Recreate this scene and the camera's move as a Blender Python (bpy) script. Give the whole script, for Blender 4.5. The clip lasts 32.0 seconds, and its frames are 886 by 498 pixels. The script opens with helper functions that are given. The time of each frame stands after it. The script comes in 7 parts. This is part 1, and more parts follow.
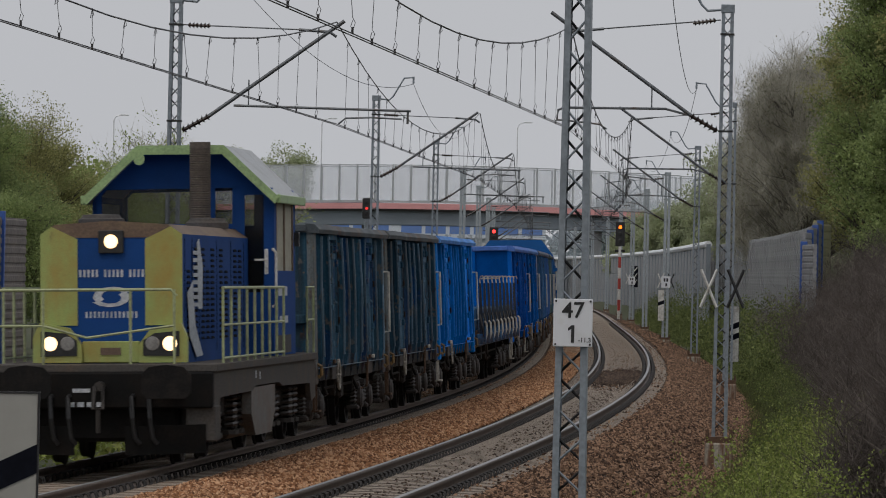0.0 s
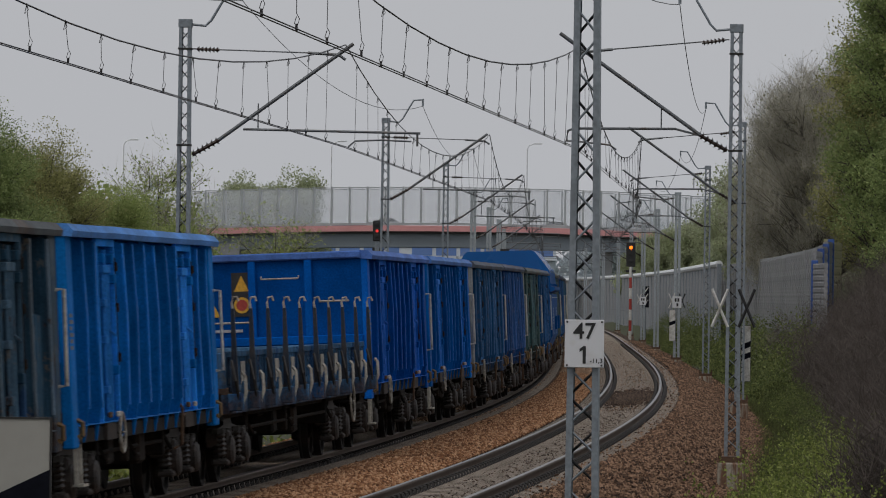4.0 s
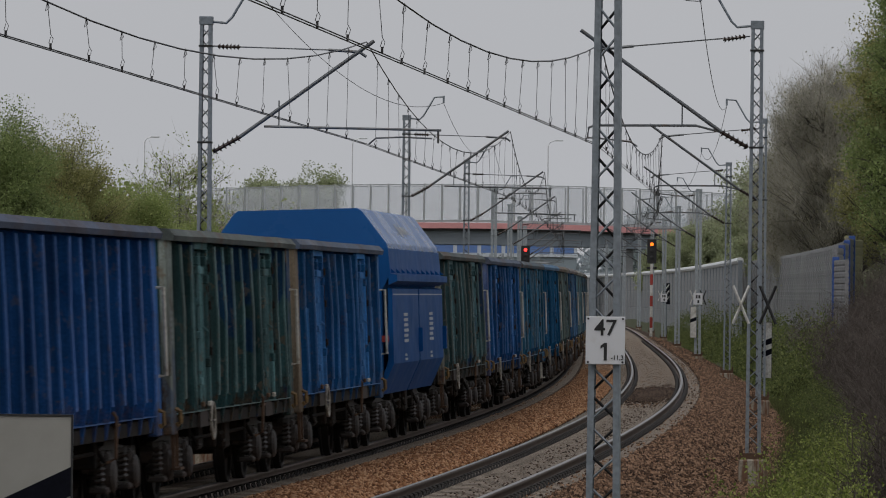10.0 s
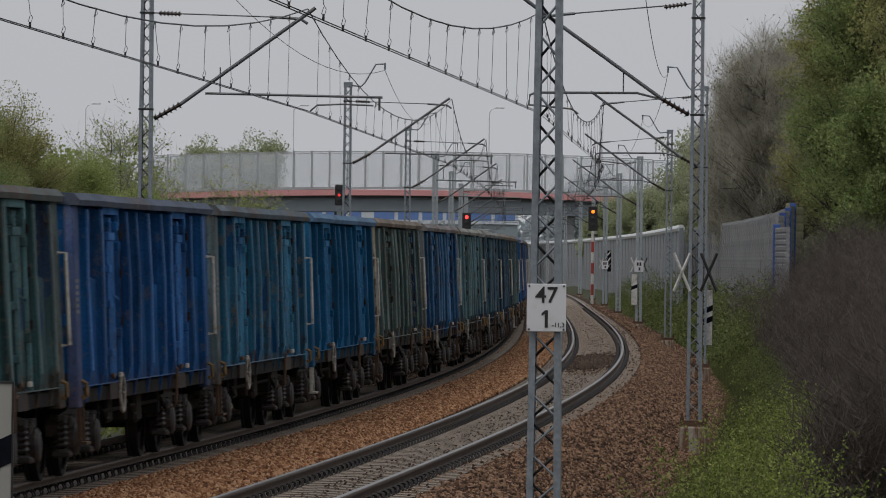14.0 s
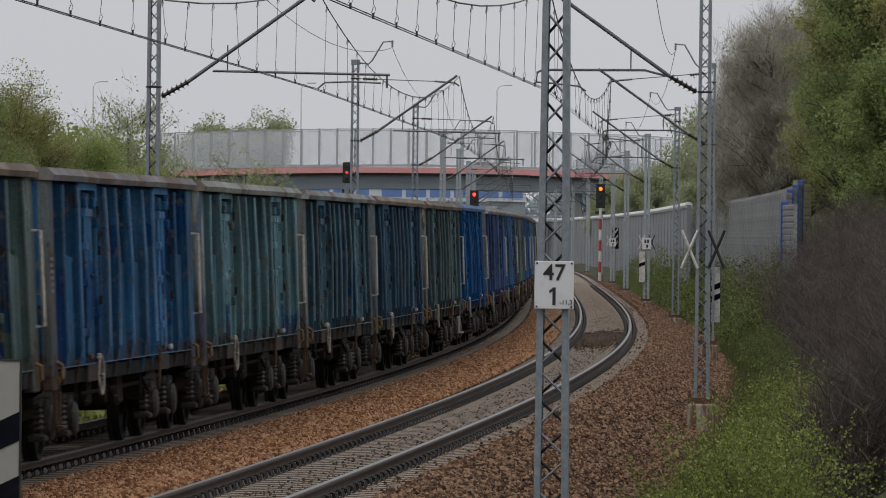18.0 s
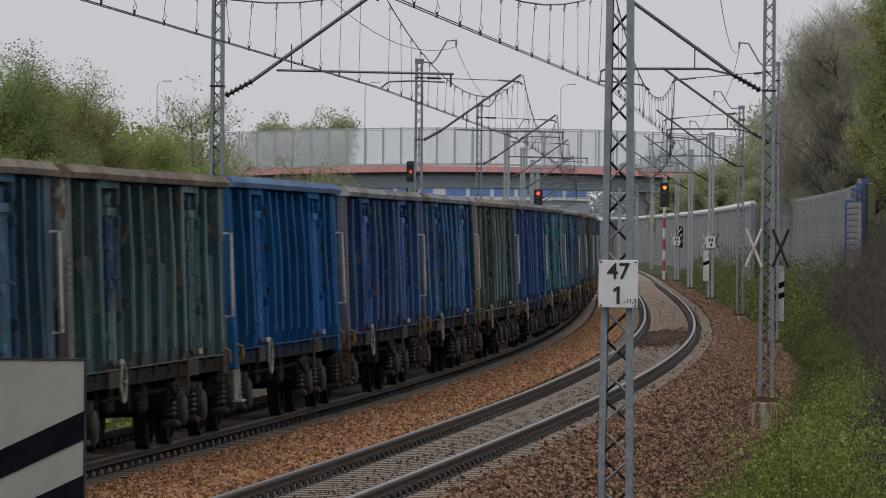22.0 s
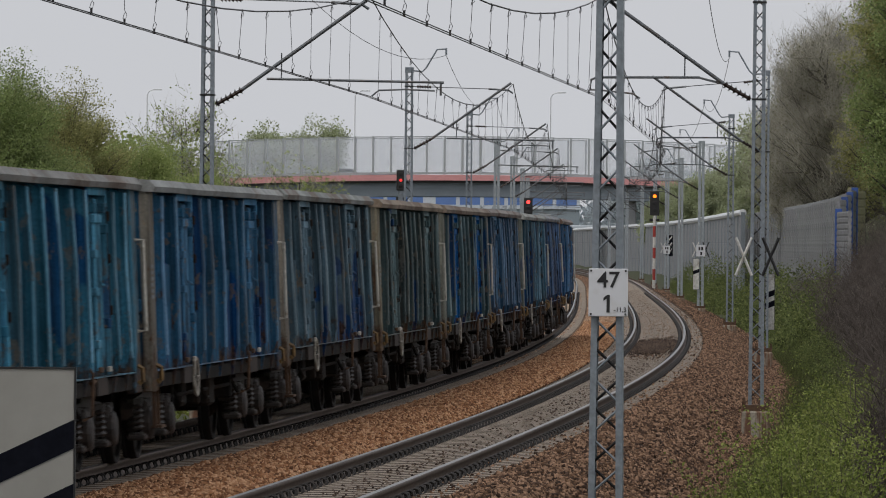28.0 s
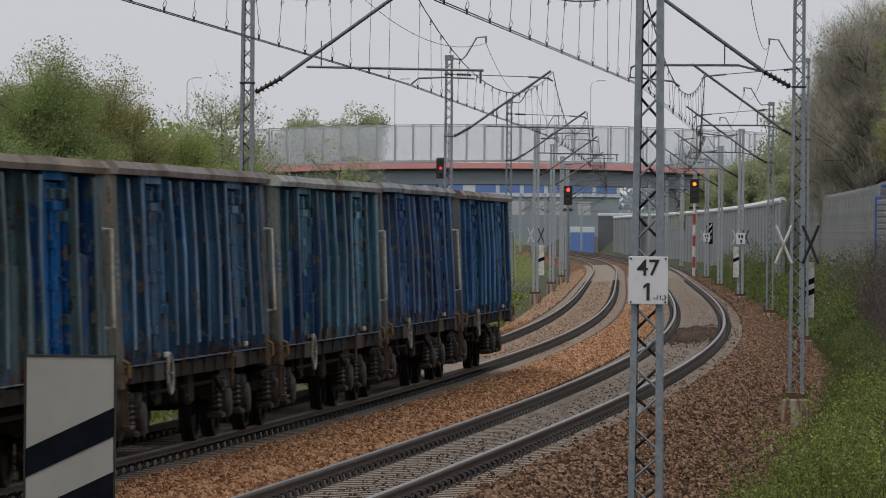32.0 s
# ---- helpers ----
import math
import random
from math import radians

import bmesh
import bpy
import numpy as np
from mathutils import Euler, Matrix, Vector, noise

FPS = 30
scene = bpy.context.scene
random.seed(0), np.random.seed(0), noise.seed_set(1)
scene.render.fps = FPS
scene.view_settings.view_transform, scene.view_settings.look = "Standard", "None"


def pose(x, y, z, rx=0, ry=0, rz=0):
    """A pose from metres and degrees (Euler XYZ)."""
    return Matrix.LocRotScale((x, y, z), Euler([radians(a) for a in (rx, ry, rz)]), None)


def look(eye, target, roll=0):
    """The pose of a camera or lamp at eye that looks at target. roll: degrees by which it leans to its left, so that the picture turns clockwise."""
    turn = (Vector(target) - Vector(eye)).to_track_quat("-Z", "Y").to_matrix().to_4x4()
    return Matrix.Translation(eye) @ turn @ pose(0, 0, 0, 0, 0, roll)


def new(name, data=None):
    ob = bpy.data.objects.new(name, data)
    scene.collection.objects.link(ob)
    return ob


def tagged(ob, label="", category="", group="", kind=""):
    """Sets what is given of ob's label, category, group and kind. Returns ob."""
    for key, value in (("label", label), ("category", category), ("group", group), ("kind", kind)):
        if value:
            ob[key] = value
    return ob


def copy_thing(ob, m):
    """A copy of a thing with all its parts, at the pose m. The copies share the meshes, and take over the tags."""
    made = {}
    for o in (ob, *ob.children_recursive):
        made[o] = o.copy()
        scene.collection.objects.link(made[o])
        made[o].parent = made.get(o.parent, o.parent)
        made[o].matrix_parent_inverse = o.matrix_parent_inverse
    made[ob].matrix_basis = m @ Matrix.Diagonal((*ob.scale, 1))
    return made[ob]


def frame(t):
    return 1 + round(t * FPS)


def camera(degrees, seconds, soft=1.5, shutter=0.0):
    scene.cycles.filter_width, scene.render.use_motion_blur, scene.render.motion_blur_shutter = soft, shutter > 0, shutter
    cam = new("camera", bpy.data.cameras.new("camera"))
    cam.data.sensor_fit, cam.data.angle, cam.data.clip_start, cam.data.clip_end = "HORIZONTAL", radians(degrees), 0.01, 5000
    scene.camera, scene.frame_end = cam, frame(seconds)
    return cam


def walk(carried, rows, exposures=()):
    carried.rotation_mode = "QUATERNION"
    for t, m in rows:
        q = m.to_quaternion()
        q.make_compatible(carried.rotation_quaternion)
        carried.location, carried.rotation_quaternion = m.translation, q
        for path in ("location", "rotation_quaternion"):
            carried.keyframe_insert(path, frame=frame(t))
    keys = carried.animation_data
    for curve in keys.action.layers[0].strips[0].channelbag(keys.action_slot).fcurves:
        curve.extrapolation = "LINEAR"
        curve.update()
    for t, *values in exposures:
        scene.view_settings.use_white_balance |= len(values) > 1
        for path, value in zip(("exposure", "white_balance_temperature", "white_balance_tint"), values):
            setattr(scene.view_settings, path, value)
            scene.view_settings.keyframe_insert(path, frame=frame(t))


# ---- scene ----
EYE = (0.0, 0.0, 2.541)

# seconds; aim in metres per 100 m to the right and up; lean in degrees
PATH = (
    (0, 1.1717, 0.3640, 1.186), (0.5, 1.0787, 0.3890, 0.967), (1, 0.9716, 0.4650, 0.794), (1.5, 0.9663, 0.4800, 0.840),
    (2, 0.9161, 0.4804, 0.776), (2.5, 0.9649, 0.8128, 0.683), (3, 0.9665, 0.9488, 0.629), (3.5, 1.0060, 0.8068, 0.706),
    (5.5, 0.9425, 0.6335, 0.628), (6, 0.7975, 0.6120, 0.723), (6.5, 0.7331, 0.5738, 0.669), (7, 0.7926, 0.5495, 0.628),
    (7.5, 0.6940, 0.5455, 0.550), (8, 0.6815, 0.5748, 0.611), (8.5, 0.7070, 0.5971, 0.660), (9, 0.6618, 0.6263, 0.588),
    (9.5, 0.6507, 0.6448, 0.639), (10, 0.6652, 0.6577, 0.639), (10.5, 0.8569, 0.6428, 0.792), (11, 0.9949, 0.6176, 0.677),
    (11.5, 0.9924, 0.6063, 0.632), (12, 1.0034, 0.6158, 0.593), (12.5, 1.0240, 0.6077, 0.655), (13, 1.1317, 0.3578, 0.570),
    (13.5, 1.4543, 0.1453, 0.647), (14, 1.6034, 0.1483, 0.687), (14.5, 1.3464, 0.1657, 0.695), (16.5, 1.3348, -0.0746, 0.671),
    (17, 1.3667, -0.0521, 0.593), (17.5, 1.3841, -0.1200, 0.581), (18, 1.4864, -0.2107, 0.635), (18.5, 1.1324, -0.2444, 0.544),
    (19, 0.9173, -0.2577, 0.623), (19.5, 0.7649, -0.2483, 0.562), (20, 0.6509, -0.2631, 0.561), (20.5, 0.5962, -0.2637, 0.561),
    (21, 0.5551, -0.2641, 0.561), (21.5, 0.5138, -0.2508, 0.563), (22, 0.4729, -0.2377, 0.563), (22.5, 0.4259, -0.2293, 0.539),
    (23, 0.4726, -0.2101, 0.562), (23.5, 0.6259, -0.1388, 0.591), (24, 0.6275, -0.1261, 0.554), (24.5, 0.6610, -0.0993, 0.560),
    (25, 0.6028, -0.1129, 0.559), (25.5, 0.6020, -0.1130, 0.562), (27.5, 0.6222, -0.1128, 0.563), (28, 0.6291, -0.0992, 0.565),
    (28.5, 0.5950, -0.0995, 0.564), (29, 0.6178, -0.1261, 0.529), (29.5, 0.4364, -0.1650, 0.493), (30, 0.0480, -0.2690, 0.560),
    (30.5, 0.0070, -0.3197, 0.545), (31, 0.0347, -0.2978, 0.558), (31.5, -0.0174, -0.2975, 0.572), (32, 0.0000, -0.2971, 0.547),
)

cam = camera(8.027, 32.0, soft=1.0, shutter=0.4)
walk(cam, [(t, look(EYE, (dx, 100.0, EYE[2] + dz), lean)) for t, dx, dz, lean in PATH],
     exposures=[(0.0, 0.08), (2.0, 0.04), (5.5, -0.05), (12.5, -0.05), (17.0, 0.22), (32.0, 0.31)])

# ---- light: an even grey overcast ----
world = bpy.data.worlds.new("world")
scene.world = world
world.use_nodes = True
wn, wl = world.node_tree.nodes, world.node_tree.links
wn.clear()
sky = wn.new("ShaderNodeTexSky")
sky.sky_type, sky.sun_disc = "NISHITA", False
sky.sun_elevation, sky.sun_rotation = radians(50), radians(200)
sky.dust_density, sky.air_density = 6.0, 1.5
grey = wn.new("ShaderNodeMix")
grey.data_type = "RGBA"
grey.inputs["Factor"].default_value = 0.88
grey.inputs["B"].default_value = (5.27, 5.38, 5.7, 1)
back = wn.new("ShaderNodeBackground")
back.inputs["Strength"].default_value = 0.098
wout = wn.new("ShaderNodeOutputWorld")
wl.new(sky.outputs["Color"], grey.inputs["A"])
wl.new(grey.outputs["Result"], back.inputs["Color"])
wl.new(back.outputs["Background"], wout.inputs["Surface"])

sun = new("sun", bpy.data.lights.new("sun", "SUN"))
sun.data.energy, sun.data.angle, sun.data.color = 0.7, radians(25), (1.0, 0.97, 0.93)
sun.matrix_world = look((-20, -30, 60), (0, 0, 0))


# ---- materials ----
class Mat:
    """A node material under construction."""

    def __init__(self, name, rough=0.7, metal=0.0, spec=0.5):
        self.m = bpy.data.materials.new(name)
        self.m.use_nodes = True
        self.n, self.l = self.m.node_tree.nodes, self.m.node_tree.links
        self.b = self.n["Principled BSDF"]
        self.b.inputs["Roughness"].default_value = rough
        self.b.inputs["Metallic"].default_value = metal
        self.b.inputs["Specular IOR Level"].default_value = spec
        self.tc = self.n.new("ShaderNodeTexCoord")
        self.info = self.n.new("ShaderNodeObjectInfo")

    def where(self, scale=(1, 1, 1), own=False):
        mp = self.n.new("ShaderNodeMapping")
        mp.inputs["Scale"].default_value = scale
        self.l.new(self.tc.outputs["Object"], mp.inputs["Vector"])
        if own:
            sh = self.n.new("ShaderNodeVectorMath")
            sh.operation = "SCALE"
            sh.inputs[0].default_value = (370.0, 910.0, 530.0)
            self.l.new(self.info.outputs["Alpha"], sh.inputs["Scale"])
            self.l.new(sh.outputs["Vector"], mp.inputs["Location"])
        return mp.outputs["Vector"]

    def noise(self, scale, detail=4.0, at=None, rough=0.6):
        t = self.n.new("ShaderNodeTexNoise")
        t.inputs["Scale"].default_value, t.inputs["Detail"].default_value = scale, detail
        t.inputs["Roughness"].default_value = rough
        self.l.new(at or self.where(), t.inputs["Vector"])
        return t.outputs["Fac"]

    def cells(self, scale, out="Color", at=None):
        t = self.n.new("ShaderNodeTexVoronoi")
        t.inputs["Scale"].default_value = scale
        self.l.new(at or self.where(), t.inputs["Vector"])
        return t.outputs[out]

    def ramp(self, fac, *stops):
        r = self.n.new("ShaderNodeValToRGB")
        e = r.color_ramp.elements
        while len(e) < len(stops):
            e.new(0.5)
        for el, (p, c) in zip(e, stops):
            el.position = p
            el.color = (c, c, c, 1) if isinstance(c, (int, float)) else (*c, 1)
        self.l.new(fac, r.inputs["Fac"])
        return r.outputs["Color"]

    def mix(self, fac, a, b, mode="MIX"):
        x = self.n.new("ShaderNodeMix")
        x.data_type, x.blend_type = "RGBA", mode
        for key, v in (("Factor", fac), ("A", a), ("B", b)):
            if isinstance(v, (int, float)):
                x.inputs[key].default_value = v if key == "Factor" else (v, v, v, 1)
            elif isinstance(v, tuple):
                x.inputs[key].default_value = (*v, 1)
            else:
                self.l.new(v, x.inputs[key])
        return x.outputs["Result"]

    def color(self, v):
        if isinstance(v, tuple):
            self.b.inputs["Base Color"].default_value = (*v, 1)
        else:
            self.l.new(v, self.b.inputs["Base Color"])
        return self

    def rough(self, v):
        self.l.new(v, self.b.inputs["Roughness"])
        return self

    def bump(self, h, dist=0.01, strength=0.6):
        k = self.n.new("ShaderNodeBump")
        k.inputs["Strength"].default_value, k.inputs["Distance"].default_value = strength, dist
        self.l.new(h, k.inputs["Height"])
        self.l.new(k.outputs["Normal"], self.b.inputs["Normal"])
        return self


def worn(name, base, dirt, rough=0.6, metal=0.0, scale=2.0, amount=0.5, bump=0.004, fine=30.0, spec=0.5):
    """Paint or stone: a base colour, dirt in patches, fine grain and relief."""
    k = Mat(name, rough, metal, spec)
    patch = k.ramp(k.noise(scale, 6), (0.62 - amount * 0.3, 0.0), (0.75, 1.0))
    col = k.mix(patch, base, dirt)
    grain = k.ramp(k.noise(fine, 3), (0.3, 0.75), (0.7, 1.2))
    k.color(k.mix(1.0, col, grain, "MULTIPLY")).bump(k.noise(fine * 0.7, 4), bump)
    return k.m


def paint_by_colour(name, rust=0.5, dust=0.25, spec=0.22, gloss=0.42, repaint=0.75, gain=1.0, chalk=0.0, foot=1.0):
    """Weathered vehicle paint whose tone is the object colour, with any shade tinted into it: runs, chips, rust along
    the lower edge, patches of newer blue.
    """
    k = Mat(name, 0.55, 0, spec)
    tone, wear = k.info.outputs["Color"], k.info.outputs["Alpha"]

    def less(mask):
        return k.mix(1.0, mask, wear, "MULTIPLY")

    if gain != 1.0:
        tone = k.mix(k.mix(1.0, wear, chalk, "MULTIPLY"), k.mix(1.0, tone, k.ramp(wear, (0.1, 1.3), (1.0, gain)), "MULTIPLY"), k.mix(k.ramp(k.info.outputs["Random"], (0.55, 0.0), (0.7, 1.0)), (0.15, 0.15, 0.14), (0.2, 0.145, 0.095)))
    rusty = k.ramp(k.noise(14, 4), (0.35, (0.03, 0.018, 0.012)), (0.7, (0.13, 0.068, 0.036)))
    fade = k.ramp(k.noise(0.9, 5, k.where((1, 1, 1), True)), (0.3, 0.72), (0.7, 1.4))
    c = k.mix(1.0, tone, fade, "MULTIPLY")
    c = k.mix(1.0, c, k.ramp(k.info.outputs["Random"], (0.0, 0.78), (1.0, 1.22)), "MULTIPLY")
    # newer blue, brushed on in blocks
    again = k.ramp(k.noise(0.7, 3, k.where((1, 1, 0.8), True), 0.5), (0.6, 0.0), (0.61, repaint))
    c = k.mix(less(again), c, (0.006, 0.045, 0.17))
    # long runs of dust and soot down the sheet
    run = k.noise(1.0, 6, k.where((11.0, 9.0, 0.3), True), 0.72)
    c = k.mix(1.0, c, k.mix(wear, 1.0, k.ramp(run, (0.32, 0.3), (0.5, 0.95), (0.66, 1.7))), "MULTIPLY")
    c = k.mix(less(k.ramp(k.noise(1.0, 5, k.where((4.0, 3.0, 0.22), True)), (0.46, 0.0), (0.64, dust))), c, (0.12, 0.115, 0.1))
    drip = k.ramp(k.noise(1.0, 6, k.where((12.0, 8.0, 0.4), True), 0.7), (0.56, 0.0), (0.63, 0.8 * rust))
    c = k.mix(less(drip), c, (0.06, 0.034, 0.02))
    # bare patches and chips
    bare = k.ramp(k.noise(2.6, 8, k.where((1.4, 1.0, 0.6), True), 0.74), (0.71 - rust * 0.24, 0.0), (0.75 - rust * 0.24, 0.92))
    c = k.mix(less(bare), c, rusty)
    chip = k.ramp(k.noise(7.0, 7, k.where((1.0, 1.0, 0.6), True), 0.7), (0.575, 0.0), (0.605, 0.75))
    c = k.mix(less(chip), c, k.ramp(k.noise(1.6, 2), (0.45, (0.2, 0.15, 0.1)), (0.58, (0.16, 0.16, 0.145))))
    # rust creeping up from the sill
    sep = k.n.new("ShaderNodeSeparateXYZ")
    k.l.new(k.where(), sep.inputs["Vector"])
    height = k.n.new("ShaderNodeMapRange")
    height.inputs["From Min"].default_value, height.inputs["From Max"].default_value = 0.95, 1.65
    height.inputs["To Min"].default_value, height.inputs["To Max"].default_value = 0.24, -0.14
    k.l.new(sep.outputs["Z"], height.inputs["Value"])
    add = k.n.new("ShaderNodeMath")
    k.l.new(height.outputs["Result"], add.inputs[0])
    k.l.new(k.noise(3.2, 7, k.where((1.2, 1.5, 0.7), True), 0.72), add.inputs[1])
    creep = k.ramp(add.outputs["Value"], (0.6, 0.0), (0.72, 0.9 * foot))
    c = k.mix(less(creep), c, rusty)
    speck = k.ramp(k.noise(38, 3), (0.3, 0.78), (0.7, 1.2))
    k.color(k.mix(1.0, c, speck, "MULTIPLY"))
    k.rough(k.ramp(k.noise(3, 4), (0.3, gloss), (0.7, gloss + 0.33)))
    k.bump(k.noise(5, 6), 0.016, 0.5)
    return k.m


M_WAGON = paint_by_colour("wagon_paint", 0.45, 0.22, 0.012, 0.55)
# rib edges: dust and wear, plus a highlight painted in by gain
M_EDGE = paint_by_colour("worn_highlit_rib_edge", 0.35, 0.7, 0.12, 0.45, 0.3, 3.0, 0.4, 0.6)
M_POST = paint_by_colour("post_paint", 0.62, 0.9, 0.06, 0.55)
k = Mat("gloss_roof_paint", 0.3, 0, 0.14)
k.color(k.mix(1.0, k.info.outputs["Color"], k.ramp(k.noise(0.8, 5), (0.3, 1.5), (0.7, 1.8)), "MULTIPLY")).rough(k.ramp(k.noise(0.9, 5), (0.3, 0.2), (0.7, 0.36))).bump(k.noise(1.2, 2), 0.01, 0.2)
M_GLOSS = k.m
k = Mat("fresh_paint", 0.5, 0, 0.035)
c = k.mix(1.0, k.info.outputs["Color"], k.ramp(k.noise(0.8, 5), (0.3, 1.15), (0.7, 1.5)), "MULTIPLY")
c = k.mix(k.ramp(k.noise(1.0, 6, k.where((5, 4, 0.3)), 0.7), (0.6, 0.0), (0.75, 0.1)), c, (0.02, 0.05, 0.14))
k.color(c).rough(k.ramp(k.noise(2, 5), (0.3, 0.42), (0.7, 0.55))).bump(k.noise(1.5, 3), 0.012, 0.25)
M_FRESH = k.m
k = Mat("dusty_capping_paint", 0.7, 0, 0.3)
c = k.mix(1.0, k.info.outputs["Color"], k.ramp(k.noise(0.8, 6, k.where((1, 1, 1), True), 0.7), (0.3, 0.55), (0.7, 1.6)), "MULTIPLY")
c = k.mix(k.mix(1.0, k.ramp(k.noise(0.6, 5, k.where((1, 1, 1), True), 0.7), (0.5, 0.0), (0.58, 0.8)), k.info.outputs["Alpha"], "MULTIPLY"), c, (0.1, 0.055, 0.033))
c = k.mix(k.mix(1.0, k.ramp(k.noise(1.1, 6, k.where((1, 0.8, 1), True), 0.75), (0.58, 0.0), (0.66, 0.8)), k.info.outputs["Alpha"], "MULTIPLY"), c, (0.24, 0.235, 0.21))
k.color(k.mix(1.0, c, k.ramp(k.noise(30, 4), (0.3, 0.75), (0.7, 1.2)), "MULTIPLY")).bump(k.noise(6, 5), 0.015)
M_CAPPING = k.m
M_UNDER = worn("dark_underframe", (0.016, 0.015, 0.0145), (0.045, 0.032, 0.024), 0.8, 0, 3.0, 0.6, spec=0.1)
M_FRAME = worn("greasy_bogie_frame", (0.026, 0.0225, 0.021), (0.075, 0.056, 0.047), 0.6, 0, 4.0, 0.8, spec=0.35)
M_WHEEL = worn("wheel_steel", (0.014, 0.013, 0.013), (0.034, 0.024, 0.019), 0.65, 0.1, 4.0, 0.5, spec=0.2)
M_SPRING = worn("greasy_spring", (0.042, 0.036, 0.032), (0.014, 0.012, 0.011), 0.45, 0.3, 6.0, 0.5)
M_WHITE = worn("white_paint", (0.62, 0.61, 0.58), (0.3, 0.27, 0.22), 0.5, 0, 5.0, 0.4)
M_BAR = worn("grab_iron_paint", (0.38, 0.35, 0.3), (0.13, 0.09, 0.06), 0.5, 0, 6.0, 0.5)
M_GRAB = worn("cream_grab_iron", (0.6, 0.57, 0.5), (0.2, 0.14, 0.09), 0.5, 0, 6.0, 0.4)
M_YELLOW = worn("yellow_paint", (0.23, 0.135, 0.045), (0.08, 0.05, 0.03), 0.5, 0, 8.0, 0.5)
M_RUST = worn("rusted_steel", (0.09, 0.05, 0.03), (0.16, 0.09, 0.05), 0.85, 0, 5.0, 0.6)
M_RUSTDARK = worn("dark_rusted_steel", (0.03, 0.022, 0.018), (0.06, 0.035, 0.022), 0.85, 0, 5.0, 0.6)
M_STAKE = worn("dark_blue_grey_paint", (0.022, 0.03, 0.046), (0.05, 0.038, 0.03), 0.7, 0, 4.0, 0.5, spec=0.2)
M_LETTER = worn("stencil_white", (0.5, 0.52, 0.55), (0.2, 0.24, 0.3), 0.6, 0, 12.0, 0.6)
M_STENCIL = worn("faded_stencil", (0.2, 0.21, 0.22), (0.08, 0.085, 0.09), 0.7, 0, 9.0, 0.7)
M_GALV = worn("galvanised_grey_paint", (0.21, 0.24, 0.27), (0.18, 0.2, 0.22), 0.5, 0.1, 1.2, 0.3, 0.001, 18.0)
# steel of the far masts, paled in its colour for haze
M_FARSTEEL = worn("mast_steel_hazed", (0.31, 0.345, 0.37), (0.26, 0.29, 0.31), 0.6, 0, 1.2, 0.3, 0.001, 18.0)
M_LACE = worn("dark_lacing_bar", (0.022, 0.022, 0.023), (0.035, 0.03, 0.026), 0.6, 0.1, 6.0, 0.4)
M_LACEW = worn("pale_lacing_bar", (0.22, 0.25, 0.28), (0.16, 0.17, 0.18), 0.55, 0.1, 3.0, 0.3)
M_WIRE = worn("copper_wire", (0.035, 0.034, 0.036), (0.06, 0.05, 0.045), 0.5, 0.4, 1.0, 0.3)
M_TUBE = worn("cantilever_tube", (0.13, 0.14, 0.15), (0.1, 0.07, 0.05), 0.5, 0.5, 4.0, 0.4)
M_INSUL = worn("brown_insulator", (0.03, 0.018, 0.014), (0.06, 0.04, 0.03), 0.25, 0, 6.0, 0.3)
k = Mat("mast_foot_concrete", 0.9)
c = k.mix(k.ramp(k.noise(1.0, 5, k.where((9, 9, 0.7))), (0.4, 0.0), (0.56, 0.9)), (0.36, 0.33, 0.27), (0.14, 0.06, 0.03))
k.color(k.mix(1.0, c, k.ramp(k.noise(25, 4), (0.3, 0.7), (0.7, 1.2)), "MULTIPLY")).bump(k.noise(20, 4), 0.01)
M_CONC = k.m
M_SLEEPER = worn("sleeper_concrete", (0.33, 0.275, 0.22), (0.22, 0.175, 0.135), 0.9, 0, 3.0, 0.7, 0.008)
M_RAIL = worn("rail_rust", (0.135, 0.102, 0.08), (0.085, 0.064, 0.05), 0.7, 0.1, 8.0, 0.6)
M_HEAD = worn("polished_railhead", (0.27, 0.265, 0.26), (0.16, 0.15, 0.14), 0.42, 1.0, 9.0, 0.4, 0.001)
M_CLIP = worn("rail_clip_steel", (0.024, 0.022, 0.021), (0.045, 0.034, 0.028), 0.6, 0.2, 9.0, 0.5)
k = Mat("white_enamel_sign", 0.4)
k.color(k.mix(k.ramp(k.noise(6.0, 6), (0.5, 0.0), (0.8, 1.0)), (0.66, 0.67, 0.7), (0.55, 0.54, 0.52)))
M_PLATE = k.m
M_SLOT = worn("dark_slot", (0.008, 0.009, 0.014), (0.012, 0.012, 0.016), 0.95, 0, 9.0, 0.3, 0.001, spec=0.05)
M_BLACK = worn("black_paint", (0.014, 0.014, 0.015), (0.03, 0.03, 0.03), 0.5, 0, 9.0, 0.3, 0.001)
k = Mat("reflective_white_board", 0.45)
k.color(k.mix(k.ramp(k.noise(3.0, 5), (0.35, 0.0), (0.7, 1.0)), (0.32, 0.315, 0.29), (0.27, 0.265, 0.24)))
M_BOARD = k.m
M_RED = worn("red_paint", (0.35, 0.04, 0.03), (0.2, 0.04, 0.03), 0.55, 0, 6.0, 0.3)
M_BLUE = worn("blue_steel_paint", (0.03, 0.09, 0.33), (0.03, 0.06, 0.2), 0.5, 0, 2.0, 0.4)


def glow(name, rgb, power):
    k = Mat(name)
    k.color(tuple(c * 0.5 for c in rgb))
    k.b.inputs["Emission Color"].default_value = (*rgb, 1)
    k.b.inputs["Emission Strength"].default_value = power
    return k.m


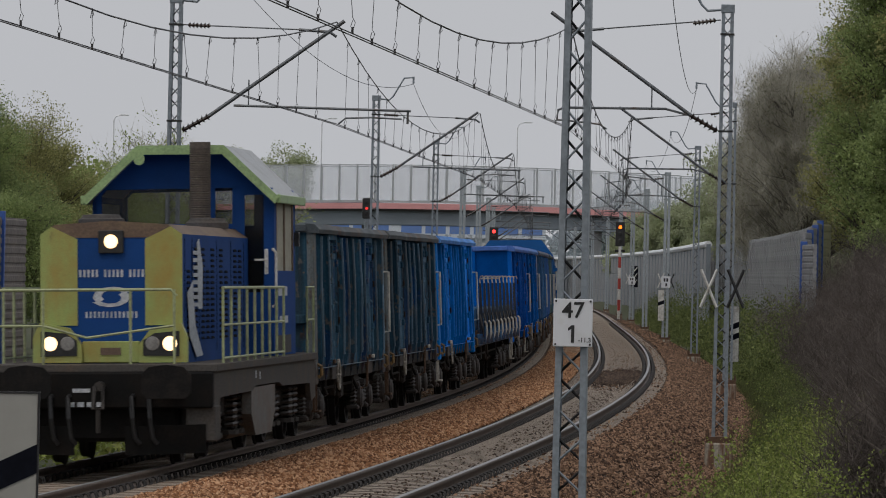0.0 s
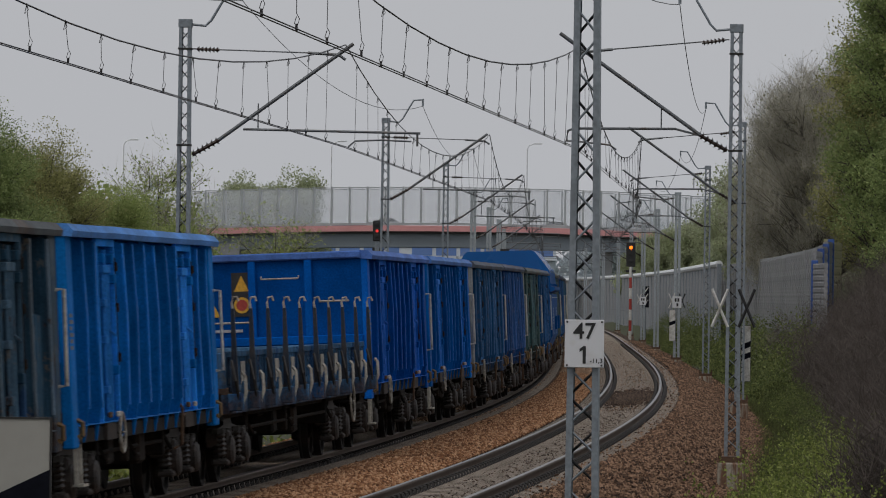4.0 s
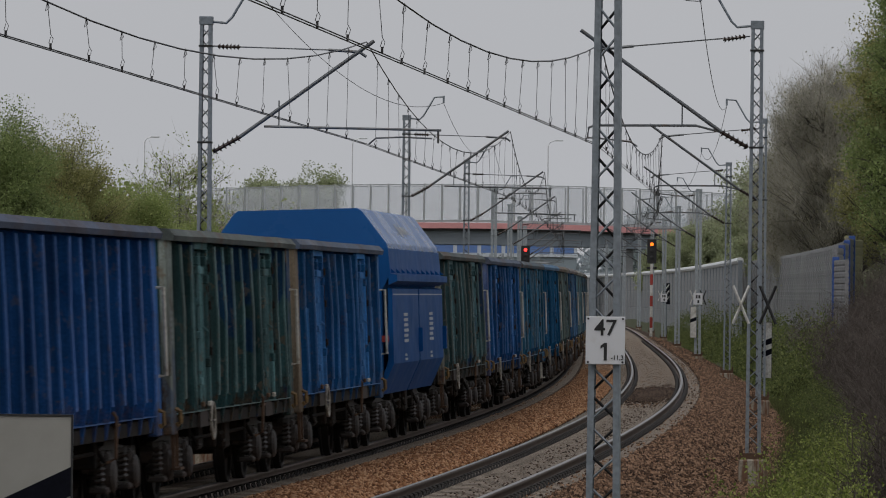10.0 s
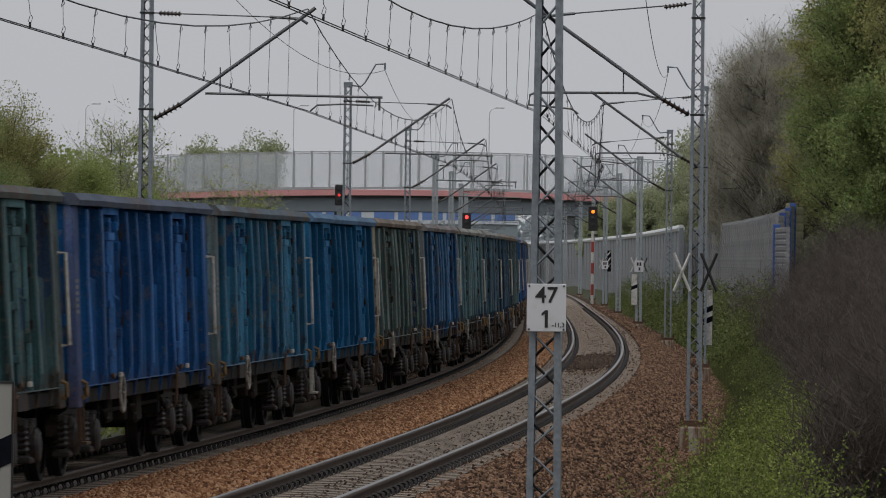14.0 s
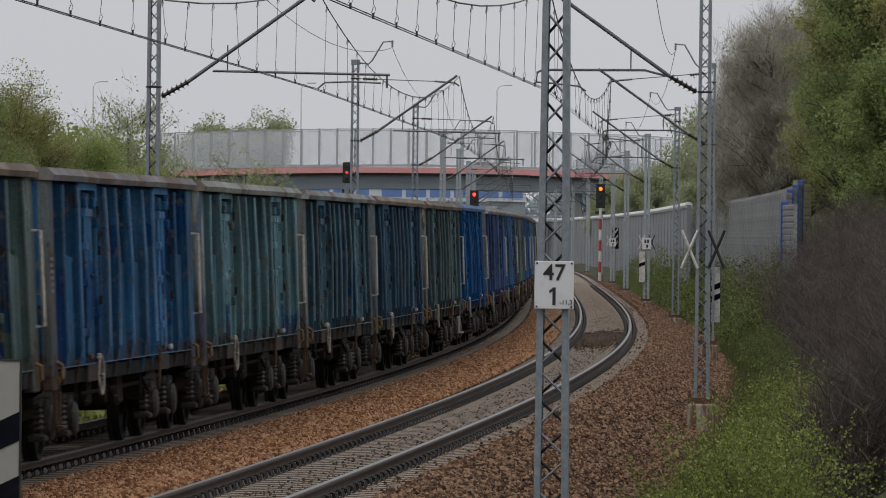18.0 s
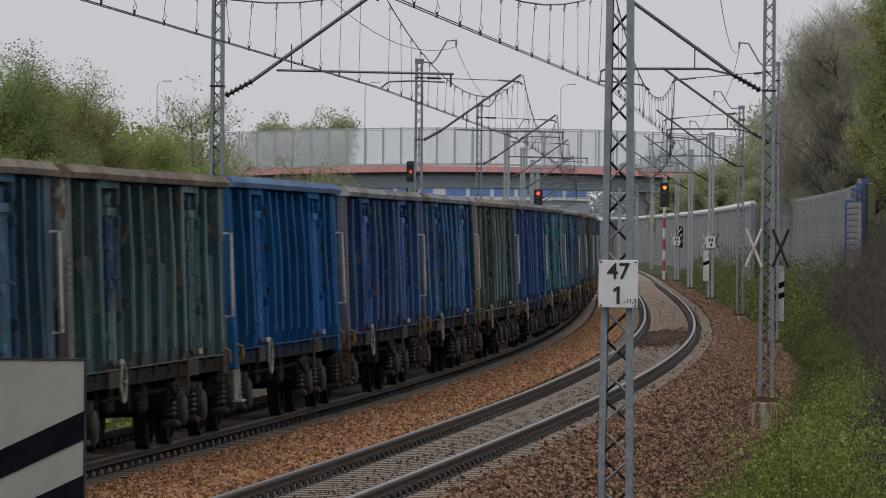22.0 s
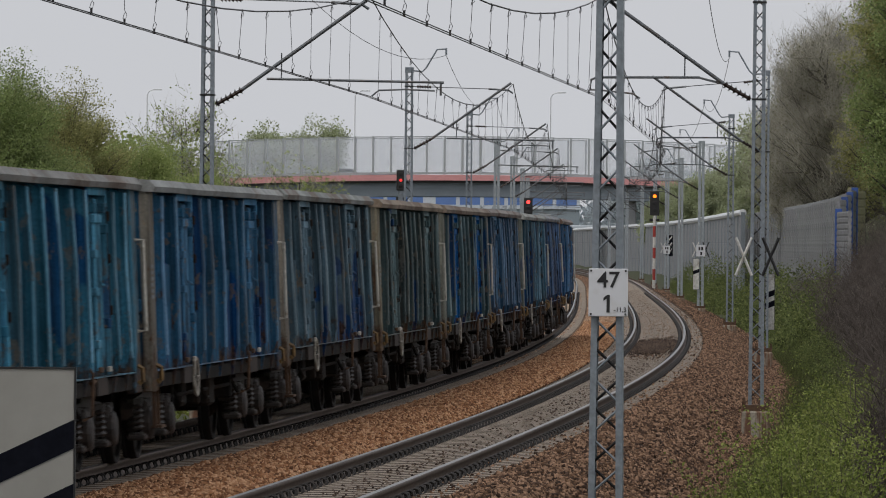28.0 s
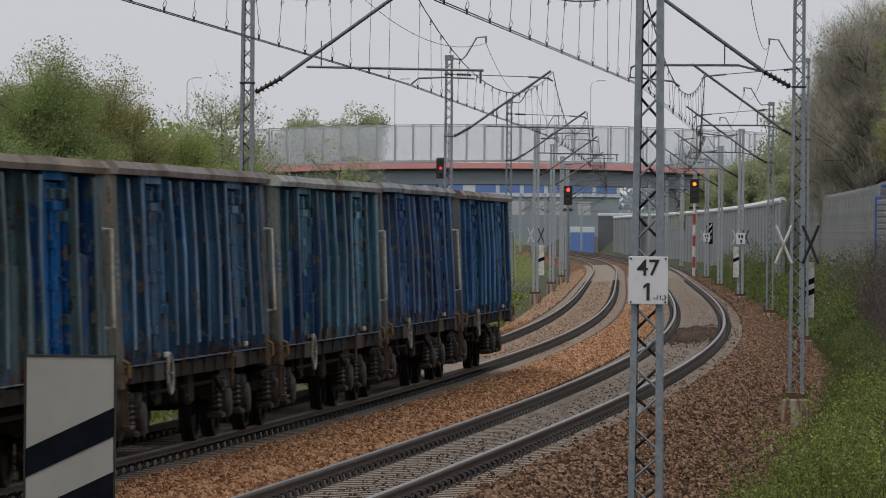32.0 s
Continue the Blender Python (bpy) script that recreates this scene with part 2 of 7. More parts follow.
def ballast_material(name, a, b, c):
    k = Mat(name, 0.95, 0, 0.25)
    cell = k.cells(17.0)
    hue = k.n.new("ShaderNodeRGBToBW")
    k.l.new(cell, hue.inputs["Color"])
    col = k.ramp(hue.outputs["Val"], (0.15, a), (0.5, b), (0.85, c))
    col = k.mix(1.0, col, k.ramp(k.noise(0.7, 5), (0.3, 0.7), (0.7, 1.2)), "MULTIPLY")
    # darker between stones: the shade in the gaps is multiplied into the colour
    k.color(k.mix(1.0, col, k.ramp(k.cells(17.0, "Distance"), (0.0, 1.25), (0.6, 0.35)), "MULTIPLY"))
    k.bump(k.cells(17.0, "Distance"), 0.04, 1.0)
    return k.m


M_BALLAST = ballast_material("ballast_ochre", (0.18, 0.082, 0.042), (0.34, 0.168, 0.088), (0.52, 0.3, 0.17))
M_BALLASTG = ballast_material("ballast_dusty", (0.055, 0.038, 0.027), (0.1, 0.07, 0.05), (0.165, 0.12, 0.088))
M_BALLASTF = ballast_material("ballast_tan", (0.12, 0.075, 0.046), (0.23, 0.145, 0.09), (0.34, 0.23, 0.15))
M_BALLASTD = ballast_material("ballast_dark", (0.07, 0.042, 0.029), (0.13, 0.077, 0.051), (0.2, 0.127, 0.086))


def stone_material(name, a, b, c):
    k = Mat(name, 0.95, 0, 0.25)
    g = k.n.new("ShaderNodeNewGeometry")
    col = k.ramp(g.outputs["Random Per Island"], (0.1, a), (0.5, b), (0.9, c))
    k.color(k.mix(1.0, col, k.ramp(k.noise(40, 3), (0.3, 0.7), (0.7, 1.2)), "MULTIPLY"))
    return k.m


M_STONE = stone_material("loose_stone_ochre", (0.13, 0.056, 0.026), (0.33, 0.153, 0.072), (0.57, 0.34, 0.195))
# stones farther off: ochre desaturated to tan as painted haze
M_STONET = stone_material("hazed_loose_stone", (0.15, 0.085, 0.05), (0.33, 0.2, 0.125), (0.55, 0.38, 0.26))
M_STONED = stone_material("loose_stone_dark", (0.035, 0.02, 0.013), (0.135, 0.076, 0.046), (0.34, 0.21, 0.135))
M_STONEX = stone_material("spoilt_stone", (0.04, 0.028, 0.022), (0.085, 0.058, 0.044), (0.14, 0.1, 0.075))


def foliage(name, a, b, c, rough=0.75, through_light=0.4, patch=0.5, deep=0.6):
    k = Mat(name, rough, 0, 0.3)
    g = k.n.new("ShaderNodeNewGeometry")
    col = k.ramp(g.outputs["Random Per Island"], (0.05, a), (0.5, b), (0.95, c))
    col = k.mix(1.0, col, k.ramp(k.noise(patch, 4), (0.3, deep), (0.7, 1.3)), "MULTIPLY")
    k.color(col)
    thin = k.n.new("ShaderNodeBsdfTranslucent")
    both = k.n.new("ShaderNodeMixShader")
    both.inputs["Fac"].default_value = through_light
    k.l.new(col, thin.inputs["Color"])
    k.l.new(k.b.outputs["BSDF"], both.inputs[1])
    k.l.new(thin.outputs["BSDF"], both.inputs[2])
    k.l.new(both.outputs["Shader"], k.n["Material Output"].inputs["Surface"])
    return k.m


M_LEAF_DARK = foliage("leaf_dark", (0.185, 0.245, 0.095), (0.275, 0.34, 0.13), (0.375, 0.435, 0.185), 0.75, 0.5, 0.5, 0.6)
M_LEAF = foliage("leaf_spring", (0.235, 0.295, 0.105), (0.32, 0.38, 0.135), (0.41, 0.455, 0.19), 0.75, 0.5, 0.5, 0.7)
M_LEAF_WARM = foliage("leaf_budding", (0.25, 0.255, 0.105), (0.35, 0.35, 0.145), (0.46, 0.445, 0.2), 0.75, 0.5, 0.5, 0.6)
# far foliage: distance haze is mixed into the leaf and needle colours
M_LEAF_FAR = foliage("leaf_far_hazed", (0.37, 0.41, 0.24), (0.43, 0.47, 0.29), (0.49, 0.52, 0.35), 0.75, 0.55)
M_PINE = foliage("needle_far_hazed", (0.4, 0.46, 0.48), (0.48, 0.54, 0.55), (0.54, 0.6, 0.6), 0.75, 0.6)
# backdrop leaves, pale blue to imitate haze
M_HAZE = foliage("haze_tinted_leaf", (0.42, 0.47, 0.5), (0.47, 0.52, 0.55), (0.52, 0.57, 0.6), 0.8, 0.6)
# twig grey is lightened to suggest distance haze
M_TWIG = foliage("bare_twig", (0.3, 0.285, 0.235), (0.42, 0.4, 0.335), (0.54, 0.515, 0.44))
M_BUD = foliage("swelling_bud", (0.15, 0.145, 0.085), (0.215, 0.21, 0.125), (0.3, 0.29, 0.175))
M_BRUSH = foliage("dead_brush", (0.06, 0.049, 0.043), (0.11, 0.091, 0.08), (0.19, 0.16, 0.14))
M_WEED = foliage("fresh_weed", (0.14, 0.185, 0.042), (0.25, 0.305, 0.072), (0.39, 0.435, 0.13), 0.75, 0.4, 1.6, 0.4)
M_HERB = foliage("dull_herb", (0.06, 0.075, 0.025), (0.105, 0.125, 0.04), (0.17, 0.19, 0.07), 0.75, 0.4, 1.6, 0.5)
M_SCRUB = foliage("scrub_leaf", (0.085, 0.11, 0.038), (0.15, 0.185, 0.06), (0.24, 0.275, 0.095), 0.75, 0.4, 1.2, 0.5)
M_BARK = worn("bark", (0.075, 0.066, 0.056), (0.12, 0.108, 0.095), 0.9, 0, 3.0, 0.5, 0.02)
M_GRASS = worn("rough_grass", (0.045, 0.06, 0.022), (0.075, 0.06, 0.035), 0.95, 0, 0.6, 0.7, 0.03, 12.0)
# girder and fascia paints below carry distance haze in their colours
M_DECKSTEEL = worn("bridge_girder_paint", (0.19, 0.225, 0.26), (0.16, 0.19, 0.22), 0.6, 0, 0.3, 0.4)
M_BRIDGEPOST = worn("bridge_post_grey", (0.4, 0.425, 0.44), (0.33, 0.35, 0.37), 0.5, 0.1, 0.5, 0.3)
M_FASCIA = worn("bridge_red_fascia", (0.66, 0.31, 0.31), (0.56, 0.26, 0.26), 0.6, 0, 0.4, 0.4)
M_BRIDGECONC = worn("bridge_concrete", (0.3, 0.31, 0.32), (0.2, 0.21, 0.22), 0.85, 0, 0.3, 0.5)
M_SCREENPOST = worn("screen_post", (0.72, 0.74, 0.75), (0.64, 0.66, 0.67), 0.5, 0.2, 0.5, 0.3)
# this grey is raised to imitate haze over the far noise wall
M_WALLGREY = worn("noise_wall_grey", (0.27, 0.28, 0.285), (0.22, 0.228, 0.235), 0.85, 0, 0.4, 0.6, 0.02, 8.0)
M_WALLMESH = worn("noise_wall_near", (0.25, 0.25, 0.255), (0.2, 0.2, 0.205), 0.9, 0, 0.4, 0.6, 0.01, 8.0, 0.1)
M_WALLBROWN = worn("noise_wall_brown", (0.2, 0.17, 0.145), (0.13, 0.11, 0.1), 0.85, 0, 0.8, 0.5, 0.02, 10.0)
M_WALLYEL = worn("noise_wall_back", (0.3, 0.29, 0.17), (0.22, 0.2, 0.13), 0.85, 0, 0.8, 0.5)
M_ASPHALT = worn("asphalt", (0.05, 0.05, 0.052), (0.07, 0.068, 0.066), 0.9, 0, 1.0, 0.5)


def clear_glass(name, tint, alpha, rough=0.05):
    k = Mat(name, rough)
    k.color(tint)
    k.b.inputs["Alpha"].default_value = alpha
    return k.m


M_SCREEN = clear_glass("screen_panel", (0.7, 0.74, 0.79), 0.22, 0.3)
M_CABGLASS = clear_glass("cab_glass", (0.02, 0.022, 0.02), 0.24)
M_CARGLASS = worn("dark_car_glass", (0.03, 0.035, 0.04), (0.04, 0.045, 0.05), 0.1, 0, 1.0, 0.2, 0.0)


# ---- building helpers ----
class Geo:
    """Collects vertices and faces of one mesh."""

    def __init__(self):
        self.v, self.f = [], []

    def add(self, v, f):
        k = len(self.v)
        self.v += [tuple(p) for p in v]
        self.f += [tuple(i + k for i in q) for q in f]
        return self

    def box(self, x0, x1, y0, y1, z0, z1, b=0.0):
        """A box, its edges chamfered by b."""
        if b <= 0:
            v = [(x, y, z) for x in (x0, x1) for y in (y0, y1) for z in (z0, z1)]
            return self.add(v, [(0, 1, 3, 2), (4, 6, 7, 5), (0, 4, 5, 1), (2, 3, 7, 6), (0, 2, 6, 4), (1, 5, 7, 3)])
        v, idx = [], {}
        for i, (x, sx) in enumerate(((x0, 1), (x1, -1))):
            for j, (y, sy) in enumerate(((y0, 1), (y1, -1))):
                for k, (z, sz) in enumerate(((z0, 1), (z1, -1))):
                    for a in range(3):
                        idx[i, j, k, a] = len(v)
                        v.append((x + (a != 0) * sx * b, y + (a != 1) * sy * b, z + (a != 2) * sz * b))
        f = []
        for i in (0, 1):
            f.append([idx[i, j, k, 0] for j, k in ((0, 0), (0, 1), (1, 1), (1, 0))])
            f.append([idx[j, i, k, 1] for j, k in ((0, 0), (0, 1), (1, 1), (1, 0))])
            f.append([idx[j, k, i, 2] for j, k in ((0, 0), (0, 1), (1, 1), (1, 0))])
        for p in (0, 1):
            for q in (0, 1):
                f.append([idx[0, p, q, 1], idx[1, p, q, 1], idx[1, p, q, 2], idx[0, p, q, 2]])
                f.append([idx[p, 0, q, 0], idx[p, 1, q, 0], idx[p, 1, q, 2], idx[p, 0, q, 2]])
                f.append([idx[p, q, 0, 0], idx[p, q, 1, 0], idx[p, q, 1, 1], idx[p, q, 0, 1]])
        for i in (0, 1):
            for j in (0, 1):
                for k in (0, 1):
                    f.append([idx[i, j, k, a] for a in range(3)])
        return self.add(v, f)

    def tube(self, pts, r, n=6, r1=None, caps=True):
        """A round bar along a line of points."""
        pts = [Vector(p) for p in pts]
        m = len(pts)
        v, f = [], []
        for i, p in enumerate(pts):
            d = (pts[min(i + 1, m - 1)] - pts[max(i - 1, 0)]).normalized()
            a = d.cross(Vector((0, 0, 1)) if abs(d.z) < 0.95 else Vector((1, 0, 0))).normalized()
            c = d.cross(a)
            rr = r if r1 is None else r + (r1 - r) * i / max(m - 1, 1)
            for k in range(n):
                t = 2 * math.pi * k / n
                v.append(p + rr * (math.cos(t) * a + math.sin(t) * c))
        for i in range(m - 1):
            for k in range(n):
                f.append((i * n + k, i * n + (k + 1) % n, (i + 1) * n + (k + 1) % n, (i + 1) * n + k))
        if caps:
            f += [tuple(range(n - 1, -1, -1)), tuple(range((m - 1) * n, m * n))]
        return self.add(v, f)

    def prism(self, poly, y0, y1, axis="y"):
        """A closed outline drawn out along an axis (outline in the two other coordinates, in order)."""
        n = len(poly)
        put = {"y": lambda a, b, t: (a, t, b), "x": lambda a, b, t: (t, a, b), "z": lambda a, b, t: (a, b, t)}[axis]
        v = [put(a, b, y0) for a, b in poly] + [put(a, b, y1) for a, b in poly]
        f = [(i, (i + 1) % n, n + (i + 1) % n, n + i) for i in range(n)]
        return self.add(v, f + [tuple(range(n - 1, -1, -1)), tuple(range(n, 2 * n))])

    def lathe(self, prof, at, axis="z", n=14):
        """A turned body: (distance along axis, radius) pairs about the axis through at."""
        v, f = [], []
        for h, r in prof:
            for k in range(n):
                t = 2 * math.pi * k / n
                c, s = r * math.cos(t), r * math.sin(t)
                o = {"z": (c, s, h), "x": (h, c, s), "y": (c, h, s)}[axis]
                v.append((at[0] + o[0], at[1] + o[1], at[2] + o[2]))
        m = len(prof)
        for i in range(m - 1):
            for k in range(n):
                f.append((i * n + k, i * n + (k + 1) % n, (i + 1) * n + (k + 1) % n, (i + 1) * n + k))
        return self.add(v, f + [tuple(range(n - 1, -1, -1)), tuple(range((m - 1) * n, m * n))])

    def mesh(self, name, mat=None):
        me = bpy.data.meshes.new(name)
        me.from_pydata(self.v, [], self.f)
        bm = bmesh.new()
        bm.from_mesh(me)
        bmesh.ops.recalc_face_normals(bm, faces=bm.faces)
        bm.to_mesh(me)
        bm.free()
        if mat:
            me.materials.append(mat)
        return me


def smooth(me, on=True):
    me.polygons.foreach_set("use_smooth", [on] * len(me.polygons))
    return me


def part(name, g, mat, parent=None, label=""):
    """Links a Geo (or a ready mesh) as one mesh object, under a thing or a part."""
    me = g.mesh(name, mat) if isinstance(g, Geo) else g
    ob = new(name, me)
    if parent is not None:
        ob.parent = parent
    return tagged(ob, label)


def bulk(name, v, f, mat):
    """A mesh from arrays."""
    me = bpy.data.meshes.new(name)
    v, f = np.asarray(v, dtype=np.float32), np.asarray(f, dtype=np.int32)
    n, k = f.shape
    me.vertices.add(len(v))
    me.vertices.foreach_set("co", v.ravel())
    me.loops.add(n * k)
    me.loops.foreach_set("vertex_index", f.ravel())
    me.polygons.add(n)
    me.polygons.foreach_set("loop_start", np.arange(0, n * k, k, dtype=np.int32))
    me.update(calc_edges=True)
    me.materials.append(mat)
    return me


def thing(name, m, label, category, group=""):
    ob = new(name)
    ob.empty_display_size = 0.3
    ob.matrix_basis = m
    return tagged(ob, label, category, group)


# ---- the line of the two tracks: arc length of the near track, offset to the right ----
KNOT = (0, 25, 50, 75, 100, 130, 170, 220, 280, 360, 460, 600, 800)
BEND = (-0.000101, 0.000232, 0.000518, 0.00045, 0.000531, 0.000363, 0.00018, 0.00006, -0.000016, 0.000071, 0.000149, 0.000083, 0.0)
GAP = 3.857          # between the two tracks' centres
_s = np.arange(-30.0, 1400.0)
_th = 0.095564 - np.cumsum(np.interp(_s, KNOT, BEND))
_th += 0.095564 - _th[30]
_x, _y = np.cumsum(np.sin(_th)), np.cumsum(np.cos(_th))
_x += -2.733777 - _x[30]
_y += 45.0 - _y[30]
_b = np.arange(-600.0, -30.0)
_s = np.concatenate([_b, _s])
_x = np.concatenate([_x[0] + np.sin(_th[0]) * (_b + 30), _x])
_y = np.concatenate([_y[0] + np.cos(_th[0]) * (_b + 30), _y])
_th = np.concatenate([np.full(len(_b), _th[0]), _th])
_lx, _ly = _x - GAP * np.cos(_th), _y + GAP * np.sin(_th)
_ls = np.concatenate([[0], np.cumsum(np.hypot(np.diff(_lx), np.diff(_ly)))])
_ls -= _ls[570]


def along(s, o=0.0):
    """Place and heading at arc length s and offset o to the right."""
    x, y, th = np.interp(s, _s, _x), np.interp(s, _s, _y), np.interp(s, _s, _th)
    return x + o * np.cos(th), y - o * np.sin(th), th


def on_line(s, o, z, turn=0.0):
    x, y, th = along(s, o)
    return pose(float(x), float(y), z, 0, 0, turn - math.degrees(float(th)))


def far_track(q):
    """Place and heading on the far track at its own arc length."""
    return np.interp(q, _ls, _lx), np.interp(q, _ls, _ly), np.interp(q, _ls, _th)


def strip(name, stations, section, mat, label=""):
    """A sheet swept along the line: section is offsets and heights."""
    v, n = [], len(section)
    for s in stations:
        x, y, th = along(s)
        for o, z in section:
            v.append((x + o * math.cos(th), y - o * math.sin(th), z))
    f = [(i * n + j, (i + 1) * n + j, (i + 1) * n + j + 1, i * n + j + 1) for i in range(len(stations) - 1) for j in range(n - 1)]
    return bulk(name, v, f, mat)


# ---- ground, ballast, tracks ----
def ground_height(o, s):
    """Height of the natural ground at offset o."""
    if o < -6.4:
        return -0.85 + 0.5 * min(1.0, (-6.4 - o) / 3.0)
    if o < 4.2:
        return -0.85
    rise = min(1.0, max(0.0, (o - 4.6) / 4.6))
    return -0.85 + 2.5 * rise * rise * (3 - 2 * rise) + 0.12 * math.sin(s * 0.21 + o)


stations = [*range(-220, 0, 20), *range(0, 300, 4), *range(300, 800, 20), 900, 1000, 1200, 1398]
offs = [-2500, -900, -300, -90, -40, -20, -12, -9.4, -8, -6.4, -5, 0, 3, 4.2, 4.8, 5.6, 6.4, 7.2, 8.2, 9.2, 12, 18, 30, 90, 300, 900, 2500]
gv = []
for s in [-2500, *stations, 4200]:
    sc = min(max(s, -599), 1398)
    x, y, th = along(sc)
    for o in offs:
        gv.append((x + o * math.cos(th) + (s - sc) * math.sin(th), y - o * math.sin(th) + (s - sc) * math.cos(th), ground_height(o, s)))
no = len(offs)
gf = [(i * no + j, i * no + j + 1, (i + 1) * no + j + 1, (i + 1) * no + j) for i in range(len(stations) + 1) for j in range(no - 1)]
ground = new("ground", bulk("ground", gv, gf, M_GRASS))
tagged(ground, "rough grass and bare soil beside a railway line", "ground", kind="stuff")

bed_st = [*range(-220, 0, 10), *range(0, 400, 3), *range(400, 1300, 20)]
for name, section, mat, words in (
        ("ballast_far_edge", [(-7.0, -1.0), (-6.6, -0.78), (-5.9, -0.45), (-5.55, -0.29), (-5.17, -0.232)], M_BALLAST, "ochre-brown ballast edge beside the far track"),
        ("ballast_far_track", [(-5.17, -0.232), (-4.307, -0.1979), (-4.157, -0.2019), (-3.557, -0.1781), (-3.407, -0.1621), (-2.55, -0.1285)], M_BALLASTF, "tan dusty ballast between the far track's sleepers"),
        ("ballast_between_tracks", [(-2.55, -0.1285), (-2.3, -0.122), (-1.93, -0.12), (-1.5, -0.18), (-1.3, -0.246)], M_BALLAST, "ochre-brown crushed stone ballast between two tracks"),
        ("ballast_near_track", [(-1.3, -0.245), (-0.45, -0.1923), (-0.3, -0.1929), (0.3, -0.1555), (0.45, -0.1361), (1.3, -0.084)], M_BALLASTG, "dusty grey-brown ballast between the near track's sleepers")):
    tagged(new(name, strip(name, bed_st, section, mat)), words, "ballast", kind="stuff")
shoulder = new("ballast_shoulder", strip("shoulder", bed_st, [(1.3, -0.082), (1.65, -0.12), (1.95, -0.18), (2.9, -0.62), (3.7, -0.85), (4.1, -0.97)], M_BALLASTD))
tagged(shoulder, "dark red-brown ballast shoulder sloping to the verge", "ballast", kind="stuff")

RAIL = [(-0.075, -0.172), (0.075, -0.172), (0.075, -0.16), (0.022, -0.148), (0.009, -0.13), (0.009, -0.055), (0.036, -0.04), (0.036, -0.006),
        (0.03, 0.0), (-0.03, 0.0), (-0.036, -0.006), (-0.036, -0.04), (-0.009, -0.055), (-0.009, -0.13), (-0.022, -0.148), (-0.075, -0.16)]


def rail(o, z, label):
    st = [*range(-220, 0, 10), *range(0, 420, 2), *range(420, 1300, 10)]
    ob = new("rail", strip("rail", st, [(o + a, z + b) for a, b in [*RAIL, RAIL[0]]], M_RAIL))
    tagged(ob, label, "rail", "rails", "structure")
    part("running_surface", strip("running_surface", st, [(o - 0.031, z + 0.003), (o + 0.031, z + 0.003)], M_HEAD), None, ob, "polished steel running surface")
    return ob


CANT_NEAR, CANT_FAR, FAR_MID = 0.047, 0.03, -0.015
for o, z in ((-0.7535, -CANT_NEAR), (0.7535, CANT_NEAR), (-GAP - 0.7535, FAR_MID - CANT_FAR), (-GAP + 0.7535, FAR_MID + CANT_FAR)):
    rail(o, z, "rust-brown steel rail with a worn bright head")


def sleeper_mesh():
    """A concrete sleeper, lower in the middle."""
    prof = [(-1.3, -0.2), (-1.25, -0.005), (-0.45, -0.005), (-0.3, -0.015), (0.3, -0.015), (0.45, -0.005), (1.25, -0.005), (1.3, -0.2)]
    g = Geo()
    n = len(prof)
    v = [(x, -0.14, z) for x, z in prof] + [(x, -0.125, z + 0.015) for x, z in prof] + [(x, 0.125, z + 0.015) for x, z in prof] + [(x, 0.14, z) for x, z in prof]
    f = [(r * n + i, r * n + i + 1, (r + 1) * n + i + 1, (r + 1) * n + i) for r in range(3) for i in range(n - 1)]
    g.add(v, f + [tuple(range(n)), tuple(range(3 * n, 4 * n))])
    return g.mesh("sleeper", M_SLEEPER)


def clip_arrays():
    """The sprung rail clips of one rail seat: coils standing on both sides of the rail foot."""
    g = Geo()
    for side in (-1, 1):
        for dy in (-0.085, 0.085):
            pts = []
            for k in range(8):
                t = math.pi * (-0.3 + 1.8 * k / 7)
                pts.append((side * (0.125 + 0.052 * math.cos(t)), dy + 0.012 * k, 0.05 + 0.052 * math.sin(t)))
            g.tube(pts, 0.012, 4, caps=False)
        g.box(side * 0.07, side * 0.15, -0.09, 0.09, -0.005, 0.02)
    return np.array(g.v), g.f


def joined_copies(name, g_v, g_f, places, mat):
    """Many copies of a small shape in one mesh."""
    quads = [q if len(q) == 4 else (*q, q[-1]) for q in g_f]
    v, f = [], []
    for k, (x, y, z, th, lean) in enumerate(places):
        c, s = math.cos(-th), math.sin(-th)
        w = g_v.copy()
        w[:, 2] += w[:, 0] * lean
        v.append(np.stack([x + c * w[:, 0] - s * w[:, 1], y + s * w[:, 0] + c * w[:, 1], z + w[:, 2]], 1))
        f.append(np.array(quads) + k * len(g_v))
    return bulk(name, np.concatenate(v), np.concatenate(f), mat)


clip_v, clip_f = clip_arrays()
clip_f = [q for q in clip_f if len(q) == 4]
for o0, lean, mid_z in ((0.0, CANT_NEAR / 0.7535, 0.0), (-GAP, CANT_FAR / 0.7535, FAR_MID)):
    seats = []
    for i in range(-20, 480):
        s = i * 0.62
        for ro in (-0.7535, 0.7535):
            x, y, th = along(s, o0 + ro)
            seats.append((x, y, mid_z - 0.18 + lean * ro, th, lean))
    ob = new("rail_clips", joined_copies("rail_clips", clip_v, clip_f, seats, M_CLIP))
    tagged(ob, "dark sprung steel rail clips along the rail feet", "rail clips", kind="stuff")


# ---- overhead line ----
def zigzag(g, w0, w1, z0, z1, y, r, first):
    n = max(2, round((z1 - z0) / 0.225))
    pts = []
    for k in range(n + 1):
        w = (w0 + (w1 - w0) * k / n) / 2 * (first if k % 2 == 0 else -first)
        for e in (-0.03, 0.03):
            pts.append((w, y, z0 + (z1 - z0) * k / n + e))
    return g.tube(pts, r, 4)


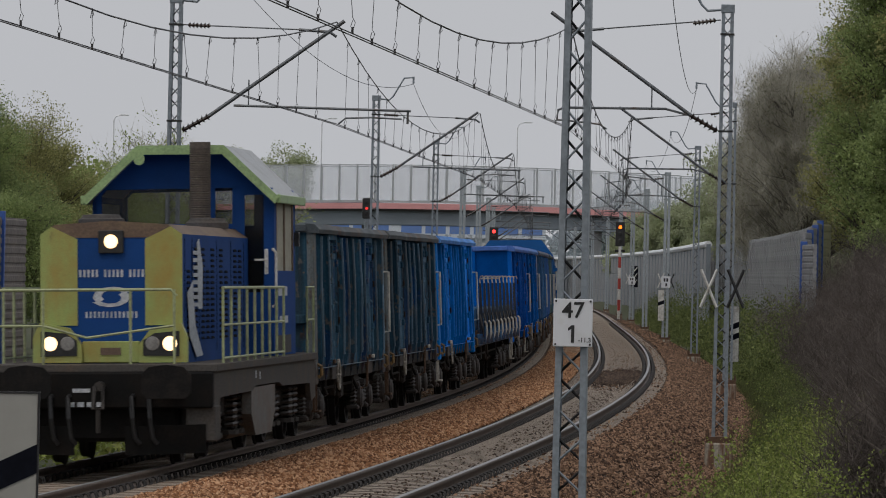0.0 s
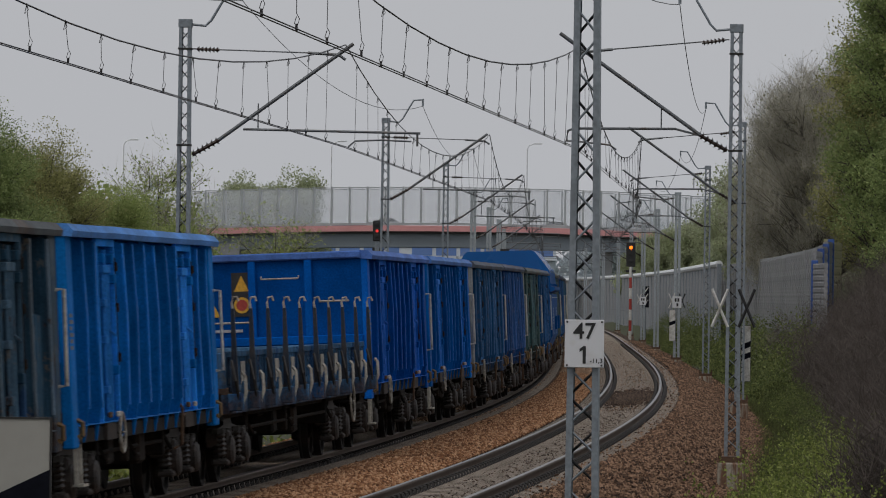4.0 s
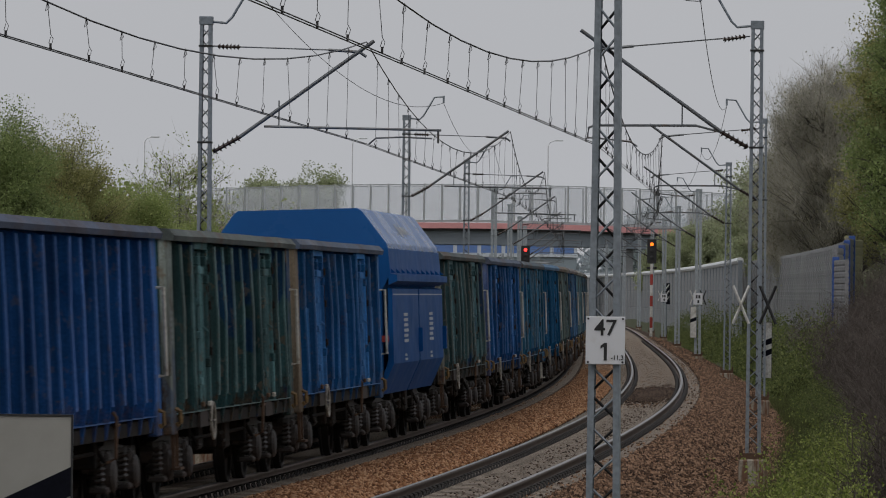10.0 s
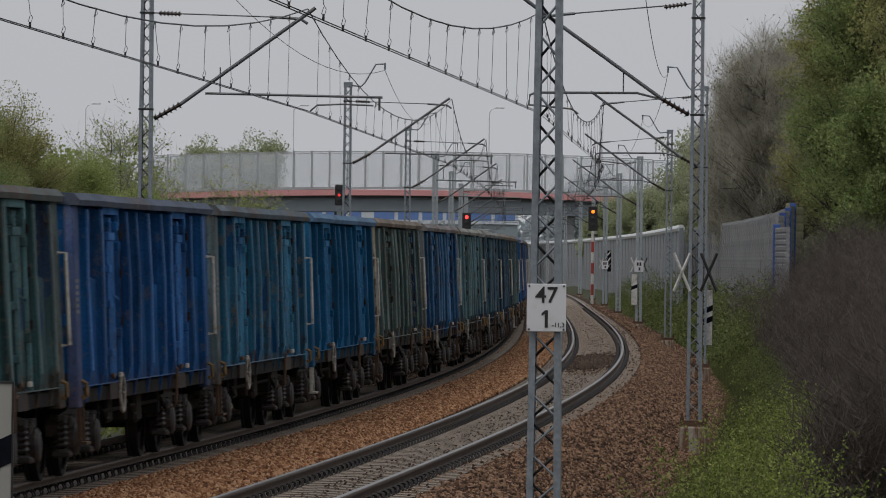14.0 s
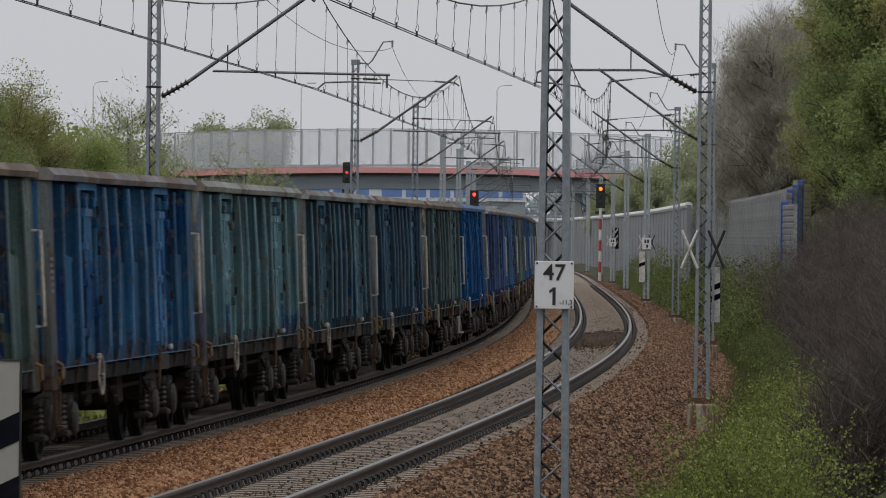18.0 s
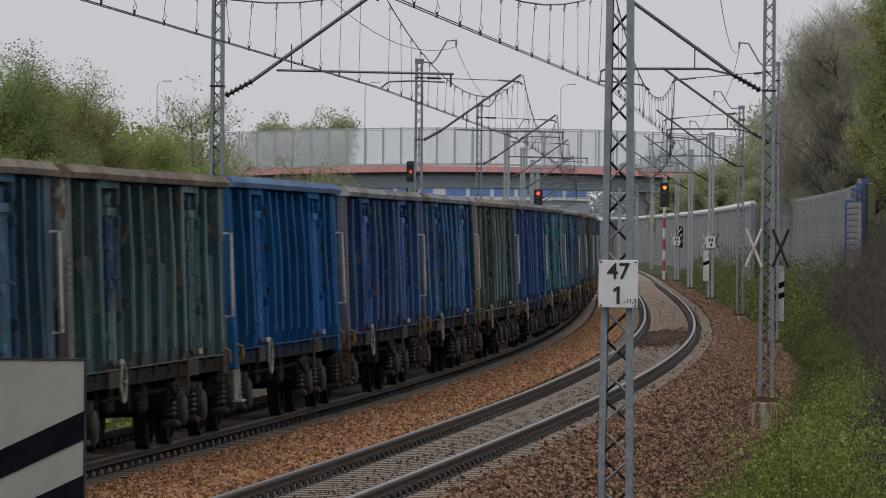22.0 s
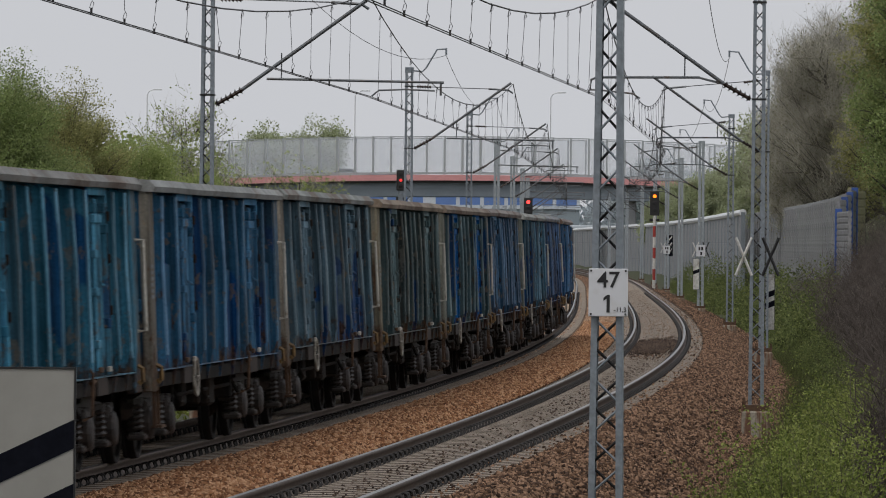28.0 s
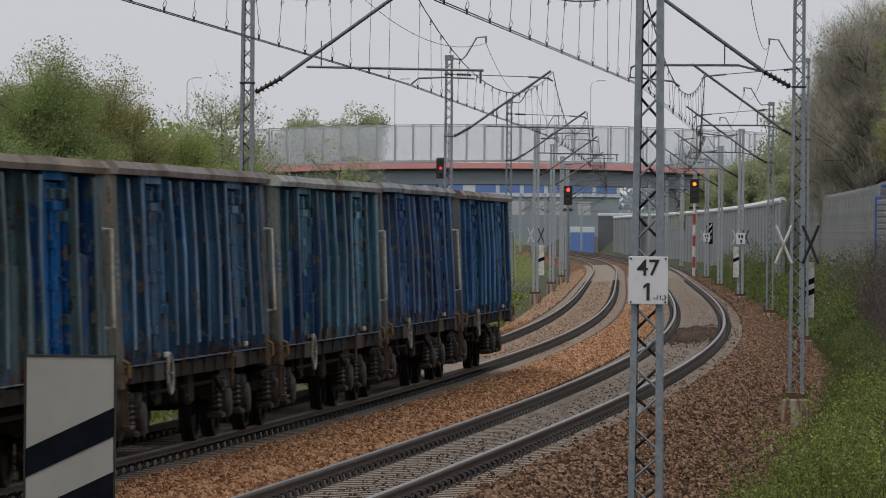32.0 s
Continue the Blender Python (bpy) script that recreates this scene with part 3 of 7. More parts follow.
def mast_parts(top=7.13, foot=-0.13, width=0.26, head=0.2, steel=None, dark=None, flange=0.056):
    """Shared meshes of a lattice mast; x is across the track."""
    steel, dark, p = steel or M_GALV, dark or M_LACE, {}
    for side in (-1, 1):
        g = Geo()
        w0, w1, t = width / 2, head / 2, flange
        chan = [(0, -0.09), (t, -0.09), (t, -0.08), (0.008, -0.08), (0.008, 0.08), (t, 0.08), (t, 0.09), (0, 0.09)]
        n = len(chan)
        g.add([(side * (w0 - a), y, foot) for a, y in chan] + [(side * (w1 - a), y, top) for a, y in chan],
              [(i, (i + 1) % n, n + (i + 1) % n, n + i) for i in range(n)] + [tuple(range(n)), tuple(range(n, 2 * n))])
        p["leg", side] = g.mesh("leg", steel)
    p["lace", -1] = zigzag(Geo(), width - 0.07, head - 0.06, foot + 0.1, top - 0.15, -0.078, 0.0095, 1).mesh("lacing", steel if steel is not M_GALV else M_LACEW)
    p["lace", 1] = zigzag(Geo(), width - 0.07, head - 0.06, foot + 0.1, top - 0.15, 0.078, 0.0105, -1).mesh("lacing", dark)
    p["foot"] = Geo().box(-0.24, 0.24, -0.25, 0.25, foot - 1.1, foot - 0.1, 0.03).mesh("foundation", M_CONC)
    g = Geo().box(-0.22, 0.22, -0.2, 0.2, foot - 0.1, foot)
    for x in (-0.2, 0.2):
        for y in (-0.16, 0.16):
            g.lathe([(foot - 0.01, 0.03), (foot + 0.05, 0.03), (foot + 0.055, 0.018), (foot + 0.12, 0.018)], (x, y, 0), "z", 6)
    p["plate"] = g.mesh("base_plate", M_RUST)
    p["cap"] = Geo().box(-head / 2 - 0.012, head / 2 + 0.012, -0.1, 0.1, top - 0.14, top, 0.006).mesh("cap", steel)
    for z in (5.0, 6.63):
        w = width / 2 + (head - width) / 2 * (z - foot) / (top - foot) + 0.015
        p["band", z] = Geo().box(-w, w, -0.105, 0.105, z - 0.016, z + 0.016, 0.004).mesh("clamp_band", dark)
    return p


def insulator(g, a, b, r=0.075, n=6):
    a, b = Vector(a), Vector(b)
    g.tube([a, b], r * 0.45, 6)
    for k in range(n):
        c = a.lerp(b, (k + 0.5) / n)
        d = (b - a).normalized() * 0.022
        g.tube([c - d, c, c + d * 0.4], r * 0.55, 8, r1=r)
    return g


def cantilever_parts(side, reach=2.62, low=0.0):
    """Bracket arm towards the track on +x (side = 1) or -x (side = -1), from a mast at x = 0."""
    q, p = side, {}
    tilt, past = (0.0, 0.0) if q > 0 else (0.24, 0.3)
    p["insulator"] = [insulator(Geo(), (q * 0.14, 0, 5.0 - low), (q * 0.6, 0, 5.26 - low)).mesh("insulator", M_INSUL),
                      insulator(Geo(), (q * 0.2, 0, 6.625 + tilt), (q * 0.58, 0, 6.615 + tilt * 0.8), 0.055).mesh("insulator", M_INSUL)]
    p["strut"] = Geo().tube([(q * 0.58, 0, 5.25 - low), (q * (reach + 0.05 + past), 0, 6.74 + 0.7 * past)], 0.032, 8).mesh("diagonal_tube", M_TUBE)
    p["tie"] = Geo().tube([(q * 0.12, 0, 6.63 + tilt), (q * 2.1, 0, 6.58 + tilt * 0.45)], 0.012, 5).tube([(q * 2.08, 0, 6.58 + tilt * 0.45), (q * 2.6, 0, 6.55 + tilt * 0.35), (q * 2.72, 0, 6.47 + tilt * 0.35)], 0.028, 6).mesh("tie_rod", M_TUBE)
    if q < 0:
        g = Geo().tube([(q * 1.0, 0, 5.36), (q * (reach + 0.1), 0, 5.35), (q * (reach + 0.2), 0, 5.31), (q * (reach + 0.22), 0, 5.14)], 0.022, 7)
        g.tube([(q * 1.25, 0, 5.72), (q * 1.25, 0, 5.36)], 0.012, 5)
        g.tube([(q * 0.62, 0, 5.26), (q * 1.02, 0, 5.36)], 0.02, 5)
    else:
        g = Geo().tube([(q * 1.0, 0, 5.28), (q * (reach + 1.2), 0, 5.24)], 0.022, 7)
        g.tube([(q * 1.25, 0, 5.72), (q * 1.25, 0, 5.28)], 0.012, 5)
        g.tube([(q * (reach + 1.15), 0, 5.26), (q * (reach + 1.15), 0, 5.02)], 0.02, 5)
    p["registration"] = g.mesh("registration_tube", M_TUBE)
    far_end = reach + 1.05 if q > 0 else reach + 0.22
    p["steady"] = Geo().tube([(q * far_end, 0, 5.14), (q * (reach + 0.1), 0, 5.14), (q * (reach - 0.5), 0, 5.08), (q * (reach - 0.62), 0, 5.0)], 0.017, 6).mesh("steady_arm", M_TUBE) if q < 0 else Geo().tube([(q * (reach + 1.05), 0, 5.1), (q * (reach + 0.55), 0, 5.12), (q * (reach + 0.1), 0, 5.1), (q * (reach - 0.02), 0, 5.0)], 0.017, 6).mesh("steady_arm", M_TUBE)
    p["horn"] = Geo().tube([(q * 0.02, 0, 7.05), (q * 0.34, 0, 7.02), (q * 0.44, 0, 7.12), (q * 0.72, 0, 7.6), (q * 0.98, 0, 7.62)], 0.024, 6).tube([(q * 0.96, 0, 7.64), (q * 0.96, 0, 7.46)], 0.03, 6).mesh("feeder_bracket", M_GALV)
    return p


mast_near_mesh = mast_parts()
mast_front_mesh = mast_parts(width=0.267, head=0.16, flange=0.049)
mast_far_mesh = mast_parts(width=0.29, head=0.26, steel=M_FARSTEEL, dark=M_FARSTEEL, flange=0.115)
arm_mesh = {1: cantilever_parts(1), -1: cantilever_parts(-1), "low": cantilever_parts(1, 2.8, 0.16)}


def mast(s, o, side, arm=True, label="grey lattice steel catenary mast on a concrete foot", at=None):
    """side: where the track lies, 1 to the right of the mast."""
    ob = thing("catenary_mast", at or on_line(s, o, 0), label, "mast", "catenary masts")
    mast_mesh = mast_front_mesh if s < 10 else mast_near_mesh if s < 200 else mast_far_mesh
    for k in (-1, 1):
        part("leg", mast_mesh["leg", k], None, ob)
        part("lacing", mast_mesh["lace", k], None, ob)
    for k, n in (("foot", "foundation"), ("plate", "base_plate"), ("cap", "cap"), (("band", 5.0), "clamp_band"), (("band", 6.63), "clamp_band")):
        part(n, mast_mesh[k], None, ob, "rust-streaked concrete foundation" if k == "foot" else "")
    if arm:
        p = arm_mesh[arm if arm == "low" else side]
        arm_ob = part("cantilever", p["strut"], None, ob)
        for me in p["insulator"]:
            part("insulator", me, None, arm_ob, "brown ribbed insulator")
        for k, n in (("tie", "tie_rod"), ("registration", "registration_tube"), ("steady", "steady_arm")):
            part(n, p[k], None, arm_ob)
        part("feeder_bracket", p["horn"], None, ob)
    return ob


MAST_S = (61.5, 120.5, 176.0, 233.0, 287.5, 341.0, 396.0, 452.0, 508.0, 564.0)
R_SIDE = (3.148, 2.85, 2.55, 2.42, 2.35, 2.35, 2.4, 2.5, 2.6, 2.6)
L_SIDE = (-6.16, -6.48, -6.6, -6.58, -6.5, -6.5, -6.5, -6.5, -6.5, -6.5)
mast_near = mast(3.0, 4.01, -1, False, "grey lattice catenary mast carrying a white kilometre plate")
masts_r = [mast(s, o, -1) for s, o in zip(MAST_S, R_SIDE)]
masts_l = [mast(s, o, 1, "low" if k == 0 else True) for k, (s, o) in enumerate(zip(MAST_S, L_SIDE))]
# masts of the yard that opens beyond the bridge
for yx, yy, q in ((9.4, 770, 1), (11.2, 792, 1), (12.4, 768, -1), (13.4, 830, 1), (15.2, 800, 1), (17.0, 860, -1), (18.6, 850, 1), (10.2, 842, 1)):
    mast(900, 0, q, at=pose(yx, yy, 0))


def wire(name, lines, r, label, n=4):
    g = Geo()
    for pts in lines:
        g.tube(pts, r, n)
    ob = new(name, g.mesh(name, M_WIRE))
    return tagged(ob, label, "wire", "overhead wires")


def span(s0, s1, o0, o1, z0, z1, sag, n=14):
    """Points of a wire from support to support."""
    a, b = along(s0, o0), along(s1, o1)
    out = []
    for k in range(n + 1):
        t = k / n
        out.append((a[0] + (b[0] - a[0]) * t, a[1] + (b[1] - a[1]) * t, z0 + (z1 - z0) * t - 4 * sag * t * (1 - t)))
    return out


def overhead(o_sup, z_near):
    """Messenger, twin contact wire and droppers over one track."""
    sup = [(3.0 - 56, 5.1), (3.0, 5.1), *[(s, 5.0) for s in MAST_S]]
    for i in range(1, len(sup)):
        s0, s1 = sup[i - 1][0], sup[i][0]
        a, b = o_sup(i - 1), o_sup(i)
        r = 0.011
        carrier = wire("messenger_wire", [span(s0, s1, a, b, 6.72, 6.72, 1.12)], r, "thin dark messenger wire sagging between masts")
        off = 0.03
        za, zb = (z_near if i <= 2 else 5.0), (z_near if i <= 1 else 5.0)
        wire("contact_wire", [span(s0, s1, a - off, b - off, za, zb, 0.0, 4), span(s0, s1, a + off, b + off, za, zb, 0.0, 4)], 0.0075, "twin copper contact wire over the track")
        g = Geo()
        near = s1 < 240
        n = 19 if near else 11
        rnd = random.Random(i * 7 + int(a * 10))
        for k in range(1, n):
            t = k / n
            p, q = along(s0, a), along(s1, b)
            x, y = p[0] + (q[0] - p[0]) * t, p[1] + (q[1] - p[1]) * t
            zt = 6.72 - 4 * 1.12 * t * (1 - t)
            zc = za + (zb - za) * t
            w = rnd.uniform(-0.05, 0.05)
            if near:
                g = Geo()
            g.tube([(x, y, zt), (x + w, y, zc + 0.16), (x + w + 0.028, y, zc + 0.11), (x + w + 0.012, y, zc + 0.05), (x + w - 0.02, y, zc + 0.06), (x + w, y, zc + 0.13)], 0.0045, 3)
            g.tube([(x, y, zt + 0.02), (x + 0.02, y, zt - 0.06), (x - 0.02, y, zt - 0.1), (x, y, zt)], 0.005, 3)
            if near:
                g.box(x + w - 0.013, x + w + 0.013, y - 0.02, y + 0.02, zc - 0.01, zc + 0.06)
                part("dropper", g, M_WIRE, carrier)
        if not near:
            tagged(part("dropper_run", g, M_WIRE, carrier, "thin dropper wires with looped ends"), kind="stuff")


overhead(lambda i: R_SIDE[max(i - 2, 0)] - 2.63, 5.05)
overhead(lambda i: L_SIDE[max(i - 2, 0)] + 2.72, 5.26)
for side, q in ((R_SIDE, -1), (L_SIDE, 1)):
    for k in range(len(MAST_S) - 1):
        wire("feeder_wire", [span(MAST_S[k], MAST_S[k + 1], side[k] + q * 0.96, side[k + 1] + q * 0.96, 7.45, 7.45, 0.7)], 0.007, "thin dark feeder wire between mast heads")
    wire("feeder_wire", [span(3.0, MAST_S[0], side[0] + q * 0.96, side[0] + q * 0.96, 7.45, 7.45, 0.7)], 0.007, "thin dark feeder wire between mast heads")


# ---- rolling stock: x to the right of travel's left, y towards the train's tail, z over the rail ----
def coil(g, at, z0, z1, r, turns=5, wire_r=0.022):
    n = turns * 8
    g.tube([(at[0] + r * math.cos(k * math.pi / 4), at[1] + r * math.sin(k * math.pi / 4), z0 + (z1 - z0) * k / n) for k in range(n + 1)], wire_r, 5)
    return g


def wheelset_mesh(r=0.46):
    g = Geo().tube([(-0.85, 0, 0), (0.85, 0, 0)], 0.08, 8)
    for q in (-1, 1):
        g.lathe([(q * 0.68, r + 0.028), (q * 0.71, r + 0.026), (q * 0.72, r), (q * 0.82, r - 0.008), (q * 0.82, r - 0.07), (q * 0.78, r - 0.09), (q * 0.78, 0.16), (q * 0.84, 0.12), (q * 0.84, 0.1)], (0, 0, 0), "x", 22)
    return g.mesh("wheelset", M_WHEEL)


def bogie_meshes():
    p = {"wheelset": wheelset_mesh()}
    for q in (-1, 1):
        g = Geo()
        x0, x1 = q * 0.93, q * 1.07
        g.prism([(-1.3, 0.62), (-1.25, 0.5), (-0.55, 0.5), (-0.42, 0.42), (0.42, 0.42), (0.55, 0.5), (1.25, 0.5), (1.3, 0.62), (1.2, 0.74), (0.5, 0.78), (0.32, 0.92), (-0.32, 0.92), (-0.5, 0.78), (-1.2, 0.74)], min(x0, x1), max(x0, x1), "x")
        for y in (-0.9, 0.9):
            g.lathe([(q * 0.95, 0.19), (q * 1.22, 0.19), (q * 1.25, 0.15), (q * 1.26, 0.08)], (0, y, 0.46), "x", 14)
            g.box(min(q * 1.0, q * 1.2), max(q * 1.0, q * 1.2), y - 0.4, y + 0.4, 0.27, 0.34, 0.02)
            g.box(min(q * 1.0, q * 1.2), max(q * 1.0, q * 1.2), y - 0.15, y + 0.15, 0.3, 0.72, 0.03)
        g.box(min(q * 0.4, q * 1.0), max(q * 0.4, q * 1.0), -0.2, 0.2, 0.55, 0.95)
        p["side", q] = g.mesh("side_frame", M_FRAME)
        for y in (-1.19, -0.61, 0.61, 1.19):
            g = Geo()
            coil(g, (q * 1.08, y, 0), 0.36, 0.66, 0.075, 5, 0.027)
            g.lathe([(0.31, 0.1), (0.36, 0.1)], (q * 1.08, y, 0), "z", 8)
            g.lathe([(0.68, 0.1), (0.74, 0.1)], (q * 1.08, y, 0), "z", 8)
            p["spring", q, y] = g.mesh("spring", M_SPRING)
    p["beam"] = Geo().box(-0.95, 0.95, -0.16, 0.16, 0.5, 0.72, 0.02).mesh("cross_beam", M_UNDER)
    return p


BOGIE = bogie_meshes()


def add_bogie(parent, y):
    ob = part("bogie", BOGIE["beam"], None, parent, "dark greasy two-axle bogie")
    ob.location = (0, y, 0)
    for q in (-1, 1):
        part("side_frame", BOGIE["side", q], None, ob)
        for k in (-1.19, -0.61, 0.61, 1.19):
            part("spring", BOGIE["spring", q, k], None, ob)
    for k in (-0.9, 0.9):
        w = part("wheelset", BOGIE["wheelset"], None, ob)
        w.location = (0, k, 0.46)
    return ob


def buffer_mesh(q, end):
    """A side buffer at x = q * 0.875, pointing along end (-1 front, 1 tail) from the headstock at y = 0."""
    y = lambda d: end * d
    return Geo().lathe([(y(0.0), 0.13), (y(0.05), 0.13), (y(0.06), 0.09), (y(0.3), 0.085), (y(0.31), 0.06), (y(0.38), 0.06), (y(0.385), 0.22), (y(0.41), 0.225), (y(0.43), 0.2)], (q * 0.875, 0, 1.04), "y", 14).mesh("buffer", M_UNDER)


BUFFER = {(q, e): buffer_mesh(q, e) for q in (-1, 1) for e in (-1, 1)}


def bars(g, x, y, z, w, h, rows, rnd, thick=0.004, q=1):
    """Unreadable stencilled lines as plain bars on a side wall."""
    for k in range(rows):
        zz = z - k * h * 1.7
        ww = w * rnd.uniform(0.55, 1.0)
        g.box(min(x, x + q * thick), max(x, x + q * thick), y, y + ww, zz, zz + h)
    return g


def underframe_parts(parent, half, spread, colour_mat):
    g = Geo()
    for q in (-1, 1):
        g.box(q * 0.32 - 0.08, q * 0.32 + 0.08, -half, half, 0.98, 1.2)
    g.box(-1.3, 1.3, -half, -half + 0.16, 0.86, 1.22, 0.01).box(-1.3, 1.3, half - 0.16, half, 0.86, 1.22, 0.01)
    for k in range(-4, 5):
        g.box(-1.3, 1.3, k * 1.25 - 0.06, k * 1.25 + 0.06, 1.02, 1.2)
    for q in (-1, 1):
        g.box(q * 1.05 - 0.05, q * 1.05 + 0.05, -half, half, 0.86, 1.16)
        g.prism([(-spread + 1.5, 1.0), (spread - 1.5, 1.0), (spread - 2.1, 0.6), (-spread + 2.1, 0.6)], min(q * 0.5, q * 0.62), max(q * 0.5, q * 0.62), "x")
    g.box(-1.2, 1.2, -half, half, 1.12, 1.2)
    part("underframe", g, M_UNDER, parent)
    g = Geo()
    for y in (-spread + 1.6, -0.4, spread - 1.7):
        g.box(-1.15, 1.15, y, y + 0.12, 0.55, 0.95, 0.02)
        g.tube([(1.1, y, 0.9), (1.2, y + 0.3, 0.62), (1.2, y + 0.55, 0.62)], 0.022, 5)
    g.tube([(1.12, -spread + 1.4, 0.7), (1.12, spread - 1.4, 0.72)], 0.025, 5).box(0.7, 1.15, 0.6, 1.15, 0.5, 0.9, 0.04).box(0.75, 1.1, -1.7, -1.2, 0.55, 0.95, 0.03)
    part("brake_rigging", g, M_UNDER, parent)
    g = Geo().tube([(0.35, -1.0, 0.75), (0.35, 0.3, 0.75)], 0.19, 10).tube([(-0.4, 0.6, 0.78), (-0.4, 1.5, 0.78)], 0.15, 10).box(0.2, 0.5, 1.7, 2.1, 0.6, 0.98, 0.02)
    g.tube([(0.95, -2.4, 0.82), (0.95, 2.4, 0.82)], 0.02, 5)
    part("brake_gear", g, M_UNDER, parent)
    for e in (-1, 1):
        for q in (-1, 1):
            b = part("buffer", BUFFER[q, e], None, parent)
            b.location = (0, e * half, 0)
        part("coupling", Geo().tube([(0, e * half, 1.02), (0, e * (half + 0.3), 0.98), (0, e * (half + 0.38), 0.75)], 0.035, 6), M_UNDER, parent)
        add_bogie(parent, e * spread)


HB = 6.45      # half length of an open wagon's body
TOPZ = 3.17


def open_wagon(kind, seed):
    """A bogie open wagon. kind 'door': two door bays a side; 'rib': plain ribs; 'slim': doors with narrow ribs."""
    rnd = random.Random(seed)
    ob = thing("open_wagon", pose(0, -400, 0), "", "wagon", "wagons of the train")
    underframe_parts(ob, HB, 4.5, M_UNDER)
    for q in (-1, 1):
        xs = q * 1.25
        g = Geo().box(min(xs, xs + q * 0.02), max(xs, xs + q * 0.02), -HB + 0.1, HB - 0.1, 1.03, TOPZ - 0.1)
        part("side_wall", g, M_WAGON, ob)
        part("sill", Geo().box(min(q * 1.271, q * 1.36), max(q * 1.271, q * 1.36), -HB + 0.425, HB - 0.425, 0.86, 1.02, 0.01), M_UNDER, ob)
        part("sill_lip", Geo().box(min(q * 1.271, q * 1.405), max(q * 1.271, q * 1.405), -HB + 0.43, HB - 0.43, 1.045, 1.057), M_EDGE, ob, "thin worn ledge over the sill")
        if kind == "rib":
            ribs = [-HB + 0.62 + k * 0.885 for k in range(14)]
            doors = []
        elif kind == "slim":
            doors = [-3.45, 3.45]
            ribs = [-5.45, -4.5, -2.4, -1.45, -0.5, 0.45, 1.4, 2.35, 4.5, 5.45]
        else:
            doors = [-3.3, 3.3]
            ribs = [-5.5, -4.45, -2.15, -1.25, 0.0, 1.25, 2.15, 4.45, 5.5]
        for k, y in enumerate(ribs):
            g = Geo()
            w = 0.02 if kind != "door" else 0.03
            d = 0.125 + rnd.uniform(-0.012, 0.012)
            bow = rnd.uniform(-0.025, 0.02)
            g.prism([(q * 1.26, TOPZ - 0.1), (q * (1.3 + d), TOPZ - 0.16), (q * (1.315 + d + bow), 2.2), (q * (1.315 + d), 1.23), (q * 1.41, 1.058), (q * 1.26, 1.058)], y - w, y + w)
            g.prism([(q * 1.361, 0.87), (q * 1.372, 0.87), (q * 1.408, 1.044), (q * 1.361, 1.044)], y - 0.035, y + 0.035)
            webs = len(g.f)
            x1 = q * (1.318 + d)
            g.add([(x1 + q * a, y + b, z) for z, bb in ((1.22, 0), (2.2, bow), (TOPZ - 0.16, -0.012)) for a, b in ((bb - 0.004, -0.034), (bb + 0.02, -0.034), (bb + 0.02, 0.034), (bb - 0.004, 0.034))],
                  [(i, (i + 1) % 4, 4 + (i + 1) % 4, 4 + i) for i in range(4)] + [(4 + i, 4 + (i + 1) % 4, 8 + (i + 1) % 4, 8 + i) for i in range(4)] + [(3, 2, 1, 0), (8, 9, 10, 11)])
            me = g.mesh("rib", M_WAGON)
            me.materials.append(M_EDGE)
            for p in me.polygons[webs:]:
                p.material_index = 1
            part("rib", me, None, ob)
        if kind == "door":
            for ya, yb in ((-2.11, -1.29), (-1.21, -0.04), (0.04, 1.21), (1.29, 2.11), (-5.46, -4.49), (4.49, 5.46)):
                ztop = 2.28 if ya * yb > 2 else 2.2
                g = Geo().prism([(q * 1.271, ztop), (q * 1.372, ztop - 0.05), (q * 1.372, 1.058), (q * 1.271, 1.058)], ya, yb)
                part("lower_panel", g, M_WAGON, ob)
        for y in doors:
            g = Geo()
            g.prism([(y - 0.72, 1.06), (y - 0.64, 1.06), (y - 0.64, TOPZ - 0.2), (y + 0.64, TOPZ - 0.2), (y + 0.64, 1.06), (y + 0.72, 1.06), (y + 0.72, TOPZ - 0.12), (y - 0.72, TOPZ - 0.12)], min(q * 1.365, q * 1.41), max(q * 1.365, q * 1.41), "x")
            g.prism([(y - 0.7, 1.065), (y - 0.66, 1.065), (y - 0.66, TOPZ - 0.18), (y + 0.66, TOPZ - 0.18), (y + 0.66, 1.065), (y + 0.7, 1.065), (y + 0.7, TOPZ - 0.14), (y - 0.7, TOPZ - 0.14)], min(q * 1.271, q * 1.37), max(q * 1.271, q * 1.37), "x")
            door = part("door", g, M_WAGON, ob)
            for a, b in ((-0.64, -0.02), (0.02, 0.64)):
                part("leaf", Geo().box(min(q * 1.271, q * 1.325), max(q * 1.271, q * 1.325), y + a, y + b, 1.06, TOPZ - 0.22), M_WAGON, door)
            part("foot_plate", Geo().prism([(y - 0.4, 0.86), (y + 0.4, 0.86), (y + 0.36, 1.04), (y - 0.36, 1.04)], min(q * 1.361, q * 1.4), max(q * 1.361, q * 1.4), "x"), M_RUSTDARK, door, "rusty plate under the door")
            for a, z in ((-0.36, TOPZ - 0.33), (0.36, TOPZ - 0.33), (0.5, 2.62), (0.5, 1.62)):
                part("latch_box", Geo().box(min(q * 1.33, q * 1.44), max(q * 1.33, q * 1.44), y + a - 0.06, y + a + 0.06, z - 0.06, z + 0.05, 0.012), M_WAGON, door)
            g = Geo()
            for a in (-0.2, 0.0, 0.2):
                g.tube([(q * 1.385, y + a, 1.12), (q * 1.385, y + a, TOPZ - (0.42 if a else 0.24))], 0.026, 6)
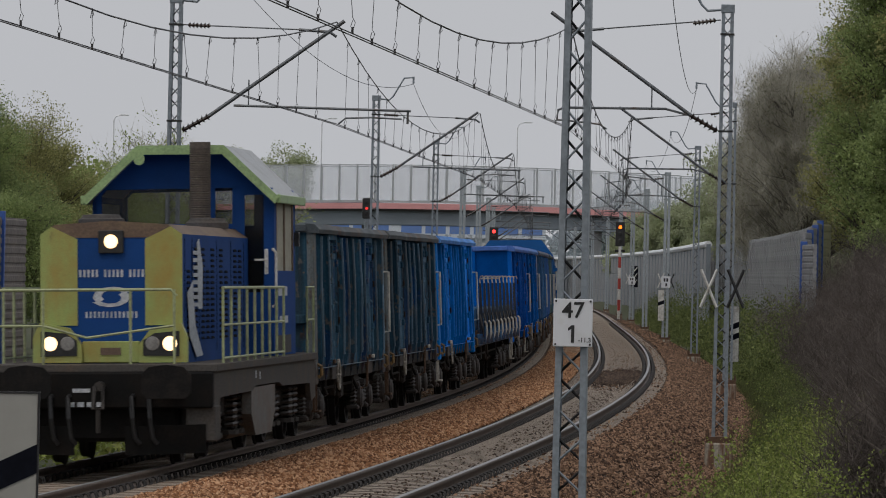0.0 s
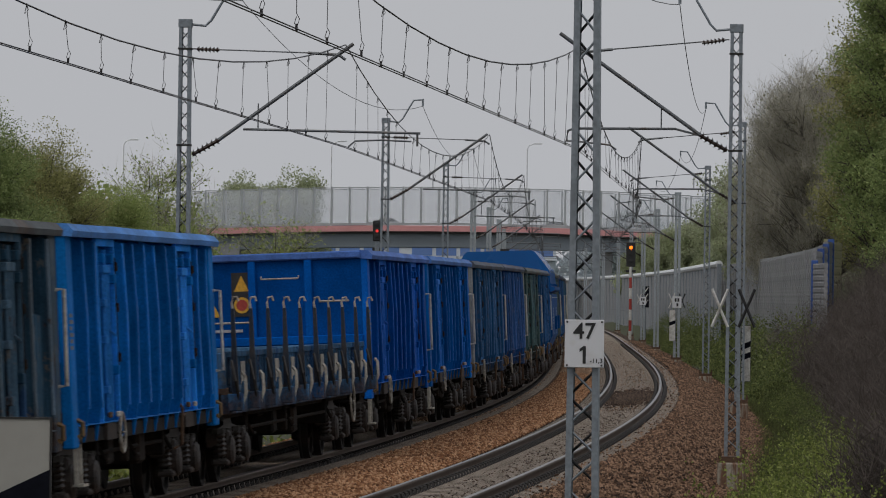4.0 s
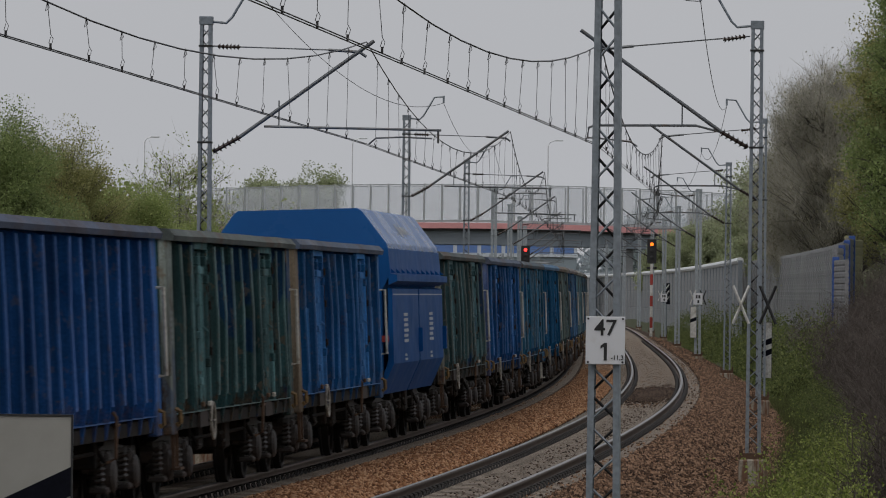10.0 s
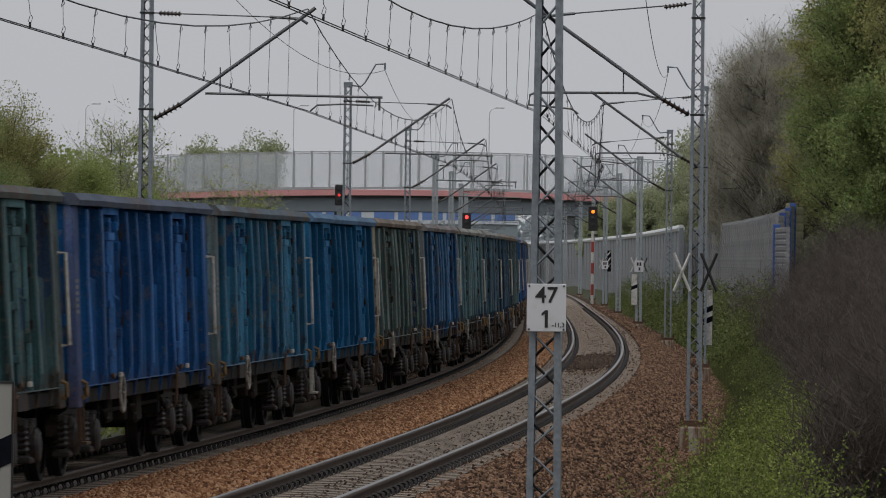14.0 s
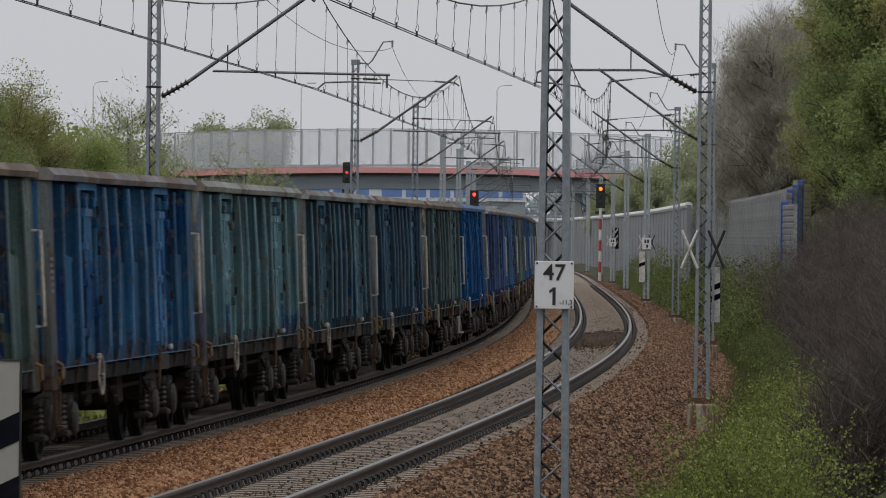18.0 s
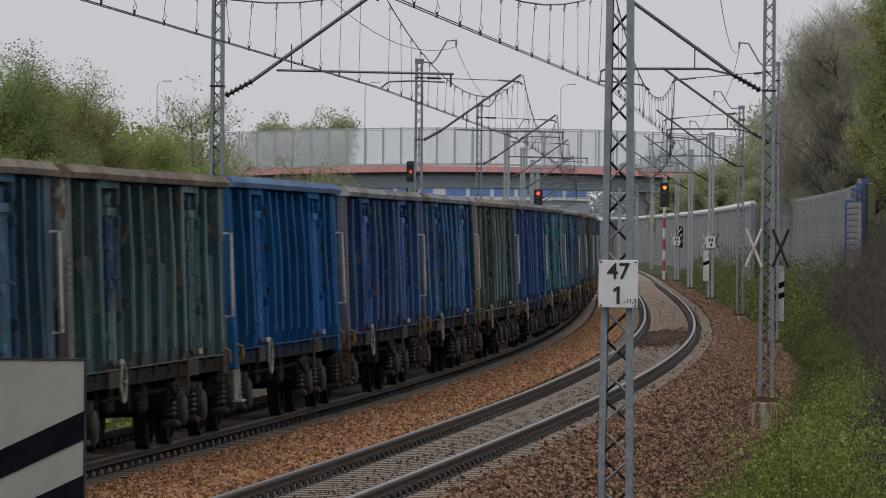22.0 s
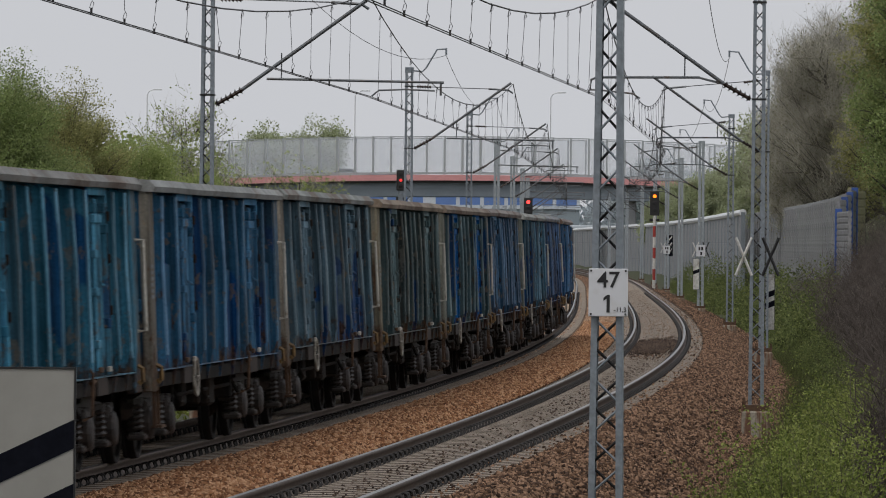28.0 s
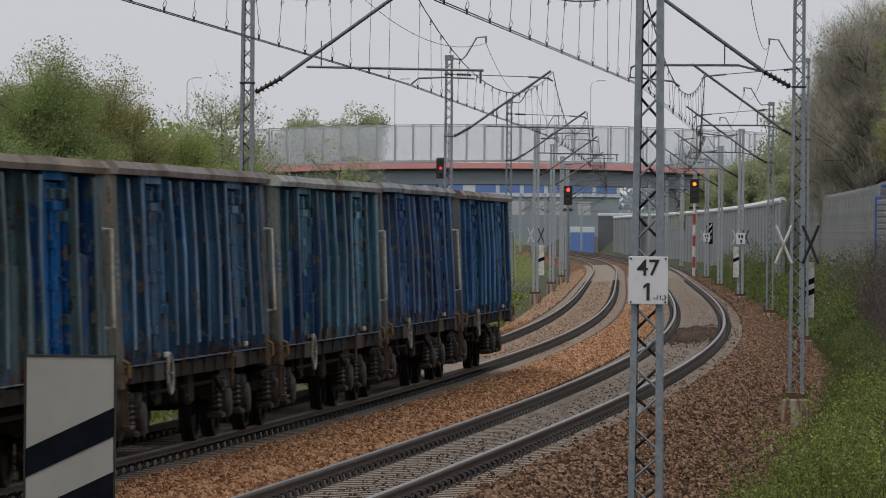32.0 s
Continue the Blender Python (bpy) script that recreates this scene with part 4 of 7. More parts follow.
            for z in (1.4, 1.95, 2.35, TOPZ - 0.45):
                g.box(min(q * 1.34, q * 1.42), max(q * 1.34, q * 1.42), y - 0.27, y + 0.27 if z > 2.6 else y - 0.1, z - 0.045, z + 0.045, 0.008)
            g.tube([(q * 1.41, y + 0.02, 2.05), (q * 1.44, y + 0.28, 2.0)], 0.014, 5)
            part("latch_bar", g, M_WAGON, door)
            for a in (-0.3, 0.34):
                part("door_hasp", Geo().box(min(q * 1.41, q * 1.45), max(q * 1.41, q * 1.45), y + a - 0.07, y + a + 0.07, 1.1, 1.16, 0.01), M_GRAB if a > 0 else M_RUST, door)
            g = Geo()
            g.tube([(q * 1.41, y + 0.68, 1.6), (q * 1.41, y + 0.68, 2.85)], 0.012, 5)
            for z in (1.75, 2.3, 2.75):
                g.lathe([(z - 0.05, 0.035), (z + 0.05, 0.035)], (q * 1.41, y + 0.68, 0), "z", 6)
            part("hinge", g, M_UNDER, door)
        for e in (-1, 1):
            y = e * HB
            part("corner_post", Geo().box(min(q * 1.28, q * 1.4), max(q * 1.28, q * 1.4), min(y, y - e * 0.42), max(y, y - e * 0.42), 0.82, TOPZ - 0.09, 0.015), M_POST, ob)
            part("towing_hook", Geo().tube([(q * 1.4, y - e * 0.3, 1.12), (q * 1.46, y - e * 0.3, 1.09), (q * 1.46, y - e * 0.3, 0.95), (q * 1.43, y - e * 0.3, 0.92), (q * 1.41, y - e * 0.3, 0.96)], 0.026, 5), M_YELLOW, ob, "yellow towing hook")
            if e == 1:
                part("grab_iron", Geo().tube([(q * 1.4, y - 0.12, 2.5), (q * 1.49, y - 0.12, 2.5), (q * 1.49, y - 0.12, 1.5), (q * 1.4, y - 0.12, 1.5)], 0.022, 6), M_GRAB, ob, "cream bent grab iron")
            else:
                tagged(part("stencil_panel", bars(Geo(), q * 1.4, y + 0.06, 2.2, 0.3, 0.04, 6, rnd, 0.004, q), M_STENCIL, ob), kind="stuff")
                part("step", Geo().box(min(q * 1.26, q * 1.3), max(q * 1.26, q * 1.3), y + 0.9, y + 0.94, 0.4, 1.16).box(min(q * 1.26, q * 1.3), max(q * 1.26, q * 1.3), y + 1.24, y + 1.28, 0.4, 1.16).box(min(q * 1.2, q * 1.36), max(q * 1.2, q * 1.36), y + 0.9, y + 1.28, 0.4, 0.43), M_RUST, ob, "rusty side step")
        g = Geo()
        pts = [(q * 1.42, -0.35 - 2.4 + 0.22 * math.sin(t * math.pi / 8), 0.92 + 0.22 * math.cos(t * math.pi / 8)) for t in range(17)]
        g.tube(pts, 0.018, 5, caps=False)
        wheel = part("handbrake_wheel", g, M_BAR, ob, "grey spoked handbrake wheel")
        for t in (0, 4, 8, 12):
            part("spoke", Geo().tube([(q * 1.4, -2.75, 0.92), pts[t]], 0.012, 4), M_BAR, wheel)
        part("brake_lever", Geo().tube([(q * 1.3, 2.6, 0.62), (q * 1.4, 2.6, 0.66), (q * 1.42, 2.62, 1.1), (q * 1.38, 2.62, 1.16)], 0.02, 5).tube([(q * 1.39, 2.62, 1.0), (q * 1.42, 2.8, 1.02)], 0.02, 5), M_RUST, ob, "rusty brake change-over lever")
        part("handbrake_shaft", Geo().tube([(q * 0.9, -2.75, 0.92), (q * 1.42, -2.75, 0.92)], 0.018, 5), M_UNDER, ob)
    for e in (-1, 1):
        y = e * HB
        part("end_wall", Geo().box(-1.3, 1.3, min(y, y - e * 0.05), max(y, y - e * 0.05), 1.2, TOPZ - 0.08), M_WAGON, ob)
        g = Geo()
        for x in (-0.45, 0.45):
            g.box(x - 0.06, x + 0.06, min(y, y + e * 0.08), max(y, y + e * 0.08), 1.2, TOPZ - 0.1, 0.01)
        g.box(-1.3, 1.3, min(y, y + e * 0.09), max(y, y + e * 0.09), 1.72, 1.86, 0.015)
        part("end_rib", g, M_WAGON, ob)
        part("end_grab", Geo().tube([(-0.3, y, 2.82), (-0.3, y + e * 0.09, 2.78), (0.3, y + e * 0.09, 2.78), (0.3, y, 2.82)], 0.014, 5), M_BAR, ob)
    g = Geo()
    sec = [(1.24, TOPZ - 0.1), (1.47, TOPZ - 0.12), (1.49, TOPZ - 0.06), (1.42, TOPZ + 0.02), (1.28, TOPZ + 0.03), (1.24, TOPZ)]
    for q in (-1, 1):
        n = 7
        v, f = [], []
        for k in range(n + 1):
            y = -HB - 0.02 + (2 * HB + 0.04) * k / n
            dz, dx = rnd.uniform(-0.006, 0.003), rnd.uniform(-0.004, 0.005)
            for a, b in sec:
                v.append((q * (a + dx), y, b + dz))
        m = len(sec)
        for k in range(n):
            for j in range(m):
                f.append((k * m + j, k * m + (j + 1) % m, (k + 1) * m + (j + 1) % m, (k + 1) * m + j))
        g.add(v, f + [tuple(range(m)), tuple(range(n * m, n * m + m))])
    for e in (-1, 1):
        g.box(-1.3, 1.3, min(e * HB, e * (HB + 0.09)), max(e * HB, e * (HB + 0.09)), TOPZ - 0.1, TOPZ + 0.02, 0.02)
    part("capping", g, M_CAPPING, ob, "dented dusty top capping")
    return ob


def hopper_wagon():
    ob = thing("hopper_wagon", pose(0, -440, 0), "bright blue covered hopper wagon with a tall faceted roof", "wagon", "wagons of the train")
    h = 5.6
    underframe_parts(ob, h, 3.9, M_UNDER)
    roof = [(-1.42, 3.18), (-1.4, 3.26), (-1.02, 3.78), (-0.95, 3.83), (0.95, 3.83), (1.02, 3.78), (1.4, 3.26), (1.42, 3.18)]
    part("roof_shell", Geo().prism(roof, -h + 0.1, h - 0.1), M_GLOSS, ob, "glossy blue faceted roof")
    part("body", Geo().prism([(-1.42, 3.18), (1.42, 3.18), (1.45, 2.78), (1.3, 2.5), (1.3, 1.25), (-1.3, 1.25), (-1.3, 2.5), (-1.45, 2.78)], -h + 0.1, h - 0.1), M_FRESH, ob)
    for q in (-1, 1):
        part("ledge", Geo().prism([(q * 1.42, 2.78), (q * 1.56, 2.76), (q * 1.56, 2.66), (q * 1.42, 2.6)], -h + 0.06, h - 0.06), M_FRESH, ob)
        for k in range(11):
            y = -h + 0.3 + k * (2 * h - 0.6) / 10
            part("gusset", Geo().prism([(q * 1.43, 2.88), (q * 1.52, 2.79), (q * 1.43, 2.79)], y - 0.02, y + 0.02), M_FRESH, ob)
        for y0, y1 in ((-h + 0.15, -0.08), (0.08, h - 0.15)):
            flap = part("discharge_flap", Geo().prism([(q * 1.4, 2.56), (q * 1.47, 2.54), (q * 1.47, 1.35), (q * 1.24, 0.86), (q * 1.17, 0.88), (q * 1.38, 1.38)], y0, y1), M_FRESH, ob)
            rnd = random.Random(5)
            g = Geo().box(min(q * 1.471, q * 1.476), max(q * 1.471, q * 1.476), y0 + 0.1, y1 - 0.1, 2.44, 2.46)
            bars(g, q * 1.471, (y0 + y1) / 2 - 0.5, 2.1, 0.9, 0.05, 6, rnd, 0.005, q)
            bars(g, q * 1.471, (y0 + y1) / 2 - 0.4, 1.45, 0.7, 0.04, 2, rnd, 0.005, q)
            part("stencil_panel", g, M_LETTER, flap)
            part("flap_latch", Geo().box(min(q * 1.46, q * 1.54), max(q * 1.46, q * 1.54), y1 - 0.12, y1 - 0.02, 1.5, 1.9, 0.01), M_FRESH, flap)
        marks = Geo()
        for k, (a, b) in enumerate(((-0.95, -0.6), (-0.5, -0.32), (-0.22, -0.06), (0.06, 0.26), (0.38, 0.62), (0.72, 0.95))):
            lo, hi = (3.4, 3.62) if k == 0 else (3.45, 3.58)
            marks.add([(q * (1.4 - (z - 3.26) / 0.52 * 0.38 + 0.006), y, z + 0.004) for z, y in ((lo, a), (lo, b), (hi, b), (hi, a))], [(0, 1, 2, 3)])
        part("roof_emblem", marks, M_LETTER, ob, "white emblem and bars painted on the roof slope")
        part("release_valve", Geo().box(min(q * 1.3, q * 1.4), max(q * 1.3, q * 1.4), -h - 0.02, -h + 0.12, 1.7, 1.8), M_RED, ob, "small red release valve")
    for e in (-1, 1):
        g = Geo()
        for x in (-0.9, 0.9):
            g.box(x - 0.05, x + 0.05, min(e * (h - 0.12), e * h), max(e * (h - 0.12), e * h), 1.2, 3.2)
        part("end_post", g, M_FRESH, ob)
    return ob


def stake_wagon():
    ob = thing("stake_wagon", pose(0, -460, 0), "blue low-sided flat wagon with upright hooked stakes", "wagon", "wagons of the train")
    h = 9.75
    underframe_parts(ob, h, 7.2, M_UNDER)
    part("deck", Geo().box(-1.38, 1.38, -h, h, 1.18, 1.28, 0.01), M_RUST, ob)
    for q in (-1, 1):
        part("sole_bar", Geo().box(min(q * 1.28, q * 1.4), max(q * 1.28, q * 1.4), -h, h, 0.94, 1.2, 0.01), M_WAGON, ob)
        for k in range(9):
            y0 = -h + 0.1 + k * (2 * h - 0.2) / 9
            y1 = y0 + (2 * h - 0.2) / 9 - 0.12
            g = Geo().box(min(q * 1.34, q * 1.37), max(q * 1.34, q * 1.37), y0, y1, 1.22, 1.72)
            for z in (1.22, 1.66):
                g.box(min(q * 1.34, q * 1.41), max(q * 1.34, q * 1.41), y0, y1, z, z + 0.08, 0.008)
            for j in range(14):
                y = y0 + 0.08 + j * (y1 - y0 - 0.16) / 13
                g.box(min(q * 1.36, q * 1.395), max(q * 1.36, q * 1.395), y - 0.025, y + 0.025, 1.3, 1.66)
            board = part("drop_side", g, M_WAGON, ob)
            if k % 3 != 1:
                part("label_plate", Geo().box(min(q * 1.4, q * 1.41), max(q * 1.4, q * 1.41), y1 - 0.75, y1 - 0.3, 1.26, 1.6), M_BAR, board, "pale weathered label plate")
        for k in range(10):
            y = -h + 0.06 + k * (2 * h - 0.12) / 9
            g = Geo().prism([(q * 1.42, 1.0), (q * 1.52, 1.0), (q * 1.49, 2.28), (q * 1.45, 2.28)], y - 0.04, y + 0.04)
            stake = part("stake", g, M_STAKE, ob, "dark blue-grey tapered stake")
            part("hook", Geo().tube([(q * 1.47, y, 2.27), (q * 1.46, y, 2.35), (q * 1.48, y, 2.42), (q * 1.53, y, 2.43), (q * 1.55, y, 2.37)], 0.016, 5), M_BAR, stake, "pale bent hook")
            part("stake_lever", Geo().tube([(q * 1.53, y + 0.16, 1.02), (q * 1.58, y + 0.2, 1.2), (q * 1.57, y + 0.26, 1.42), (q * 1.53, y + 0.3, 1.46)], 0.024, 5), M_BAR, stake, "pale bent locking lever")
            part("stake_chain", Geo().tube([(q * 1.44, y - 0.1, 1.62), (q * 1.5, y - 0.2, 1.36), (q * 1.52, y - 0.12, 1.12), (q * 1.5, y - 0.02, 1.02)], 0.02, 5), M_SPRING, stake, "dark hanging chain")
            part("stake_bracket", Geo().box(min(q * 1.38, q * 1.56), max(q * 1.38, q * 1.56), y - 0.14, y + 0.14, 0.98, 1.2, 0.01).tube([(q * 1.5, y + 0.2, 1.0), (q * 1.56, y + 0.25, 1.35)], 0.03, 5), M_WAGON, ob)
        g = Geo()
        pts = [(q * 1.5, 6.2 + 0.3 * math.sin(t * math.pi / 8), 0.85 + 0.3 * math.cos(t * math.pi / 8)) for t in range(17)]
        g.tube(pts, 0.018, 5, caps=False)
        wheel = part("handbrake_wheel", g, M_BAR, ob, "grey spoked handbrake wheel")
        for t in (0, 4, 8, 12):
            part("spoke", Geo().tube([(q * 1.46, 6.2, 0.85), pts[t]], 0.012, 4), M_BAR, wheel)
        part("handbrake_shaft", Geo().tube([(q * 1.2, 6.2, 0.85), (q * 1.5, 6.2, 0.85)], 0.018, 5), M_UNDER, ob)
    for e in (-1, 1):
        part("end_board", Geo().box(-1.36, 1.36, min(e * h, e * (h - 0.06)), max(e * h, e * (h - 0.06)), 1.26, 1.72, 0.01), M_WAGON, ob)
    return ob


painted = []


RIMS = ((0.19, 0.135, 0.09), (0.22, 0.2, 0.165), (0.15, 0.1, 0.065), (0.2, 0.195, 0.175), (0.17, 0.13, 0.095))   # rusty, dusty


def tint(ob, rgb, posts=None, doors=None, wear=None, rim=None):
    wear = wear if wear is not None else 0.22 if rgb[2] > 0.265 else 0.6 if rgb[2] > 0.2 else 0.5 if rgb[2] < 0.095 and rgb[0] < 0.02 else 1.0
    clean = rgb[2] > 0.265
    wear -= 0.0071 * len(painted)
    painted.append(ob)
    if clean:
        rgb = (rgb[0] * 0.6, rgb[1] * 1.35, rgb[2] * 1.2) if len(painted) > 24 else (rgb[0] + 0.006, rgb[1] * 1.3, rgb[2] * 0.72)
    elif rgb[2] > 0.2:
        rgb = (rgb[0] + 0.003, rgb[1] * 0.84, rgb[2] * 0.78)
    elif rgb[2] < 0.14 and rgb[0] > 0.03:
        rgb = (rgb[0] * 0.62, rgb[1] * 0.88, rgb[2] * 1.08)
    if len(painted) < 25 and not clean:     # the older half of the train has lost more colour
        rgb = tuple(c * 1.2 + r for c, r in zip(rgb, (0.012, 0.014, 0.012)))
    elif not clean:
        rgb = tuple(c * 1.2 for c in rgb)
    rim = tuple(c * 0.7 + 0.06 for c in rgb) if clean else rim
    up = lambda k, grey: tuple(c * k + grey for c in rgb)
    # shade between ribs is tinted in: recessed sheets darkened, raised parts lightened
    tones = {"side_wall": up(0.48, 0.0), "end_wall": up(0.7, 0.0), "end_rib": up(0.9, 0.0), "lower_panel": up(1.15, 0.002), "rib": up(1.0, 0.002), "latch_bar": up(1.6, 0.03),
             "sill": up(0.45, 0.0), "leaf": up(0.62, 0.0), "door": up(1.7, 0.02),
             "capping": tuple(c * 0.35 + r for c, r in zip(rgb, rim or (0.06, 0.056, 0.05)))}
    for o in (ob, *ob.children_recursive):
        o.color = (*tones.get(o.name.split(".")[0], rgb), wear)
        if o.name.startswith("corner_post"):
            o.color = (*up(1.1 if clean else 1.25, 0.0 if clean else 0.012), wear)
        if posts and not clean and o.name.startswith("corner_post") and o.data.vertices[0].co.y < 0:
            o.color = (*(c * 1.25 for c in posts), wear)
        if clean and o.name.split(".")[0] == "step":
            o.material_slots[0].link, o.material_slots[0].material = "OBJECT", M_GRAB
            tagged(o, "white side step")
        if doors and o.name.split(".")[0] in ("door", "leaf", "latch_bar"):
            o.color = (*doors, 1)
    return ob


# boundaries between vehicles, as arc lengths at the clip's end, from the tail forward
PITCH = 13.756
ENDS = [104.2 - PITCH * k for k in range(25)]
ENDS += [ENDS[-1] - 12.42 - 13.72 * k for k in range(7)]
ENDS += [ENDS[-1] - 20.74]
ENDS += [ENDS[-1] - 13.76 * k for k in (1, 2, 3)]
# how far the train still has to run to its last place, every two seconds
TO_GO = (460.0, 432.98, 405.73, 378.24, 350.51, 322.53, 294.31, 265.88, 237.22, 208.34, 179.23, 149.89, 120.34, 90.59, 60.61, 30.42, 0.0)

FLEET = [  # from the tail forward: shape, paint, posts, doors, words
    ("door", (0.011, 0.069, 0.157), (0.072, 0.083, 0.129), None, "dark blue"), ("door", (0.035, 0.073, 0.137), (0.095, 0.125, 0.129), None, "dark slate-blue"),
    ("door", (0.053, 0.105, 0.129), (0.130, 0.162, 0.154), None, "slate-grey"), ("slim", (0.02, 0.06, 0.115), (0.148, 0.15, 0.125), None, "dull navy blue"),
    ("door", (0.065, 0.085, 0.082), (0.166, 0.168, 0.143), (0.010, 0.086, 0.239), "brown-grey, blue-doored"), ("slim", (0.053, 0.066, 0.060), (0.158, 0.139, 0.095), None, "dark brown-grey"),
    ("door", (0.072, 0.092, 0.100), (0.156, 0.139, 0.114), None, "rusty blue-grey"), ("door", (0.014, 0.075, 0.146), (0.166, 0.153, 0.129), None, "rust-streaked blue"),
    ("slim", (0.017, 0.105, 0.168), (0.130, 0.186, 0.202), None, "faded teal-blue"), ("door", (0.010, 0.069, 0.224), (0.059, 0.087, 0.178), None, "blue"),
    ("door", (0.085, 0.101, 0.086), (0.198, 0.174, 0.119), (0.060, 0.085, 0.086), "olive-brown"), ("door", (0.012, 0.069, 0.168), (0.118, 0.139, 0.157), None, "slate-blue"),
    ("door", (0.010, 0.048, 0.146), (0.098, 0.116, 0.143), None, "navy blue"), ("slim", (0.004, 0.060, 0.285), (0.050, 0.097, 0.261), None, "bright blue"),
    ("door", (0.053, 0.077, 0.072), (0.143, 0.168, 0.157), None, "dark olive"), ("slim", (0.016, 0.05, 0.088), (0.095, 0.111, 0.114), None, "dark slate"),
    ("slim", (0.042, 0.081, 0.096), (0.118, 0.153, 0.157), None, "dark teal"), ("door", (0.088, 0.133, 0.129), (0.188, 0.232, 0.226), None, "pale grey-green"),
    ("door", (0.012, 0.071, 0.157), (0.090, 0.127, 0.154), None, "dark blue"), ("door", (0.085, 0.100, 0.082), (0.178, 0.162, 0.119), (0.065, 0.085, 0.079), "olive-brown"),
    ("door", (0.008, 0.073, 0.275), (0.059, 0.107, 0.285), None, "bright blue"), ("door", (0.014, 0.094, 0.168), (0.098, 0.139, 0.154), None, "teal-blue"),
    ("door", (0.011, 0.086, 0.246), (0.070, 0.097, 0.190), None, "blue"), ("door", (0.062, 0.092, 0.082), (0.168, 0.186, 0.166), None, "dark olive"),
    None,
    ("door", (0.011, 0.094, 0.255), (0.188, 0.150, 0.107), None, "blue, rust-posted"), ("slim", (0.057, 0.092, 0.079), (0.178, 0.208, 0.190), None, "dark olive-green"),
    ("rib", (0.010, 0.079, 0.258), (0.05, 0.09, 0.15), None, "mid-blue"), ("door", (0.014, 0.090, 0.224), (0.118, 0.125, 0.129), None, "weathered blue"),
    ("slim", (0.005, 0.073, 0.294), (0.049, 0.111, 0.330), None, "bright blue"), ("slim", (0.004, 0.060, 0.294), (0.004, 0.069, 0.330), None, "saturated blue"),
    None,
    ("slim", (0.008, 0.104, 0.367), (0.013, 0.129, 0.414), None, "light bright-blue"), ("door", (0.02, 0.05, 0.08), (0.09, 0.105, 0.11), None, "dark slate-blue"),
    ("door", (0.02, 0.058, 0.092), (0.1, 0.12, 0.13), None, "dull slate-blue"),
]
proto = {k: open_wagon(k, i + 3) for i, k in enumerate(("door", "rib", "slim"))}
train = []
used = set()
for i, row in enumerate(FLEET):
    mid = (ENDS[i] + ENDS[i + 1]) / 2
    if row is None:
        ob = hopper_wagon() if i == 24 else stake_wagon()
        tint(ob, (0.003, 0.047, 0.27) if i == 24 else (0.03, 0.088, 0.175), (0.09, 0.05, 0.035), None, 0.12 if i == 24 else 0.7)
    else:
        kind, rgb, posts, doors, words = row
        ob = proto[kind] if kind not in used else copy_thing(proto[kind], pose(0, -480, 0))
        used.add(kind)
        train.append((ob, mid))
        extra = {"door": "latched door bays", "rib": "plain upright ribs", "slim": "narrow ribs"}[kind]
        tagged(ob, f"{words} steel open wagon with {extra}", "wagon", "wagons of the train")
        continue
    train.append((ob, mid))
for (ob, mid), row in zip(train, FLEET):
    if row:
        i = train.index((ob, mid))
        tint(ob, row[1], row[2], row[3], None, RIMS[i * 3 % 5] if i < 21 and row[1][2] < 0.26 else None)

# warning plates on the bare front wall of the wagon behind the flat wagon
plated = train[30][0]
M_WARN = worn("warning_yellow", (0.6, 0.33, 0.03), (0.45, 0.25, 0.03), 0.5, 0, 9.0, 0.3, 0.001)
yw = -HB - 0.012
part("warning_plate", Geo().box(-0.78, -0.46, yw - 0.006, yw, 2.2, 2.9), M_BLACK, plated, "black plate with two yellow warning symbols")
wp = plated.children[-1]
part("warning_triangle", Geo().prism([(-0.74, 2.6), (-0.5, 2.6), (-0.62, 2.85)], yw - 0.011, yw - 0.006), M_WARN, wp)
part("warning_disc", Geo().lathe([(yw - 0.011, 0.13), (yw - 0.006, 0.13)], (-0.62, 0, 2.38), "y", 18), M_WARN, wp)
part("warning_disc_centre", Geo().lathe([(yw - 0.013, 0.09), (yw - 0.0112, 0.09)], (-0.62, 0, 2.38), "y", 18), M_RED, wp)
part("small_warning_triangle", Geo().prism([(-1.15, 2.2), (-0.97, 2.2), (-1.06, 2.38)], yw - 0.006, yw), M_WARN, plated)
g = Geo()
for z, x0, x1 in ((1.95, -1.1, -0.62), (1.58, -0.98, -0.42), (1.48, -0.98, -0.5)):
    g.box(x0, x1, yw - 0.006, yw, z, z + 0.045)
part("stencil_panel", g, M_LETTER, plated)
for x0, x1, z in ((-1.1, -0.5, 2.1), (0.62, 1.08, 2.4)):
    part("end_grab", Geo().tube([(x0, -HB, z), (x0, -HB - 0.12, z), (x1, -HB - 0.12, z), (x1, -HB, z)], 0.016, 5), M_BAR, plated)


# ---- the locomotive ----
M_LBLUE = worn("loco_blue", (0.014, 0.06, 0.22), (0.014, 0.045, 0.14), 0.8, 0, 0.8, 0.5, 0.001, 120.0, 0.1)
k = Mat("loco_lime_ochre", 0.5)
stain = k.ramp(k.noise(1.3, 6, k.where((1.2, 1, 0.7)), 0.65), (0.44, 0.0), (0.68, 0.9))
c = k.mix(stain, (0.31, 0.37, 0.115), (0.35, 0.235, 0.05))
c = k.mix(k.ramp(k.noise(4.0, 7, k.where((1, 1, 0.4)), 0.7), (0.62, 0.0), (0.7, 0.6)), c, (0.15, 0.09, 0.035))
k.color(k.mix(1.0, c, k.ramp(k.noise(150, 3), (0.3, 0.8), (0.7, 1.15)), "MULTIPLY")).bump(k.noise(40, 3), 0.001)
M_LGREEN = k.m
